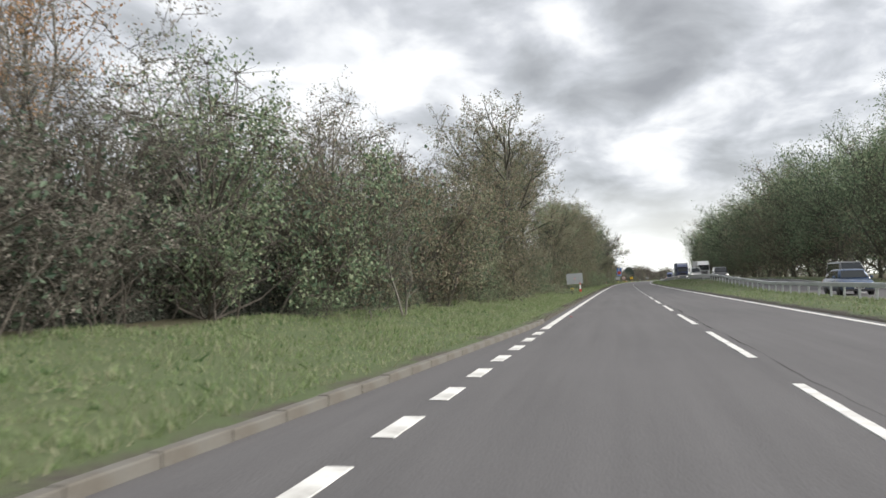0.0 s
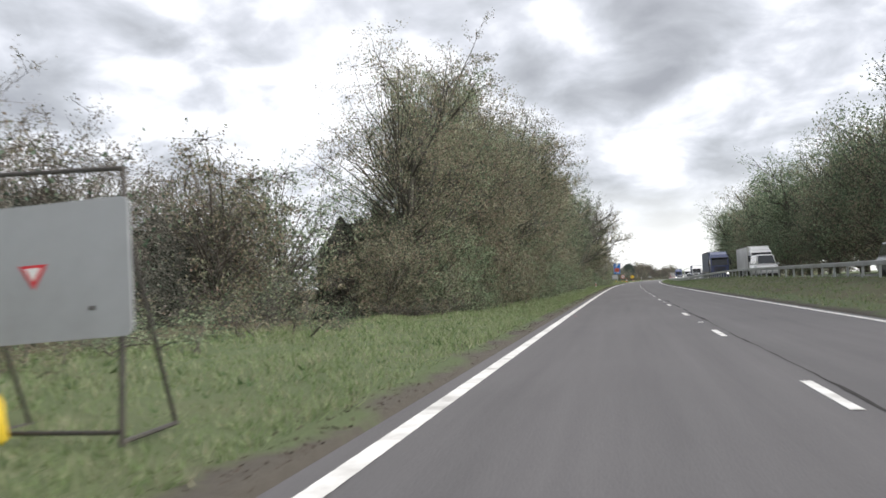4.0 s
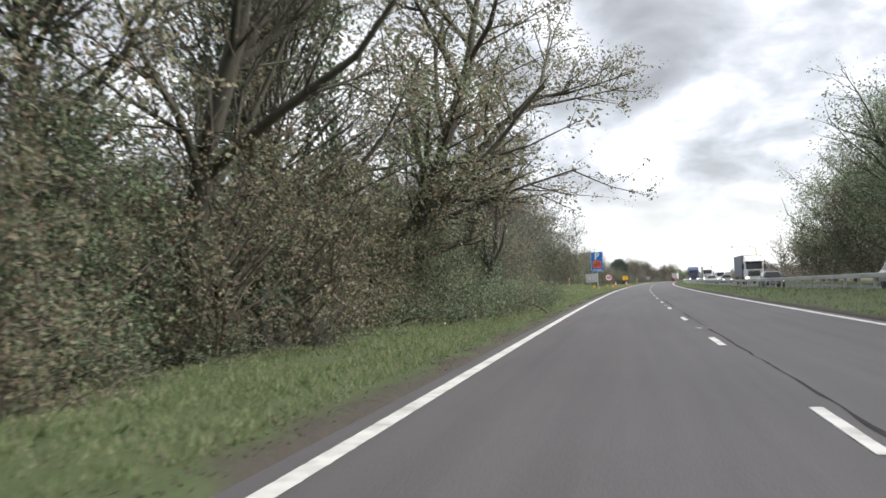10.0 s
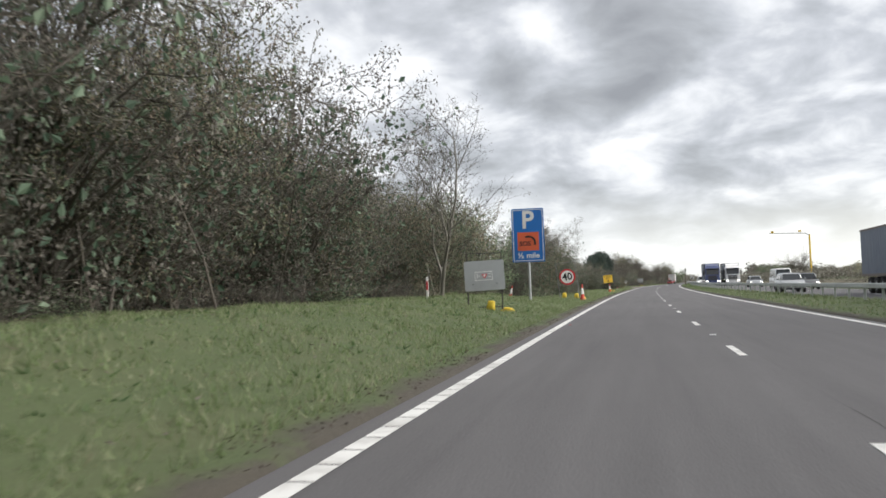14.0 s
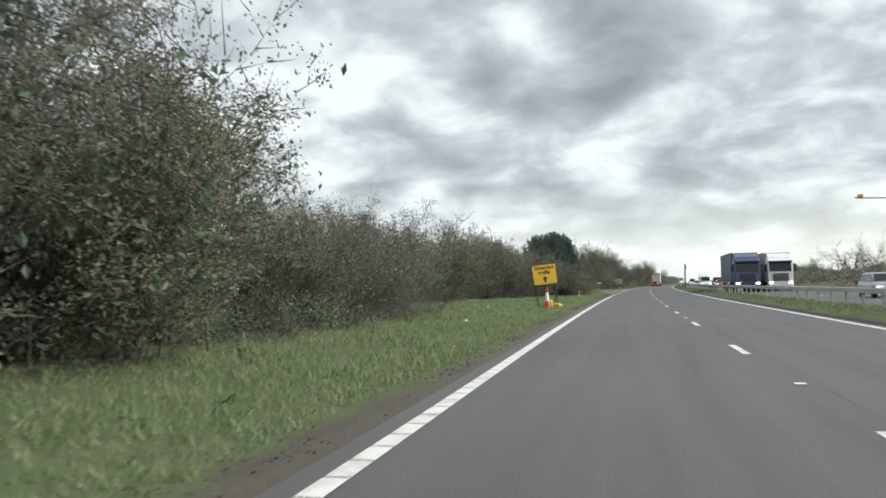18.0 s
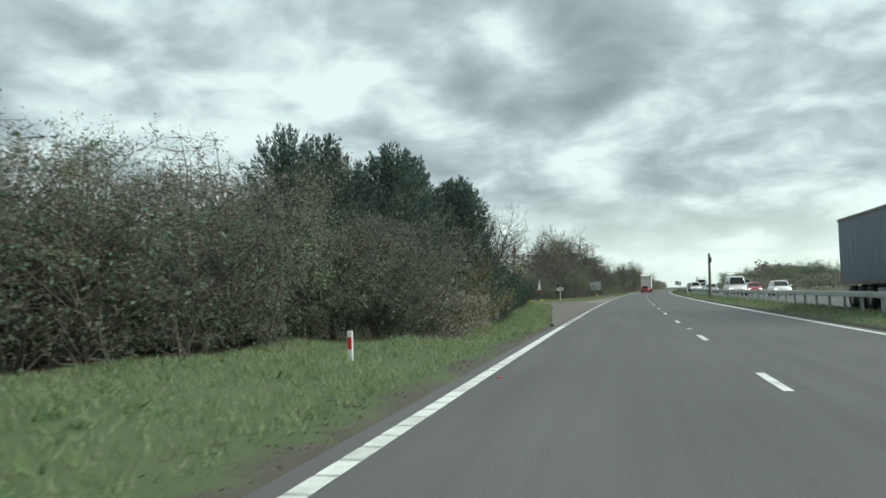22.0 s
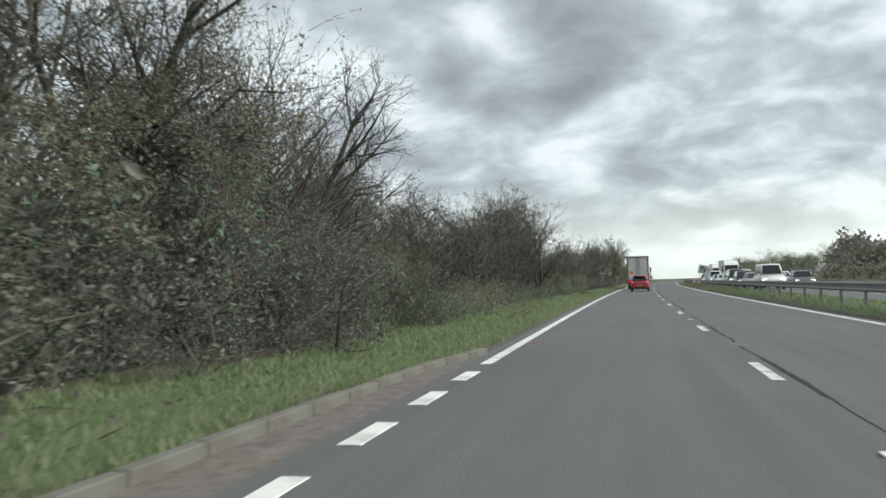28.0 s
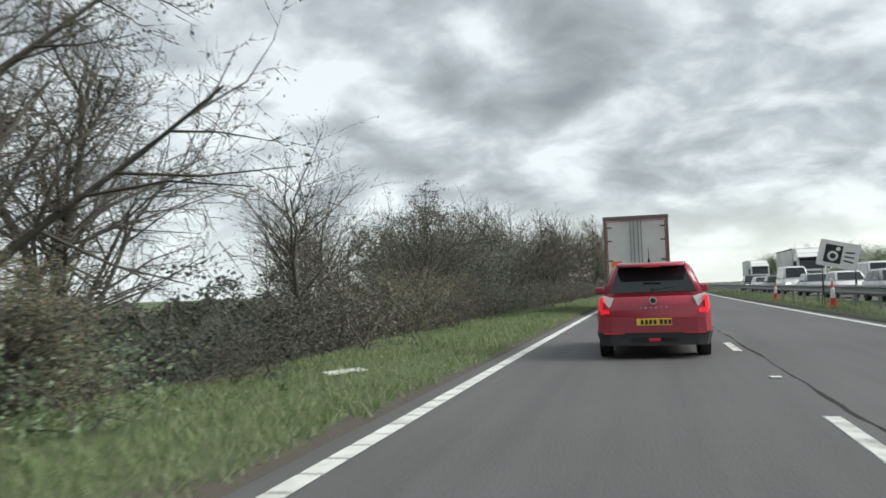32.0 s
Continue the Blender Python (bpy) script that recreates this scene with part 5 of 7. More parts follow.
def wheel(parent, x, y, r, w, rim="alloy", hub=0.62):
    side = 1 if x > 0 else -1
    bm = bmesh.new()
    prof = [(r * 0.62, 0.0), (r * 0.93, 0.0), (r, w * 0.2), (r, w * 0.8), (r * 0.93, w), (r * 0.62, w)]
    n = 20
    loft(bm, [[(side * (d - w), rr * math.cos(i * 2 * math.pi / n), rr * math.sin(i * 2 * math.pi / n)) for i in range(n)] for rr, d in prof], False)
    t = part("wheel", bm, MAT["tyre"], parent, "black tyre", True)
    t.location = (x, y, r)
    bm = bmesh.new()
    rod(bm, (side * -0.03, 0, 0), (side * -0.06, 0, 0), r * 0.62, r * 0.62, n)
    for i in range(5):
        a = i * 2 * math.pi / 5
        c = Vector((0, math.cos(a), math.sin(a)))
        q = Vector((0, -math.sin(a), math.cos(a)))
        panel(bm, [c * r * 0.12 + q * r * 0.1 + Vector((side * -0.03, 0, 0)), c * r * 0.6 + q * r * 0.07 + Vector((side * -0.03, 0, 0)),
                   c * r * 0.6 - q * r * 0.07 + Vector((side * -0.03, 0, 0)), c * r * 0.12 - q * r * 0.1 + Vector((side * -0.03, 0, 0))], 0.03 * side)
    part("rim", bm, MAT[rim], t, "dirty alloy rim")
    return t


def car(name, label, paint, L=4.3, W=1.8, H=1.5, belt=0.93, nose=0.95, cab=(0.10, 0.30, 0.68, 0.80), lights="front", group="oncoming traffic", top=0.73):
    """A car, y ahead. cab: where the glass begins and the roof runs, as shares of the length from the tail."""
    e = thing(name, label, "car" if "van" not in name else "van", group)
    h = W / 2
    bm = bmesh.new()
    hood = belt * nose
    st = [(-0.5, 0.42, belt * 0.80, 0.86), (-0.485, 0.30, belt * 0.97, 0.95), (-0.42, 0.24, belt, 1.0), (0.10, 0.22, belt, 1.0), (cab[3] - 0.5, 0.22, belt * 0.99, 1.0),
          (0.36, 0.22, hood * 0.95, 0.985), (0.455, 0.24, hood * 0.84, 0.93), (0.49, 0.30, hood * 0.68, 0.82), (0.5, 0.40, hood * 0.58, 0.72)]
    rings = []
    for y, zb, zt, w in st:
        k = h * w
        zm = zb + (zt - zb) * 0.55
        half = [(k * 0.90, zb), (k * 0.99, zb + (zt - zb) * 0.25), (k, zm), (k * 0.97, zt - 0.07), (k * 0.90, zt)]
        rings.append([(x, y * L, z) for x, z in half] + [(-x, y * L, z) for x, z in half[::-1]])
    loft(bm, rings)
    body = part("body", bm, MAT[paint], e, "", True)
    # cabin
    y0, y1, y2, y3 = (c * L - L / 2 for c in cab)
    wb, wt, rz = h * 0.90, h * top, H
    bm = bmesh.new()

    def ring(ya, yb, w, z, r):
        pts = []
        for cx, cy, a0 in ((w - r, yb - r, 0), (-w + r, yb - r, 90), (-w + r, ya + r, 180), (w - r, ya + r, 270)):
            for a in (0, 45, 90):
                b = radians(a0 + a)
                pts.append((cx + r * math.cos(b), cy + r * math.sin(b), z))
        return pts
    loft(bm, [ring(y0, y3, wb, belt - 0.05, 0.10), ring(y1 - 0.03, y2 + 0.06, wt + 0.02, rz - 0.07, 0.12), ring(y1 + 0.08, y2 - 0.10, wt - 0.07, rz - 0.01, 0.15), ring(y1 + 0.3, y2 - 0.4, wt - 0.3, rz, 0.1)])
    part("cabin", bm, MAT[paint], e, "", True)

    def slope(f, y_low, y_high, w_low, w_high):
        z = belt - 0.05 + (rz - 0.07 - belt + 0.05) * f
        return y_low + (y_high - y_low) * f, w_low + (w_high - w_low) * f, z
    for nm, lo, hi, s in (("windscreen", y3, y2 + 0.06, 1), ("rear_window", y0, y1 - 0.03, -1)):
        bm = bmesh.new()
        (ya, wa, za), (yb, w2, zb) = slope(0.16, lo, hi, wb, wt + 0.02), slope(0.95, lo, hi, wb, wt + 0.02)
        c = [(-wa + 0.10, ya + s * 0.004, za), (wa - 0.10, ya + s * 0.004, za), (w2 - 0.10, yb + s * 0.004, zb), (-w2 + 0.10, yb + s * 0.004, zb)]
        panel(bm, c if s < 0 else [c[1], c[0], c[3], c[2]], 0.014)
        part(nm, bm, MAT["glass"], e, "dark glass")
    mid = (y1 + y2) / 2
    for sd in (-1, 1):
        for a, b in ((y0 + 0.30, mid - 0.05), (mid + 0.05, y3 - 0.42)):
            bm = bmesh.new()
            (_, wa, za), (_, w2, zb) = slope(0.18, 0, 0, wb, wt + 0.02), slope(0.92, 0, 0, wb, wt + 0.02)
            ta, tb = max(a, y1 + 0.12) if a < mid - 0.5 else a, min(b, y2 - 0.02) if b > mid + 0.5 else b
            c = [(sd * (wa + 0.001), a, za), (sd * (wa + 0.001), b, za), (sd * (w2 + 0.001), tb, zb), (sd * (w2 + 0.001), ta, zb)]
            panel(bm, c if sd > 0 else c[::-1], 0.012)
            part("side_window", bm, MAT["glass"], e, "dark glass")
        bm = bmesh.new()
        box(bm, sd * h * 0.98 - 0.08 + sd * 0.10, sd * h * 0.98 + 0.08 + sd * 0.10, y3 - 0.42, y3 - 0.30, belt + 0.0, belt + 0.14, 0.03)
        part("wing_mirror", bm, MAT[paint], e)
    r = 0.33 if H < 1.75 else 0.36
    for x in (-h + 0.02, h - 0.02):
        for y in (-0.30 * L, 0.31 * L):
            bm = bmesh.new()
            rod(bm, (x - (0.16 if x > 0 else -0.16), y, r + 0.02), (x + (0.005 if x > 0 else -0.005), y, r + 0.02), r * 1.16, r * 1.16, 20)
            part("wheel_arch", bm, MAT["plastic"], e)
            wheel(e, x + (0.012 if x > 0 else -0.012), y, r, 0.21)
    if lights == "front":
        bm = bmesh.new()
        box(bm, -h * 0.45, h * 0.45, L * 0.470, L * 0.498, 0.42, hood * 0.62, 0.02)
        part("grille", bm, MAT["plastic"], e)
        bm = bmesh.new()
        box(bm, -h * 0.80, h * 0.80, L * 0.47, L * 0.501, 0.22, 0.34, 0.03)
        part("bumper", bm, MAT["plastic"], e)
        for sd in (-1, 1):
            bm = bmesh.new()
            box(bm, sd * h * 0.70 - 0.17, sd * h * 0.70 + 0.17, L * 0.445, L * 0.484, hood * 0.62, hood * 0.76, 0.03)
            part("headlight", bm, MAT["head"], e, "lit headlight")
        bm = bmesh.new()
        box(bm, -0.26, 0.26, L * 0.498, L * 0.505, 0.36, 0.47, 0.004)
        pl = part("number_plate", bm, MAT["plate_w"], e, "white number plate")
        bm = bmesh.new()
        for i in range(7):
            box(bm, -0.22 + 0.063 * i, -0.18 + 0.063 * i, L * 0.505, L * 0.507, 0.385, 0.445)
        part("plate_bar", bm, MAT["ink"], pl)
    for sd in (-1, 1):
        if lights == "front":
            bm = bmesh.new()
            box(bm, sd * h * 0.84 - 0.08, sd * h * 0.84 + 0.08, -L * 0.495, -L * 0.47, belt * 0.7, belt * 0.92, 0.02)
            part("tail_light", bm, MAT["sign_red"], e)
    return e


def suv():
    """The red car ahead: its tail in detail."""
    e = car("red_car", "red compact family SUV seen from behind, brake lights lit", "red_car", 4.2, 1.80, 1.56, 1.02, 0.97, (0.02, 0.13, 0.63, 0.80), "rear", "", 0.66)
    y = -2.1
    bm = bmesh.new()
    loft(bm, [[(sx * w, yy, z) for sx, z in ((-0.94, 0.22), (0.94, 0.22), (1, 0.44), (-1, 0.44))] for w, yy in ((0.70, y - 0.035), (0.84, y + 0.0), (0.90, y + 0.12), (0.912, y + 0.45))])
    part("bumper", bm, MAT["plastic"], e, "black lower bumper")
    bm = bmesh.new()
    loft(bm, [[(sx * w, yy, z) for sx, z in ((-1, 0.42), (1, 0.42), (0.98, 0.66), (-0.98, 0.66))] for w, yy in ((0.66, y - 0.055), (0.80, y - 0.03), (0.88, y + 0.06), (0.908, y + 0.35))])
    part("bumper_cover", bm, MAT["red_car"], e)
    bm = bmesh.new()
    box(bm, -0.40, 0.40, y - 0.035, y + 0.05, 0.25, 0.36, 0.02)
    part("skid_plate", bm, MAT["plastic"], e)
    bm = bmesh.new()
    box(bm, -0.09, 0.09, y - 0.045, y, 0.28, 0.33, 0.01)
    part("fog_lamp", bm, MAT["sign_red"], e)
    bm = bmesh.new()
    panel(bm, [(-0.66, y + 0.015, 0.655), (0.66, y + 0.015, 0.655), (0.72, y + 0.015, 0.685), (-0.72, y + 0.015, 0.685)], -0.02)
    part("tailgate_seam", bm, MAT["ink"], e)
    bm = bmesh.new()
    box(bm, -0.27, 0.27, y - 0.065, y - 0.045, 0.535, 0.645, 0.006)
    pl = part("number_plate", bm, MAT["plate_y"], e, "yellow number plate")
    for i in range(7):
        bm = bmesh.new()
        x = -0.205 + 0.066 * i + (0.03 if i > 3 else 0)
        box(bm, x, x + 0.044, y - 0.069, y - 0.065, 0.555, 0.625)
        part("plate_bar", bm, MAT["ink"], pl)
    for sd in (-1, 1):
        bm = bmesh.new()
        c = [(0.62, y + 0.02, 0.98), (0.80, y + 0.06, 1.03), (0.87, y + 0.16, 0.80), (0.82, y + 0.05, 0.70), (0.70, y + 0.01, 0.72), (0.70, y - 0.0, 0.80)]
        pts = [Vector((sd * a * 0.985, b, z)) for a, b, z in c]
        loft(bm, [pts, [p + Vector((0, 0.10, 0)) for p in pts]])
        t = part("tail_light", bm, MAT["clear_lens"], e, "clear tail light")
        bm = bmesh.new()
        for c in ([(0.79, -0.02, 1.0), (0.845, 0.03, 0.98), (0.875, 0.10, 0.80), (0.81, 0.02, 0.80)], [(0.71, -0.03, 0.79), (0.865, 0.05, 0.80), (0.83, 0.04, 0.715), (0.70, -0.03, 0.735)]):
            pts = [Vector((sd * a * 0.985, y + b - 0.003, z)) for a, b, z in c]
            loft(bm, [pts, [p + Vector((0, 0.06, 0)) for p in pts]])
        part("brake_light", bm, MAT["tail"], t, "lit red brake light")
        bm = bmesh.new()
        box(bm, sd * 0.62 - 0.16, sd * 0.62 + 0.16, y - 0.055, y + 0.01, 0.40, 0.425, 0.006)
        part("reflector", bm, MAT["sign_red"], e)
    bm = bmesh.new()
    rod(bm, (0, y - 0.03, 0.925), (0, y + 0.02, 0.925), 0.062, 0.062, 20)
    b = part("badge", bm, MAT["chrome"], e, "round chrome badge")
    bm = bmesh.new()
    rod(bm, (0, y - 0.034, 0.925), (0, y - 0.02, 0.925), 0.04, 0.04, 16)
    part("badge_center", bm, MAT["ink"], b)
    bm = bmesh.new()
    for i in range(6):
        box(bm, -0.21 + 0.08 * i, -0.18 + 0.08 * i, y + 0.0, y + 0.03, 0.80, 0.825)
    part("chrome_mark", bm, MAT["chrome"], e)
    bm = bmesh.new()
    loft(bm, [[(sx * w, yy, z) for sx, z in ((-1, z0), (1, z0), (0.97, z0 + t), (-0.97, z0 + t))] for w, yy, z0, t in ((0.50, y + 0.24, 1.475, 0.025), (0.56, y + 0.45, 1.495, 0.045), (0.55, y + 0.8, 1.515, 0.045))])
    part("spoiler", bm, MAT["red_car"], e, "", True)
    bm = bmesh.new()
    box(bm, -0.14, 0.14, y + 0.185, y + 0.22, 1.462, 1.478)
    part("high_brake_light", bm, MAT["sign_red"], e)
    bm = bmesh.new()
    rod(bm, (0, y + 0.10, 1.10), (0.34, y + 0.115, 1.14), 0.014, 0.008, 6)
    rod(bm, (0, y + 0.13, 1.10), (0, y + 0.06, 1.10), 0.03, 0.03, 8)
    part("rear_wiper", bm, MAT["ink"], e)
    bm = bmesh.new()
    rod(bm, (-0.03, y + 0.75, 1.55), (-0.03, y + 0.72, 1.62), 0.025, 0.012, 8)
    rod(bm, (-0.03, y + 0.72, 1.62), (-0.03, y + 0.66, 1.80), 0.006, 0.004, 5)
    part("aerial", bm, MAT["ink"], e)
    return e


def lorry(name, label, cab_mat, side_mat, length=13.0, front=True, roof=4.0, group="oncoming traffic"):
    """Artic lorry, y ahead, origin under the middle."""
    e = thing(name, label, "lorry", group)
    y0, y1 = -length / 2, length / 2
    tb = y1 - 2.6
    bm = bmesh.new()
    box(bm, -1.27, 1.27, y0, tb, 1.12, roof, 0.03)
    part("cargo_box", bm, MAT[side_mat], e)
    bm = bmesh.new()
    for z0, z1 in ((1.06, 1.20), (roof - 0.09, roof + 0.015)):
        for sd in (-1, 1):
            box(bm, sd * 1.285 - 0.02, sd * 1.285 + 0.02, y0 + 0.01, tb - 0.01, z0, z1)
    part("side_rail", bm, MAT["body_frame"], e)
    bm = bmesh.new()
    box(bm, -0.45, 0.45, y0 + 0.3, y1 - 0.6, 0.78, 1.05, 0.02)
    part("chassis", bm, MAT["body_frame"], e)
    for sd in (-1, 1):
        for y in (y0 + 1.6, y0 + 2.95, y0 + 4.3, tb + 0.0 - 1.2, y1 - 1.35):
            wheel(e, sd * 1.25, y, 0.5, 0.32, "dull_steel")
        bm = bmesh.new()
        box(bm, sd * 1.2 - 0.03, sd * 1.2 + 0.03, y0 + 5.4, tb - 2.2, 0.45, 0.62)
        box(bm, sd * 1.2 - 0.03, sd * 1.2 + 0.03, y0 + 5.4, tb - 2.2, 0.74, 0.90)
        part("side_guard", bm, MAT["dull_steel"], e)
    # cab
    bm = bmesh.new()
    st = [(tb + 0.35, 1.18, 3.45), (y1 - 0.75, 1.22, 3.45), (y1 - 0.25, 1.22, 3.1), (y1 - 0.08, 1.19, 2.0), (y1, 1.15, 1.0)]
    rings = []
    for y, w, zt in st:
        zb = 0.55 if y > tb + 1 else 0.9
        rings.append([(-w, y, zb), (w, y, zb), (w, y, zt - 0.12), (w - 0.12, y, zt), (-w + 0.12, y, zt), (-w, y, zt - 0.12)])
    loft(bm, rings)
    part("cab", bm, MAT[cab_mat], e)
    bm = bmesh.new()
    rings = [[(-1.1, y, 3.40), (1.1, y, 3.40), (1.05, y, z), (-1.05, y, z)] for y, z in ((tb + 0.4, roof - 0.08), (tb + 0.9, roof - 0.12), (y1 - 0.8, 3.50))]
    loft(bm, rings)
    part("wind_deflector", bm, MAT[cab_mat], e)
    bm = bmesh.new()
    panel(bm, [(1.05, y1 - 0.07, 2.02), (-1.05, y1 - 0.07, 2.02), (-1.02, y1 - 0.225, 2.92), (1.02, y1 - 0.225, 2.92)], 0.02)
    part("windscreen", bm, MAT["glass"], e, "dark glass")
    bm = bmesh.new()
    box(bm, -1.1, 1.1, y1 - 0.28, y1 + 0.10, 2.94, 3.10, 0.03)
    part("sun_visor", bm, MAT["plastic"], e)
    for sd in (-1, 1):
        bm = bmesh.new()
        c = [(sd * 1.222, tb + 1.0, 2.05), (sd * 1.222, y1 - 0.45, 2.05), (sd * 1.222, y1 - 0.55, 2.8), (sd * 1.222, tb + 1.0, 2.8)]
        panel(bm, c if sd > 0 else c[::-1], 0.012)
        part("side_window", bm, MAT["glass"], e, "dark glass")
        bm = bmesh.new()
        box(bm, sd * 1.42 - 0.1, sd * 1.42 + 0.1, y1 - 0.35, y1 - 0.22, 2.0, 2.75, 0.04)
        box(bm, min(sd * 1.2, sd * 1.36), max(sd * 1.2, sd * 1.36), y1 - 0.32, y1 - 0.26, 2.62, 2.68)
        part("wing_mirror", bm, MAT["plastic"], e)
        bm = bmesh.new()
        box(bm, sd * 0.92 - 0.2, sd * 0.92 + 0.2, y1 - 0.10, y1 + 0.05, 0.78, 0.98, 0.03)
        part("headlight", bm, MAT["head"], e, "lit headlight")
    bm = bmesh.new()
    for i in range(6):
        box(bm, -0.75, 0.75, y1 - 0.12, y1 + 0.05 - 0.012 * i, 1.08 + 0.13 * i, 1.17 + 0.13 * i, 0.015)
    part("grille", bm, MAT["plastic"], e)
    bm = bmesh.new()
    box(bm, -1.16, 1.16, y1 - 0.3, y1 + 0.03, 0.40, 0.76, 0.06)
    part("bumper", bm, MAT[cab_mat], e)
    bm = bmesh.new()
    box(bm, -0.26, 0.26, y1 + 0.03, y1 + 0.04, 0.5, 0.61)
    pl = part("number_plate", bm, MAT["plate_w"], e)
    bm = bmesh.new()
    for i in range(7):
        box(bm, -0.22 + 0.063 * i, -0.18 + 0.063 * i, y1 + 0.04, y1 + 0.043, 0.525, 0.585)
    part("plate_bar", bm, MAT["ink"], pl)
    return e


def lorry_tail(e, length, roof):
    """Rear doors, frame, hinges, lock rods and lights of the lorry ahead."""
    y = -length / 2
    for x0, x1, nm in ((-1.17, -0.015, "rear_door"), (0.015, 1.17, "rear_door")):
        bm = bmesh.new()
        box(bm, x0, x1, y - 0.035, y - 0.002, 1.22, roof - 0.13, 0.01)
        d = part(nm, bm, MAT["door_grey"], e, "pale grey panel door")
        edge = x1 if x0 < 0 else x0
        sgn = -1 if x0 < 0 else 1
        bm = bmesh.new()
        for k in (0.07, 0.20):
            rod(bm, (edge + sgn * k, y - 0.06, 1.15), (edge + sgn * k, y - 0.06, roof - 0.1), 0.017, 0.017, 7)
        part("lock_rod", bm, MAT["dull_steel"], d)
        out = x0 if x0 < 0 else x1
        for z in (1.4, 2.15, 2.95, roof - 0.45):
            bm = bmesh.new()
            box(bm, min(out, out + sgn * -0.22), max(out, out + sgn * -0.22), y - 0.055, y - 0.03, z, z + 0.06, 0.006)
            part("hinge", bm, MAT["body_frame"], d)
        bm = bmesh.new()
        box(bm, out - 0.02 - (0.02 if sgn > 0 else -0.02), out + 0.02 - (0.02 if sgn > 0 else -0.02), y - 0.045, y - 0.034, 1.25, roof - 0.2)
        part("marking_strip", bm, MAT["red_strip"], d)
    bm = bmesh.new()
    for x in (-1.235, 1.235):
        box(bm, x - 0.05, x + 0.05, y - 0.06, y + 0.0, 1.05, roof + 0.02, 0.012)
    box(bm, -1.285, 1.285, y - 0.065, y, roof - 0.12, roof + 0.03, 0.015)
    box(bm, -1.285, 1.285, y - 0.06, y, 1.03, 1.2, 0.012)
    part("rear_frame", bm, MAT["body_frame"], e)
    bm = bmesh.new()
    box(bm, -1.12, 1.12, y - 0.068, y - 0.066, roof - 0.19, roof - 0.165)
    part("marking_strip", bm, MAT["red_strip"], e)
    bm = bmesh.new()
    box(bm, -1.0, -0.6, y - 0.05, y - 0.036, 1.85, 2.15, 0.004)
    part("hazard_plate", bm, MAT["orange"], e, "orange hazard plate")
    bm = bmesh.new()
    box(bm, -1.2, 1.2, y - 0.05, y + 0.05, 0.48, 0.64, 0.02)
    part("under_run_bar", bm, MAT["body_frame"], e)
    for x in (-0.95, 0.95):
        bm = bmesh.new()
        box(bm, x - 0.22, x + 0.22, y - 0.03, y + 0.05, 0.86, 1.0, 0.015)
        part("tail_light", bm, MAT["tail"], e, "lit red tail light")
    bm = bmesh.new()
    box(bm, -0.26, 0.26, y - 0.02, y + 0.02, 0.84, 0.95)
    pl = part("number_plate", bm, MAT["plate_y"], e)
    bm = bmesh.new()
    for i in range(7):
        box(bm, -0.22 + 0.063 * i, -0.18 + 0.063 * i, y - 0.024, y - 0.02, 0.865, 0.925)
    part("plate_bar", bm, MAT["ink"], pl)


# ---- vehicles ahead in the near lane ----
red = suv()
red.matrix_basis = stand(566.3, 2.35, 0.0)
ahead = lorry("box_lorry", "white box lorry with grey rear doors and orange plate", "white_car", "box_white", 11.0, False, 3.95, "")
lorry_tail(ahead, 11.0, 3.95)
ahead.matrix_basis = stand(590.0, 1.95, 0.0)

# ---- oncoming traffic, standing ----
CARS = {
    "blue": car("car", "dark blue estate car with lit headlights", "blue_car", 4.5, 1.8, 1.46),
    "black": car("car", "black people carrier with lit headlights", "black_car", 4.5, 1.85, 1.72, 1.0, 0.97, (0.02, 0.10, 0.66, 0.84)),
    "silver": car("car", "silver hatchback on the opposite carriageway", "silver_car", 4.1, 1.76, 1.48, 0.94, 0.95, (0.03, 0.16, 0.62, 0.80)),
    "grey": car("car", "dark grey car with lit headlights", "grey_car", 4.4, 1.8, 1.5),
    "white": car("car", "white hatchback with lit headlights", "white_car", 4.1, 1.76, 1.5, 0.95, 0.95, (0.03, 0.14, 0.62, 0.80)),
    "maroon": car("car", "faded red hatchback on the opposite carriageway", "maroon_car", 4.0, 1.74, 1.46, 0.94, 0.95, (0.03, 0.16, 0.62, 0.80)),
    "van": car("van", "white panel van with black bumper", "white_car", 5.0, 1.95, 2.1, 1.15, 0.97, (0.005, 0.02, 0.70, 0.86)),
    "dark_van": car("van", "dark grey van with a roof box", "grey_car", 5.0, 1.95, 2.0, 1.12, 0.97, (0.005, 0.02, 0.70, 0.86)),
}
LORRIES = {
    "white": lorry("articulated_lorry", "white articulated box lorry", "white_car", "box_white", 13.5),
    "blue": lorry("articulated_lorry", "dark blue curtain-sided articulated lorry", "lorry_blue", "curtain_blue", 14.0),
    "grey": lorry("articulated_lorry", "white cab lorry with a grey curtain trailer", "white_car", "curtain_grey", 14.0),
    "mixed": lorry("articulated_lorry", "white cab lorry with a blue-grey curtain trailer", "white_car", "curtain_blue", 14.0),
}
placed = set()


def oncoming(kind, s, lane):
    src = CARS.get(kind) or LORRIES[kind[6:]]
    u = float(rail_u(s)) + (2.7 if lane == 0 else 6.2)
    back = 7.0 if kind.startswith("lorry_") else 0.0
    m = stand(s + back, u, float(far_z(s)) + 0.002, 180)
    if kind in placed:
        return copy_thing(src, m)
    placed.add(kind)
    src.matrix_basis = m
    return src


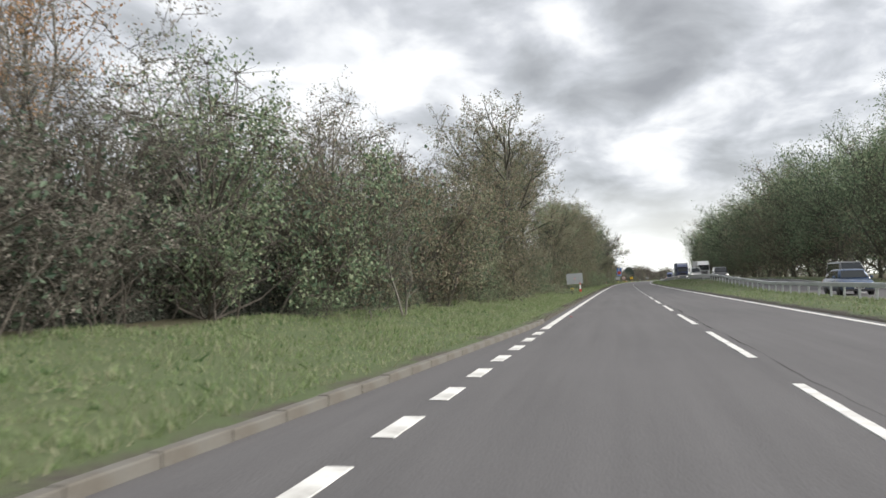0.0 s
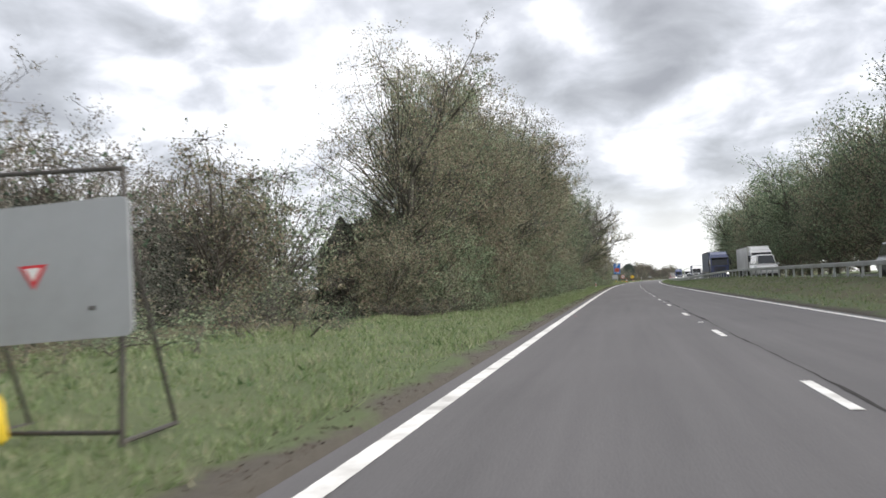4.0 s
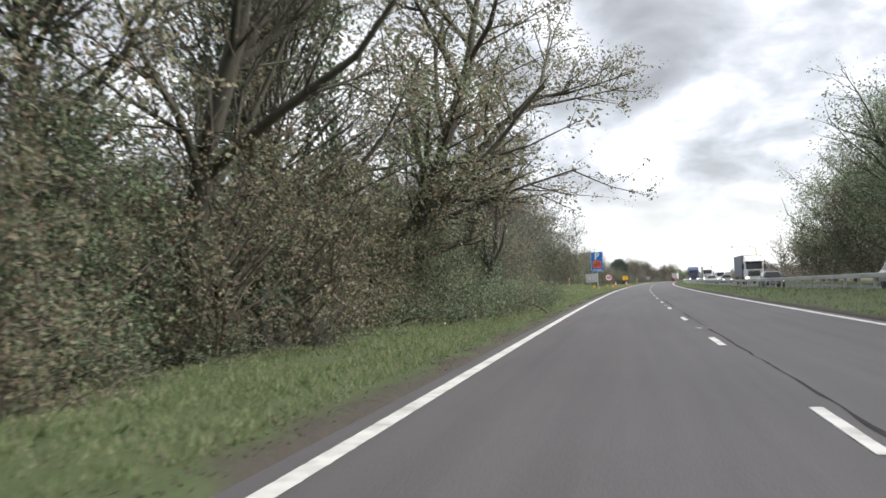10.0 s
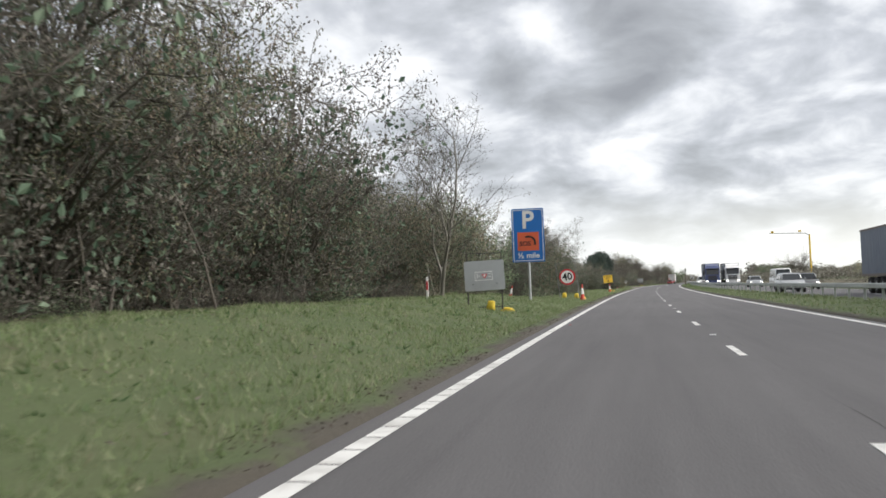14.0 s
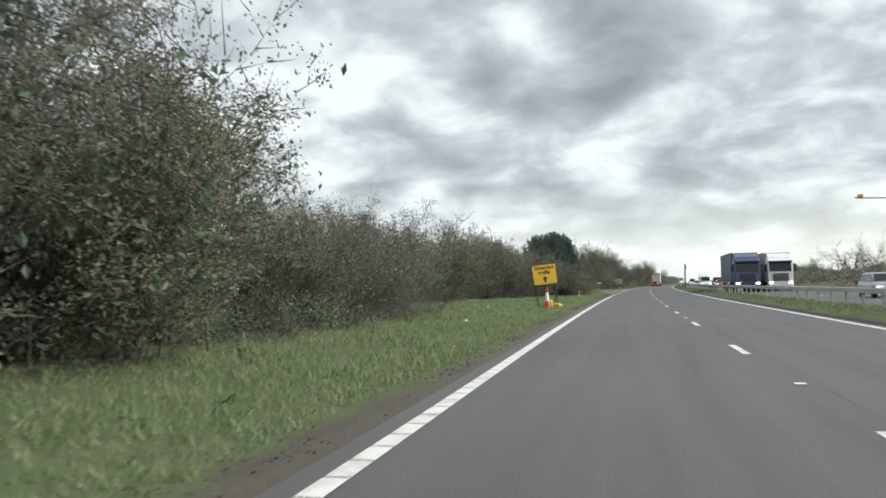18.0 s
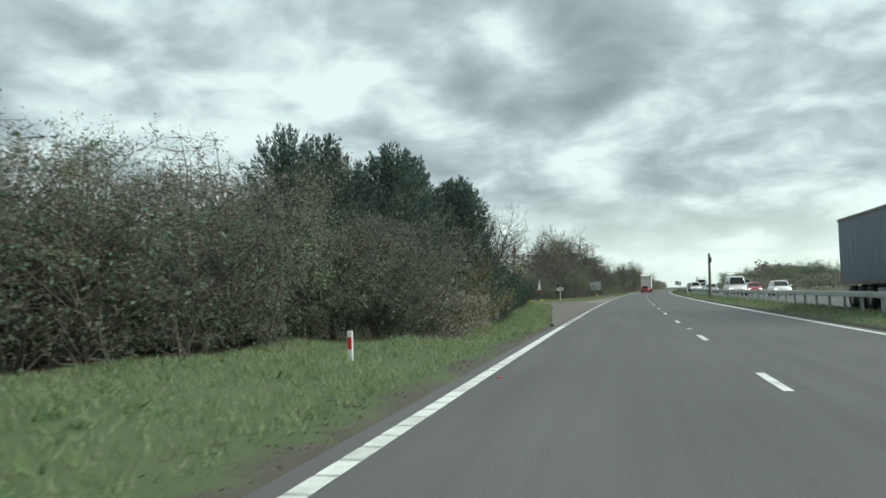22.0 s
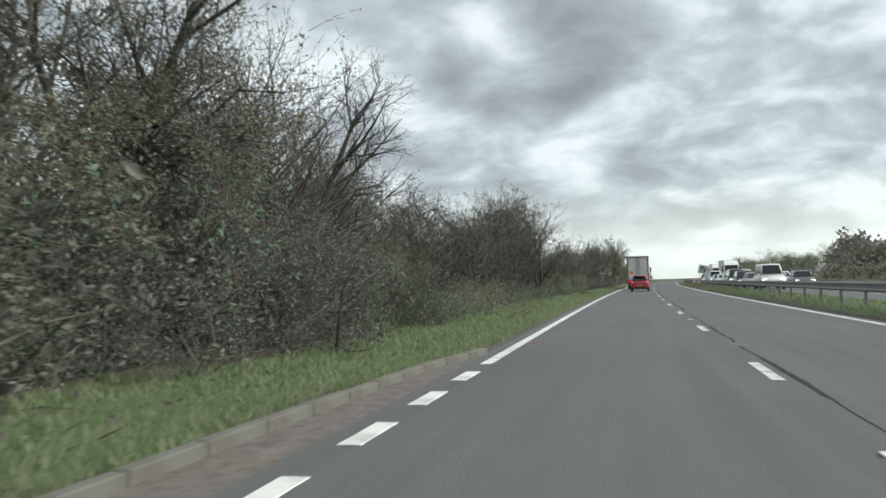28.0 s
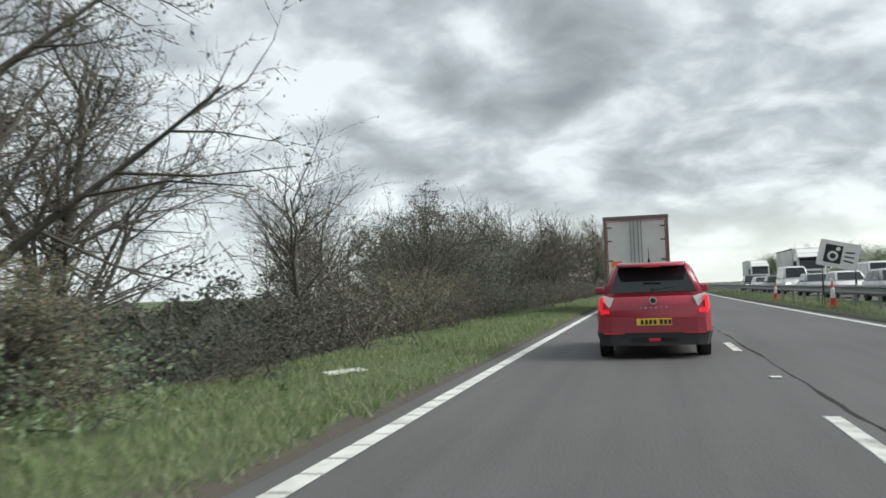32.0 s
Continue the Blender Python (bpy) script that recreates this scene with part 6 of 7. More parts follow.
for kind, s, lane in (("blue", 50, 0), ("dark_van", 64, 1), ("black", 112, 0), ("van", 152, 0), ("lorry_white", 176, 1), ("silver", 222, 0), ("lorry_blue", 190, 0), ("grey", 262, 0),
                      ("lorry_mixed", 298, 1), ("silver", 322, 0), ("grey", 334, 1), ("van", 346, 1), ("silver", 370, 1), ("lorry_blue", 402, 0), ("lorry_grey", 405, 1), 
                      ("white", 462, 1), ("van", 468, 0), ("maroon", 482, 1), ("dark_van", 492, 1), ("silver", 502, 0), ("white", 512, 1), ("van", 556, 0), ("silver", 566, 0), ("grey", 562, 1),
                      ("white", 573, 1), ("black", 574.5, 0), ("dark_van", 583, 0), ("silver", 591, 0), ("grey", 583, 1), ("lorry_white", 630, 1), ("white", 600, 0), ("silver", 609, 0), ("van", 618, 0),
                      ("grey", 628, 0), ("white", 638, 0), ("van", 608, 1), ("black", 648, 0), ("silver", 652, 1), ("lorry_white", 672, 1)):
    oncoming(kind, s, lane)


# ---- signs on frames, cones, sandbags ----
def a_frame(e, w, top, spread=0.55, mat="frame_dark"):
    """Two uprights, back stays and cross bars; the face looks along -y."""
    for x in (-w / 2, w / 2):
        bm = bmesh.new()
        rod(bm, (x, 0.02, 0.0), (x, 0.10, top), 0.022, 0.022, 7)
        rod(bm, (x, 0.02, 0.03), (x, spread + 0.3, 0.03), 0.02, 0.02, 7)
        part("leg", bm, MAT[mat], e)
        bm = bmesh.new()
        rod(bm, (x, spread + 0.28, 0.03), (x, 0.10, top * 0.82), 0.018, 0.018, 7)
        part("stay", bm, MAT[mat], e)
    for z in (0.10, top * 0.45, top):
        bm = bmesh.new()
        y = 0.02 + 0.08 * z / top
        rod(bm, (-w / 2, y, z), (w / 2, y, z), 0.018, 0.018, 7)
        part("cross_bar", bm, MAT[mat], e)


def board(e, w, h, zc, mat, lean=0.0, tilt=0.0, name="board", label="", y=0.0):
    bm = bmesh.new()
    pts = []
    r = 0.06
    for cx, cz, a0 in ((w / 2 - r, h / 2 - r, 0), (-w / 2 + r, h / 2 - r, 90), (-w / 2 + r, -h / 2 + r, 180), (w / 2 - r, -h / 2 + r, 270)):
        for a in (0, 30, 60, 90):
            b = radians(a0 + a)
            pts.append((cx + r * math.cos(b), cz + r * math.sin(b)))
    loft(bm, [[(x, -0.012, z) for x, z in pts], [(x, 0.012, z) for x, z in pts]])
    ob = part(name, bm, MAT[mat], e, label)
    ob.matrix_basis = Matrix.Translation((0, y, zc)) @ Matrix.Rotation(radians(tilt), 4, "Y") @ Matrix.Rotation(radians(lean), 4, "X")
    return ob


FACE = Matrix.Rotation(radians(90), 4, "X")


def flat_on(parent, pts, mat, name, y=-0.014, t=0.004):
    bm = bmesh.new()
    loft(bm, [[(x, y - t, z) for x, z in pts], [(x, y, z) for x, z in pts]])
    return part(name, bm, MAT[mat], parent)


def sandbag(s, u, turn=0.0, k=1.0):
    bm = bmesh.new()
    bmesh.ops.create_icosphere(bm, subdivisions=3, radius=1.0)
    for v in bm.verts:
        n = noise.noise(v.co * 2.3 + Vector((s, 0, 0))) * 0.18
        v.co = Vector((v.co.x * 0.26, v.co.y * 0.17, v.co.z * 0.12)) * (1 + n)
        v.co.z = max(v.co.z, -0.07) + 0.07 - 0.5 * v.co.x ** 2
    e = thing("sandbag", "yellow plastic sandbag weighting a sign frame", "sandbag", "sandbags")
    part("bag", bm, MAT["sandbag"], e, "", True)
    e.matrix_basis = stand(s, u, None, turn, k)
    return e


def hung_bag(s, u, z=0.02):
    """A filled bag slumped upright against the frame's foot bar."""
    e = thing("sandbag", "yellow plastic sandbag slumped over a frame bar", "sandbag", "sandbags")
    bm = bmesh.new()
    rings = []
    for f, w, d in ((0.0, 0.13, 0.10), (0.12, 0.17, 0.14), (0.5, 0.15, 0.12), (0.85, 0.14, 0.09), (1.0, 0.11, 0.05)):
        ring = []
        for i in range(14):
            a = i * 2 * math.pi / 14
            n = 1 + 0.16 * noise.noise(Vector((s + 2 * math.cos(a), 2 * math.sin(a), 4 * f)))
            ring.append((w * n * math.copysign(abs(math.cos(a)) ** 0.6, math.cos(a)) + 0.03 * f, d * n * math.sin(a), 0.36 * f * n))
        rings.append(ring)
    loft(bm, rings)
    part("bag", bm, MAT["sandbag"], e, "", True)
    e.matrix_basis = stand(s, u, None, pick.uniform(-20, 20)) @ Matrix.Translation((0, -0.1, z))
    return e


def cone(s, u, h=1.0, turn=0.0, lean=0.0):
    e = thing("traffic_cone", "red and white traffic cone standing on the verge", "traffic cone", "traffic cones")
    bm = bmesh.new()
    box(bm, -0.17, 0.17, -0.17, 0.17, 0.0, 0.04, 0.012)
    part("base", bm, MAT["cone_red"], e)
    def rr(f):
        return 0.135 * (1 - f) + 0.03 * f
    for nm, a, b, mt, gr in (("lower_cone", 0.05, 0.36, "cone_red", 0.0), ("sleeve", 0.36, 0.76, "cone_white", 0.004), ("tip", 0.76, 1.0, "cone_red", 0.0)):
        bm = bmesh.new()
        rod(bm, (0, 0, a), (0, 0, b), rr(a) + gr, rr(b) + gr, 18)
        part(nm, bm, MAT[mt], e, "", False)
    e.matrix_basis = stand(s, u, None, turn, h) @ Matrix.Rotation(radians(lean), 4, "Y")
    return e


def blank_sign(s, u, w, h, bottom, turn, tilt, marks=False):
    """The turned-away or covered diversion boards: grey with a small red triangle."""
    e = thing("diversion_sign", "grey covered sign board with a small red triangle", "road sign", "temporary signs")
    a_frame(e, w * 0.86, bottom + h * 1.25)
    b = board(e, w, h, bottom + h / 2, "sign_grey", -3, tilt, "board", "plain grey board")
    tri = [(-0.11, 0.06), (0.11, 0.06), (0.0, -0.12)]
    flat_on(b, tri, "sign_red", "triangle_mark")
    flat_on(b, [(x * 0.55, z * 0.55 + 0.005) for x, z in tri], "sign_white", "triangle_center", -0.019)
    if marks:
        for x0, x1, z0, z1 in ((-0.36, 0.30, 0.13, 0.15), (-0.36, -0.345, -0.16, 0.13), (-0.36, 0.30, -0.18, -0.16), (0.285, 0.30, -0.16, 0.13), (-0.28, -0.15, -0.02, 0.0), (0.14, 0.24, -0.06, -0.04), (-0.28, -0.26, -0.1, 0.08), (0.14, 0.24, 0.06, 0.08)):
            flat_on(b, [(x0, z0), (x1, z0), (x1, z1), (x0, z1)], "sign_white", "mark_bar")
    for x in (-w * 0.3, w * 0.3):
        flat_on(b, [(x - 0.02, -h * 0.3), (x + 0.02, -h * 0.3), (x + 0.02, -h * 0.3 + 0.03), (x - 0.02, -h * 0.3 + 0.03)], "frame_dark", "bolt")
    e.matrix_basis = stand(s, u, None, turn)
    return e


blank_sign(77.0, -2.35, 1.5, 1.0, 0.75, 4, -3)
cone(75.0, -1.75, 0.95)
hung_bag(76.9, -2.6)
blank_sign(285.0, -3.35, 1.5, 1.12, 0.72, 10, -2, True)
hung_bag(284.9, -3.1)
sandbag(285.4, -2.6, 10)
blank_sign(486.6, -3.0, 1.45, 1.12, 0.95, 8, -5)
hung_bag(486.5, -2.85)
sandbag(486.9, -2.55, 20)

# blue parking sign
e = thing("parking_sign", "blue lay-by parking sign with orange telephone panel on post", "road sign")
bm = bmesh.new()
rod(bm, (0, 0.05, -0.3), (0, 0.05, 4.2), 0.06, 0.06, 12)
part("post", bm, MAT["galvanised"], e)
b = board(e, 1.5, 2.5, 3.05, "sign_blue", 0, 0, "board", "blue panel with white border")
for x0, x1, z0, z1 in ((-0.70, 0.70, 1.17, 1.20), (-0.70, 0.70, -1.20, -1.17), (-0.70, -0.67, -1.17, 1.17), (0.67, 0.70, -1.17, 1.17)):
    flat_on(b, [(x0, z0), (x1, z0), (x1, z1), (x0, z1)], "sign_white", "border")
words("P", 1.15, MAT["sign_white"], b, Matrix.Translation((0, -0.016, 0.68)) @ FACE)
flat_on(b, [(-0.5, -0.72), (0.5, -0.72), (0.5, 0.14), (-0.5, 0.14)], "sign_orange", "telephone_panel")
words("SOS", 0.30, MAT["ink"], b, Matrix.Translation((-0.14, -0.024, -0.40)) @ FACE)
hand = [(0.34 * math.cos(a) + 0.02, 0.34 * math.sin(a) - 0.36) for a in [radians(d) for d in range(-20, 121, 14)]]
hand += [(0.25 * math.cos(a) + 0.02, 0.25 * math.sin(a) - 0.36) for a in [radians(d) for d in range(120, -21, -14)]]
flat_on(b, hand, "ink", "telephone_mark", -0.02)
words("½ mile", 0.36, MAT["sign_white"], b, Matrix.Translation((0, -0.016, -0.96)) @ FACE)
e.matrix_basis = stand(299.0, -3.5, None, 3, 1.17)

# forty sign
e = thing("speed_limit_sign", "round 40 speed limit sign on a tall steel frame", "road sign", "temporary signs")
a_frame(e, 1.35, 2.75, 0.7, "dull_steel")
bm = bmesh.new()
rod(bm, (0, -0.012, 0), (0, 0.012, 0), 0.56, 0.56, 40)
b = part("disc", bm, MAT["sign_red"], e, "red ring")
b.location = (0, -0.01, 1.74)
bm = bmesh.new()
rod(bm, (0, -0.017, 0), (0, -0.010, 0), 0.445, 0.445, 40)
part("disc_center", bm, MAT["sign_white"], b)
words("40", 0.70, MAT["ink"], b, Matrix.Translation((0, -0.018, 0.0)) @ FACE)
e.matrix_basis = stand(312.4, -2.48, -0.02, 8) @ Matrix.Rotation(radians(-6), 4, "Y")
cone(310.9, -1.55, 1.1)
cone(315.0, -7.2, 0.95, 10, 12)
hung_bag(312.6, -2.95)
hung_bag(312.8, -2.1)
sandbag(313.3, -1.75, 15, 1.1)

# diverted traffic sign
e = thing("diverted_traffic_sign", "yellow diverted traffic board with arrow on a leaning frame", "road sign", "temporary signs")
a_frame(e, 0.92, 2.35, 0.65)
b = board(e, 1.1, 0.92, 1.60, "sign_yellow", -3, 0, "board", "yellow board with black lettering")
words("Diverted", 0.25, MAT["ink"], b, Matrix.Translation((0, -0.016, 0.32)) @ FACE)
words("traffic", 0.25, MAT["ink"], b, Matrix.Translation((0, -0.016, 0.09)) @ FACE)
flat_on(b, [(-0.045, -0.38), (0.045, -0.38), (0.045, -0.24), (0.13, -0.24), (0.0, -0.09), (-0.13, -0.24), (-0.045, -0.24)], "ink", "arrow")
e.matrix_basis = stand(356.4, -1.85, None, 12) @ Matrix.Rotation(radians(-6), 4, "Y")
cone(354.7, -1.75, 1.0)
hung_bag(356.3, -1.8)
sandbag(357.3, -1.55, 20, 1.1)

# camera sign in the central reserve
e = thing("camera_warning_sign", "white speed camera warning board tilted on a frame", "road sign", "temporary signs")
a_frame(e, 1.2, 1.6, 0.6)
b = board(e, 1.5, 1.05, 1.95, "sign_white", 0, 14, "board", "white board with camera symbol")
flat_on(b, [(-0.52, -0.36), (0.12, -0.36), (0.12, 0.36), (-0.52, 0.36)], "ink", "camera_mark")
for cx, cz, r, mt in ((-0.20, -0.08, 0.20, "sign_white"), (-0.20, -0.08, 0.11, "ink"), (-0.05, 0.23, 0.085, "sign_white")):
    flat_on(b, [(cx + r * math.cos(i * math.pi / 9), cz + r * math.sin(i * math.pi / 9)) for i in range(18)], mt, "lens_mark", -0.019 if mt == "sign_white" else -0.024)
for i in range(3):
    flat_on(b, [(0.22, -0.22 + 0.16 * i), (0.58, -0.26 + 0.20 * i), (0.58, -0.20 + 0.20 * i), (0.22, -0.16 + 0.16 * i)], "ink", "beam_mark")
e.matrix_basis = stand(586.0, 9.75, None, -6)
cone(583.5, 8.95, 0.95)
cone(598.0, 9.0, 0.95)


# ---- posts, poles and masts ----
def marker(s, u, h=1.0, col="sign_red"):
    e = thing("marker_post", "white verge marker post with red reflector", "marker post", "marker posts")
    bm = bmesh.new()
    box(bm, -0.05, 0.05, -0.02, 0.02, -0.1, h, 0.012)
    part("post", bm, MAT["sign_white"], e)
    bm = bmesh.new()
    box(bm, -0.038, 0.038, -0.026, -0.02, h * 0.38, h * 0.80, 0.003)
    part("reflector", bm, MAT[col], e, "red reflector")
    e.matrix_basis = stand(s, u, None, pick.uniform(-5, 5))


for s, u, h in ((186.0, -2.3, 0.72), (288.5, -6.5, 0.9), (389.0, -2.6, 0.5)):
    marker(s, u, h)
e = thing("banded_pole", "tall white pole with red bands in the wood", "pole")
bm = bmesh.new()
rod(bm, (0, 0, -0.2), (0, 0, 3.1), 0.065, 0.065, 12)
part("pole", bm, MAT["sign_white"], e)
for z0, z1 in ((0.02, 0.36), (1.95, 2.2), (2.65, 3.1)):
    bm = bmesh.new()
    rod(bm, (0, 0, z0), (0, 0, z1), 0.068, 0.068, 12)
    part("band", bm, MAT["sign_red"], e, "red band")
e.matrix_basis = stand(212.6, -7.4)

e = thing("camera_mast", "yellow average speed camera mast with long arm", "mast")
bm = bmesh.new()
rod(bm, (0, 0, 0), (0, 0, 1.0), 0.16, 0.16, 12)
rod(bm, (0, 0, 1.0), (0, 0, 5.6), 0.10, 0.09, 12)
part("mast", bm, MAT["mast_yellow"], e)
bm = bmesh.new()
rod(bm, (0, 0, 5.5), (-0.4, 0, 5.75), 0.06, 0.055, 8)
rod(bm, (-0.4, 0, 5.75), (-4.2, 0, 5.9), 0.055, 0.045, 8)
part("arm", bm, MAT["galvanised"], e)
for x in (-3.9, -1.0):
    bm = bmesh.new()
    box(bm, x - 0.12, x + 0.12, -0.35, 0.2, 5.9, 6.1, 0.02)
    part("camera_box", bm, MAT["mast_yellow"], e)
e.matrix_basis = stand(398.0, 28.0, 0.0, 0, 1.45)


def timber_pole(s, u, h, label, steps=False):
    e = thing("telegraph_pole", label, "pole")
    bm = bmesh.new()
    rod(bm, (0, 0, -0.6), (0.05, 0, h), 0.14, 0.10, 12)
    part("pole", bm, MAT["pole_wood"], e)
    bm = bmesh.new()
    rod(bm, (0.16, -0.10, h - 0.8), (0.16, -0.10, h - 0.35), 0.09, 0.09, 10)
    part("junction_can", bm, MAT["plastic"], e)
    if steps:
        for i in range(7):
            bm = bmesh.new()
            sd = -1 if i % 2 else 1
            rod(bm, (0, 0, 1.9 + 0.42 * i), (sd * 0.26, 0, 1.9 + 0.42 * i), 0.012, 0.012, 5)
            part("step_iron", bm, MAT["rust"], e)
    e.matrix_basis = stand(s, u, None, 0)
    return e


timber_pole(452.0, -8.6, 5.5, "weathered timber telegraph pole with step irons", True)
timber_pole(452.2, 9.05, 4.0, "dark timber pole in the central reserve")
cable = bmesh.new()
for i in range(14):
    f0, f1 = i / 14, (i + 1) / 14
    def hang(f):
        x, y, z = spot(452.0 - 16 * f, -8.6 - 14 * f, 0)
        return (float(x), float(y), 4.6 + 0.3 * f - 3.0 * f * (1 - f) * 0.35)
    rod(cable, hang(f0), hang(f1), 0.012, 0.012, 5, False)
e = thing("overhead_cable", "thin black overhead telephone cable", "cable")
bmesh.ops.remove_doubles(cable, verts=cable.verts, dist=0.006)
part("cable", cable, MAT["ink"], e)

e = thing("sale_sign", "small white sale board on a white post", "sign")
bm = bmesh.new()
box(bm, -0.04, 0.04, -0.03, 0.03, -0.2, 1.45, 0.008)
part("post", bm, MAT["sign_white"], e)
b = board(e, 0.66, 0.30, 1.12, "sign_white", 0, 0, "board", "white board", -0.05)
words("SALE", 0.22, MAT["ink"], b, Matrix.Translation((0, -0.016, 0)) @ FACE)
b2 = board(e, 0.60, 0.16, 1.42, "ink", 0, 0, "top_board", "dark board", -0.05)
flat_on(b2, [(-0.07, -0.05), (0.07, -0.05), (0.0, 0.06)], "sign_white", "mark")
e.matrix_basis = stand(459.0, -5.0, None, 5)
e = thing("folded_sign", "folded white and red roadside sign on a thin post", "road sign", "temporary signs")
bm = bmesh.new()
rod(bm, (0, 0, -0.2), (0, 0, 1.1), 0.03, 0.03, 8)
part("post", bm, MAT["frame_dark"], e)
bm = bmesh.new()
box(bm, -0.20, 0.20, -0.03, 0.03, 0.95, 1.12, 0.015)
part("red_band", bm, MAT["sign_red"], e, "red lower band")
bm = bmesh.new()
loft(bm, [[(x * w, y * w, z) for x, y in ((-0.17, -0.03), (0.17, -0.03), (0.17, 0.03), (-0.17, 0.03))] for z, w in ((1.12, 1.0), (1.55, 0.62), (2.1, 0.1))])
part("folded_face", bm, MAT["sign_white"], e)
e.matrix_basis = stand(456.0, -6.9, None, 10) @ Matrix.Rotation(radians(5), 4, "Y")
sandbag(453.0, -7.2, 10, 1.1)
sandbag(456.5, -6.6, 70, 1.2)
sandbag(457.6, -6.3, 20, 1.1)

# ---- board fence ----
fence = thing("board_fence", "weathered close-boarded timber fence", "fence")
plank = bmesh.new()
box(plank, -0.068, 0.068, -0.011, 0.011, 0.0, 1.0, 0.004)
plank_me = part("board", plank, MAT["old_wood"], fence).data
bpy.data.objects.remove(fence.children[0])


def fence_run(s, s_end, shift):
    """Boards, posts and rails from s on, in bays of 1.86 m."""
    while s < s_end:
        tall = 1.74 if s < 407.0 else 1.50
        for d in range(13):
            ss = s + d * 0.141
            ob = child("board", plank_me, fence)
            u = float(np.interp(ss, [392, 414.5], [-4.45, -4.25])) + shift
            ob.matrix_basis = stand(ss, u + (0.012 if d % 2 else 0.0), float(ground_z(ss, u)) - 0.05, 90 + pick.uniform(-1.5, 1.5)) @ Matrix.Diagonal((1, 1, tall + pick.uniform(-0.03, 0.03), 1))
        bm = bmesh.new()
        box(bm, -0.06, 0.06, -0.06, 0.06, -0.4, tall + 0.08, 0.01)
        p = part("fence_post", bm, MAT["old_wood"], fence)
        p.matrix_basis = stand(s - 0.08, -4.5 + shift, None, 0)
        for z in (0.35, tall - 0.25):
            bm = bmesh.new()
            box(bm, -0.03, 0.03, 0.0, 1.85, z, z + 0.08)
            p = part("fence_rail", bm, MAT["old_wood"], fence)
            p.matrix_basis = stand(s, -4.54 + shift, None, 0)
        s += 1.86


fence_run(400.5, 411.8, 0.0)
fence_run(419.9, 420.5, -0.9)


def rail_fence(s0, s1, u0, u1, h=1.1):
    e = thing("rail_fence", "old timber post and rail field fence", "fence")
    n = int((s1 - s0) / 2.4) + 1
    for i in range(n + 1):
        f = i / n
        ss, u = s0 + (s1 - s0) * f, u0 + (u1 - u0) * f
        bm = bmesh.new()
        box(bm, -0.06, 0.06, -0.05, 0.05, -0.3, h, 0.012)
        p = part("post", bm, MAT["old_wood"], e)
        p.matrix_basis = stand(ss, u)
        if i < n:
            a = Vector([float(v) for v in spot(ss, u, ground_z(ss, u))])
            g = (i + 1) / n
            sb, ub = s0 + (s1 - s0) * g, u0 + (u1 - u0) * g
            b = Vector([float(v) for v in spot(sb, ub, ground_z(sb, ub))])
            for z in (0.45, 0.95):
                bm = bmesh.new()
                rod(bm, a + Vector((0, 0, z)), b + Vector((0, 0, z)), 0.045, 0.045, 6)
                part("rail", bm, MAT["old_wood"], e)
    return e


rail_fence(352, 378, -17.5, -15.5)
rail_fence(449.5, 451.5, -14.0, -7.6, 1.15)

# ---- the house behind the cypresses ----
house = thing("house", "long low stone house with brown tiled roofs and brick chimneys", "house")


def gable_block(x0, x1, y0, y1, eave, ridge, along, hip=0.0):
    """Walls and a pitched roof; the ridge runs along x or y, its far end hipped back."""
    def turn(a, b, z):
        return (b, a, z) if along == "y" else (a, b, z)
    if along == "y":
        x0, x1, y0, y1 = y0, y1, x0, x1
    mid, o = (y0 + y1) / 2, 0.35
    drop = o * (ridge - eave) / (mid - y0)
    bm = bmesh.new()
    ends = [turn(x0, y0, 0), turn(x1, y1, 0)]
    box(bm, *sorted((ends[0][0], ends[1][0])), *sorted((ends[0][1], ends[1][1])), -1.0, eave)
    loft(bm, [[turn(x, y0, eave), turn(x, y1, eave), turn(r, mid, ridge - 0.1)] for x, r in ((x0, x0), (x1, x1 - hip))])
    part("wall", bm, MAT["render"], house)
    # tile courses: each one a thin board lapped over the course below
    courses = 14
    for a in (y0 - o, y1 + o):
        for i in range(courses):
            bm = bmesh.new()
            f0, f1 = i / courses, (i + 1.15) / courses
            ring = []
            for x, r in ((x0 - o, x0 - o), (x1 + o, x1 + o - hip)):
                pts = []
                for f, up in ((f0, 0.10), (f0, 0.15), (min(f1, 1.0), 0.12), (min(f1, 1.0), 0.09)):
                    pts.append(turn(x + (r - x) * f, a + (mid - a) * f, eave - drop + (ridge - eave + drop) * f + up))
                ring.append(pts)
            loft(bm, ring)
            part("tile_course", bm, MAT["roof_tile"], house)
    if hip:
        bm = bmesh.new()
        loft(bm, [[turn(x1 + o, y0 - o, eave - drop), turn(x1 + o, y1 + o, eave - drop), turn(x1 + o - hip, mid, ridge)], [turn(x1 + o + 0.04, y0 - o, eave - drop + 0.12), turn(x1 + o + 0.04, y1 + o, eave - drop + 0.12), turn(x1 + o - hip + 0.02, mid, ridge + 0.14)]])
        part("hip_slope", bm, MAT["roof_tile"], house)
    bm = bmesh.new()
    rod(bm, turn(x0 - o, mid, ridge + 0.10), turn(x1 + o - hip, mid, ridge + 0.10), 0.11, 0.11, 8)
    part("ridge_tiles", bm, MAT["roof_tile"], house)


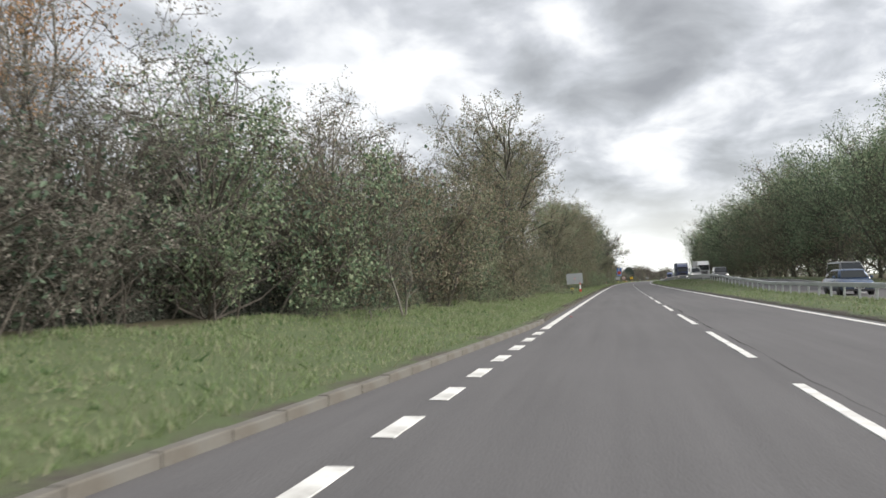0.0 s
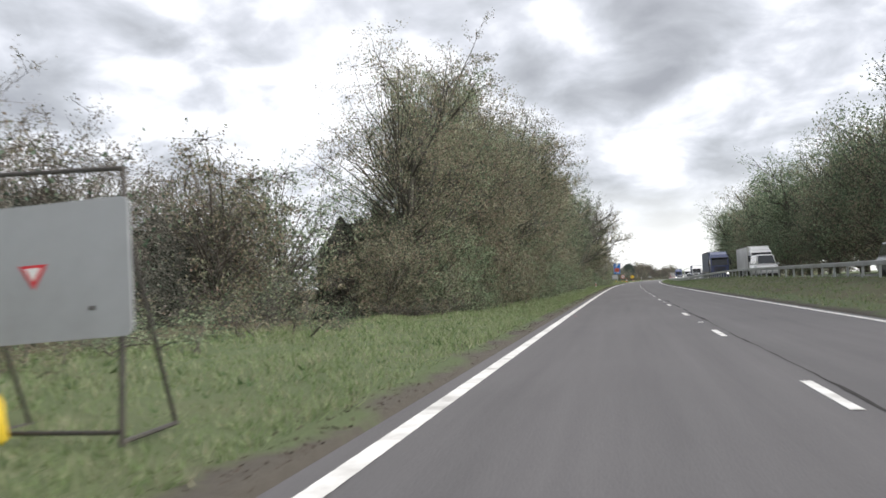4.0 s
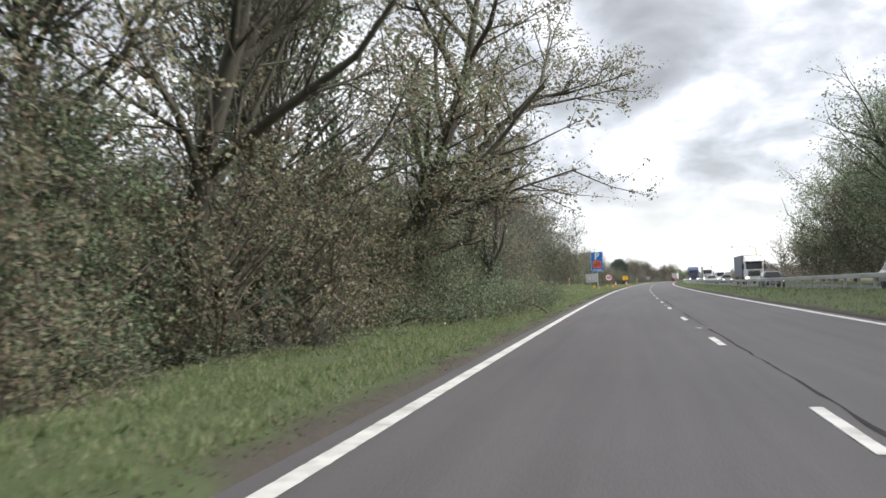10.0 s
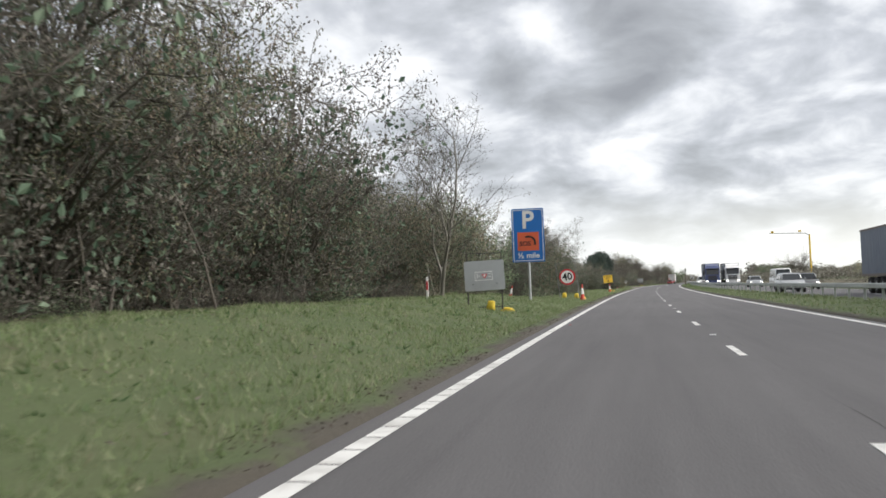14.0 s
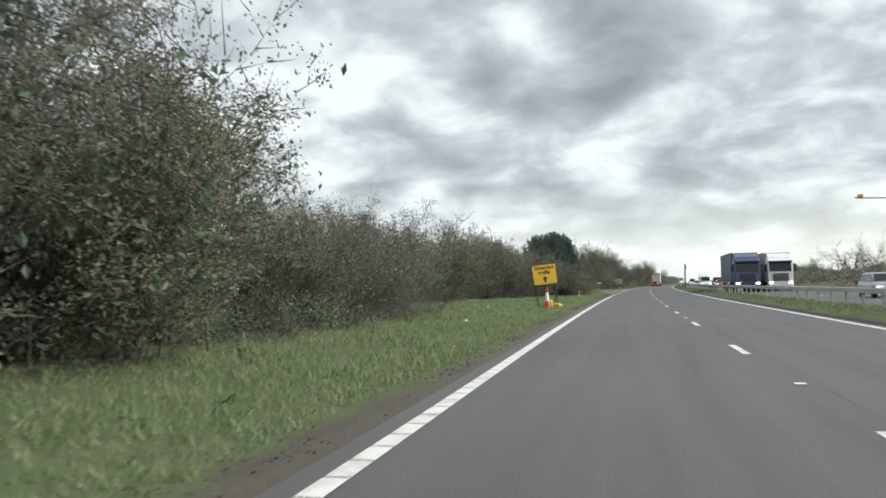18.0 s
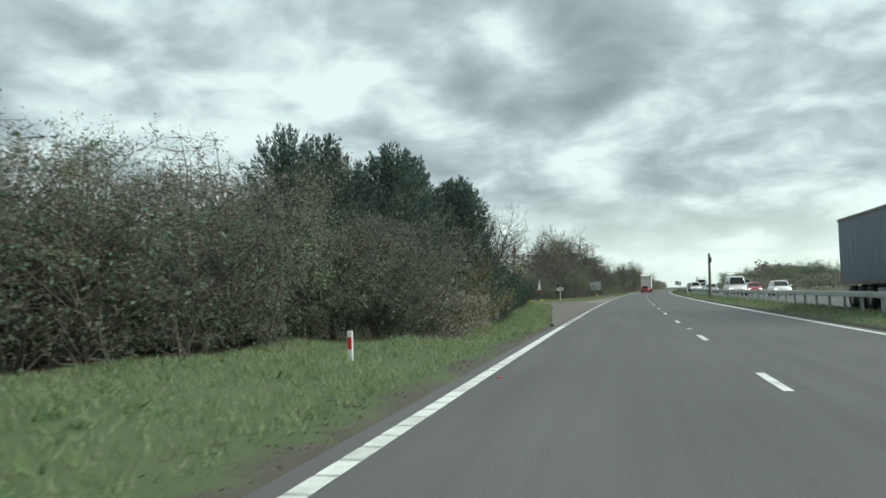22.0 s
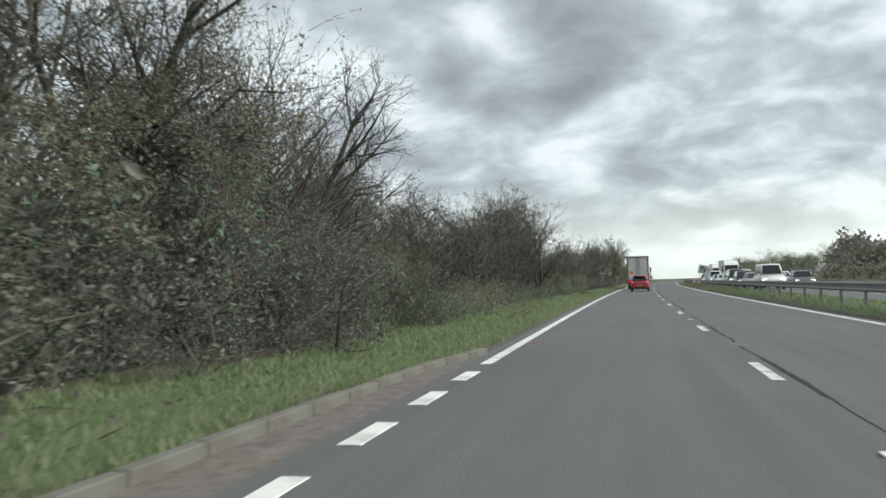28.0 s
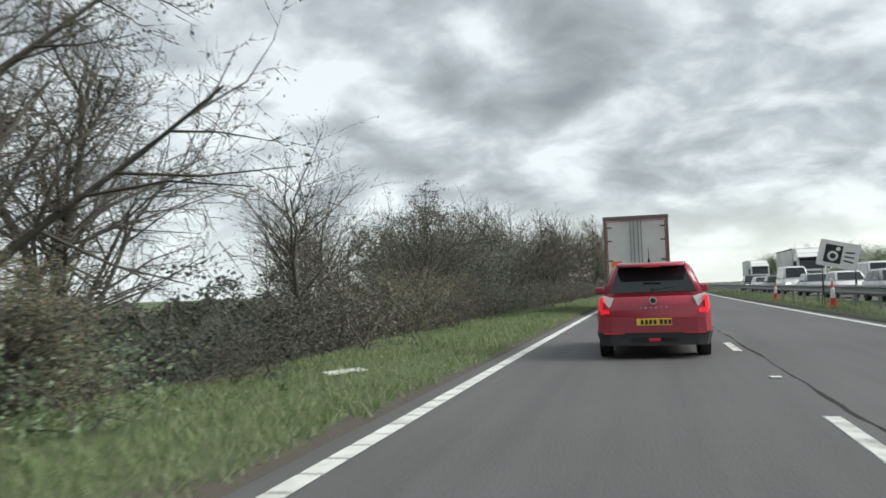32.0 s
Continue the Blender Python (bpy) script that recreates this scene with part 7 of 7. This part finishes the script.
gable_block(-3.6, 3.6, -13.0, 13.2, 3.7, 6.55, "y", 2.4)
gable_block(1.0, 4.8, 6.2, 10.4, 3.3, 5.0, "x")
for x, y, top in ((2.6, -11.0, 7.35), (1.2, -6.0, 7.3)):
    bm = bmesh.new()
    box(bm, x - 0.42, x + 0.42, y - 0.5, y + 0.5, 3.8, top - 0.4, 0.02)
    box(bm, x - 0.48, x + 0.48, y - 0.56, y + 0.56, top - 0.55, top - 0.4)
    c = part("chimney", bm, MAT["brick"], house)
    for d in (-0.3, 0.0, 0.3):
        bm = bmesh.new()
        rod(bm, (x + d, y, top - 0.4), (x + d, y, top), 0.11, 0.08, 10)
        part("chimney_pot", bm, MAT["roof_tile"], c)
    bm = bmesh.new()
    rod(bm, (x - 0.38, y, top - 0.5), (x - 0.38, y, top + 1.0), 0.018, 0.018, 6)
    rod(bm, (x - 0.7, y, top + 0.95), (x + 0.1, y, top + 0.95), 0.012, 0.012, 5)
    part("aerial", bm, MAT["dull_steel"], c)
for x, y, z in ((4.8, 8.3, 2.0), (3.6, 3.5, 1.9), (3.6, -1.0, 1.9), (3.6, -6.5, 1.9), (3.6, 3.5, 0.0), (3.6, -3.5, 0.0)):
    bm = bmesh.new()
    box(bm, x - 0.03, x + 0.05, y - 0.6, y + 0.6, z, z + 1.15)
    w = part("window", bm, MAT["sign_white"], house, "white framed window")
    for dy in (-0.28, 0.28):
        bm = bmesh.new()
        box(bm, x + 0.04, x + 0.06, y + dy - 0.24, y + dy + 0.24, z + 0.08, z + 1.07)
        part("pane", bm, MAT["glass"], w)
house.matrix_basis = stand(425.0, -16.6, -0.6, 0)

# ---- small things on and beside the road ----
stud_me = None
bm = bmesh.new()
box(bm, -0.065, 0.065, -0.06, 0.06, 0.0, 0.018, 0.006)
stud_me = part("road_stud", bm, MAT["cone_white"], road).data
bpy.data.objects.remove([o for o in road.children if o.name.startswith("road_stud")][0])
for i in range(-2, 36):
    lay("road_stud", stud_me, road, DASH0 + 3.0 + 18 * i, LANE, 0.001)
patch_rng = random.Random(4)
for k9, uu in ((11, 3.9), (13, 3.95), (14, 3.9), (20, 3.95), (22, 3.95), (53, 3.9), (54, 3.8), (57, 3.9), (59, 3.9), (61, 4.0)):
    ss = DASH0 + 3.2 + 9 * k9
    bm = bmesh.new()
    pts = []
    for i in range(11):
        a = i * 2 * math.pi / 11
        r = patch_rng.uniform(0.6, 1.1)
        pts.append((0.24 * r * math.cos(a), 0.5 * r * math.sin(a)))
    loft(bm, [[(x, y, 0.0) for x, y in pts], [(x * 0.9, y * 0.9, 0.006) for x, y in pts]])
    ob = part("broken_patch", bm, MAT["scar"], road, "broken pale patch at a lost road stud")
    ob.matrix_basis = stand(ss, uu, 0.002)

e = thing("fallen_board", "white board lying in the verge grass", "debris")
bm = bmesh.new()
box(bm, -0.34, 0.34, -0.10, 0.10, 0.02, 0.045, 0.008)
part("board", bm, MAT["worn_paint"], e)
e.matrix_basis = stand(561.6, -1.9, None, 60) @ Matrix.Rotation(radians(6), 4, "X")
e = thing("tyre_shred", "black strip of shredded tyre on the grass", "debris")
bm = bmesh.new()
loft(bm, [[(x - 0.1, y, z), (x + 0.1, y, z), (x + 0.09, y, z + 0.03), (x - 0.09, y, z + 0.03)] for x, y, z in ((-0.1, -0.5, 0.03), (0.03, -0.25, 0.12), (0.1, 0.05, 0.10), (0.02, 0.35, 0.17), (-0.1, 0.55, 0.08))])
part("strip", bm, MAT["tyre"], e, "", True)
e.matrix_basis = stand(549.0, -1.6, None, 50)
for i, (ss, uu) in enumerate(((118.5, -3.6), (177.5, -2.6), (209, -1.6), (206, -3.4), (248, -1.5), (342, -3.0), (353, -4.2), (415.5, -2.6), (528, -3.6))):
    e = thing("litter", "crumpled white litter in the grass", "litter", "litter")
    bm = bmesh.new()
    bmesh.ops.create_icosphere(bm, subdivisions=2, radius=0.05)
    for v in bm.verts:
        v.co *= 1 + 0.5 * noise.noise(v.co * 22 + Vector((i, 0, 0)))
        v.co.z = v.co.z * 0.7 + 0.04
    part("paper", bm, MAT["sign_white"], e)
    e.matrix_basis = stand(ss, uu)

# red studs just inside the edge line
bm = bmesh.new()
box(bm, -0.035, 0.035, -0.03, 0.03, 0.0, 0.012, 0.004)
red_stud = part("road_stud", bm, MAT["sign_red"], road).data
for o in [o for o in road.children if o.data == red_stud]:
    bpy.data.objects.remove(o)
for i in range(11):
    ss = 27.0 + 36.0 * i
    lay("edge_stud", red_stud, road, ss, 0.26, 0.002)
for i in range(4):
    lay("edge_stud", red_stud, road, 499.5 + 36.0 * i, 0.26, 0.002)
# old tyres dumped on the verge
for ss, uu, tilt in ((168.6, -3.0, 6), (168.2, -3.9, -9)):
    e = thing("old_tyre", "worn black car tyre lying in the grass", "tyre")
    bm = bmesh.new()
    rings = []
    for i in range(25):
        a = i * 2 * math.pi / 24
        rings.append([((0.235 + dx) * math.cos(a), (0.235 + dx) * math.sin(a), dz) for dx, dz in ((-0.05, 0.02), (0.03, 0.0), (0.085, 0.03), (0.095, 0.10), (0.085, 0.17), (0.03, 0.20), (-0.05, 0.18), (-0.03, 0.10))])
    loft(bm, rings, False)
    part("tread", bm, MAT["tyre"], e, "", True)
    e.matrix_basis = stand(ss, uu) @ Matrix.Rotation(radians(tilt), 4, "X")
# pale dead branch at the foot of the wood
e = thing("dead_branch", "pale dead branch leaning out of the undergrowth", "branch")
bm = bmesh.new()
for p0, p1, r0, r1 in (((0, 0, 0), (0.10, 0.25, 0.42), 0.035, 0.028), ((0.10, 0.25, 0.42), (0.05, 0.8, 0.62), 0.028, 0.015), ((0.10, 0.25, 0.42), (0.5, 0.45, 0.75), 0.02, 0.008), ((0.0, 0.0, 0.05), (0.75, 0.55, 0.35), 0.025, 0.01)):
    rod(bm, p0, p1, r0, r1, 7)
part("limbs", bm, MAT["pale_bark"], e)
e.matrix_basis = stand(148.8, -3.8)

# worn hatching where the lay-by narrows
for (s0, u0), (s1, u1) in (((449.7, -1.92), (459.5, -0.28)), ((450.0, -1.86), (451.3, -0.2)), ((452.6, -1.40), (453.9, -0.2)), ((455.2, -0.95), (456.4, -0.2))):
    long = math.hypot(s1 - s0, u1 - u0)
    child("hatch_line", dash_mesh(long, 0.10, MAT["worn_paint"], 31), road).matrix_basis = stand((s0 + s1) / 2, (u0 + u1) / 2, 0.003, math.degrees(math.atan2(u0 - u1, s1 - s0)))
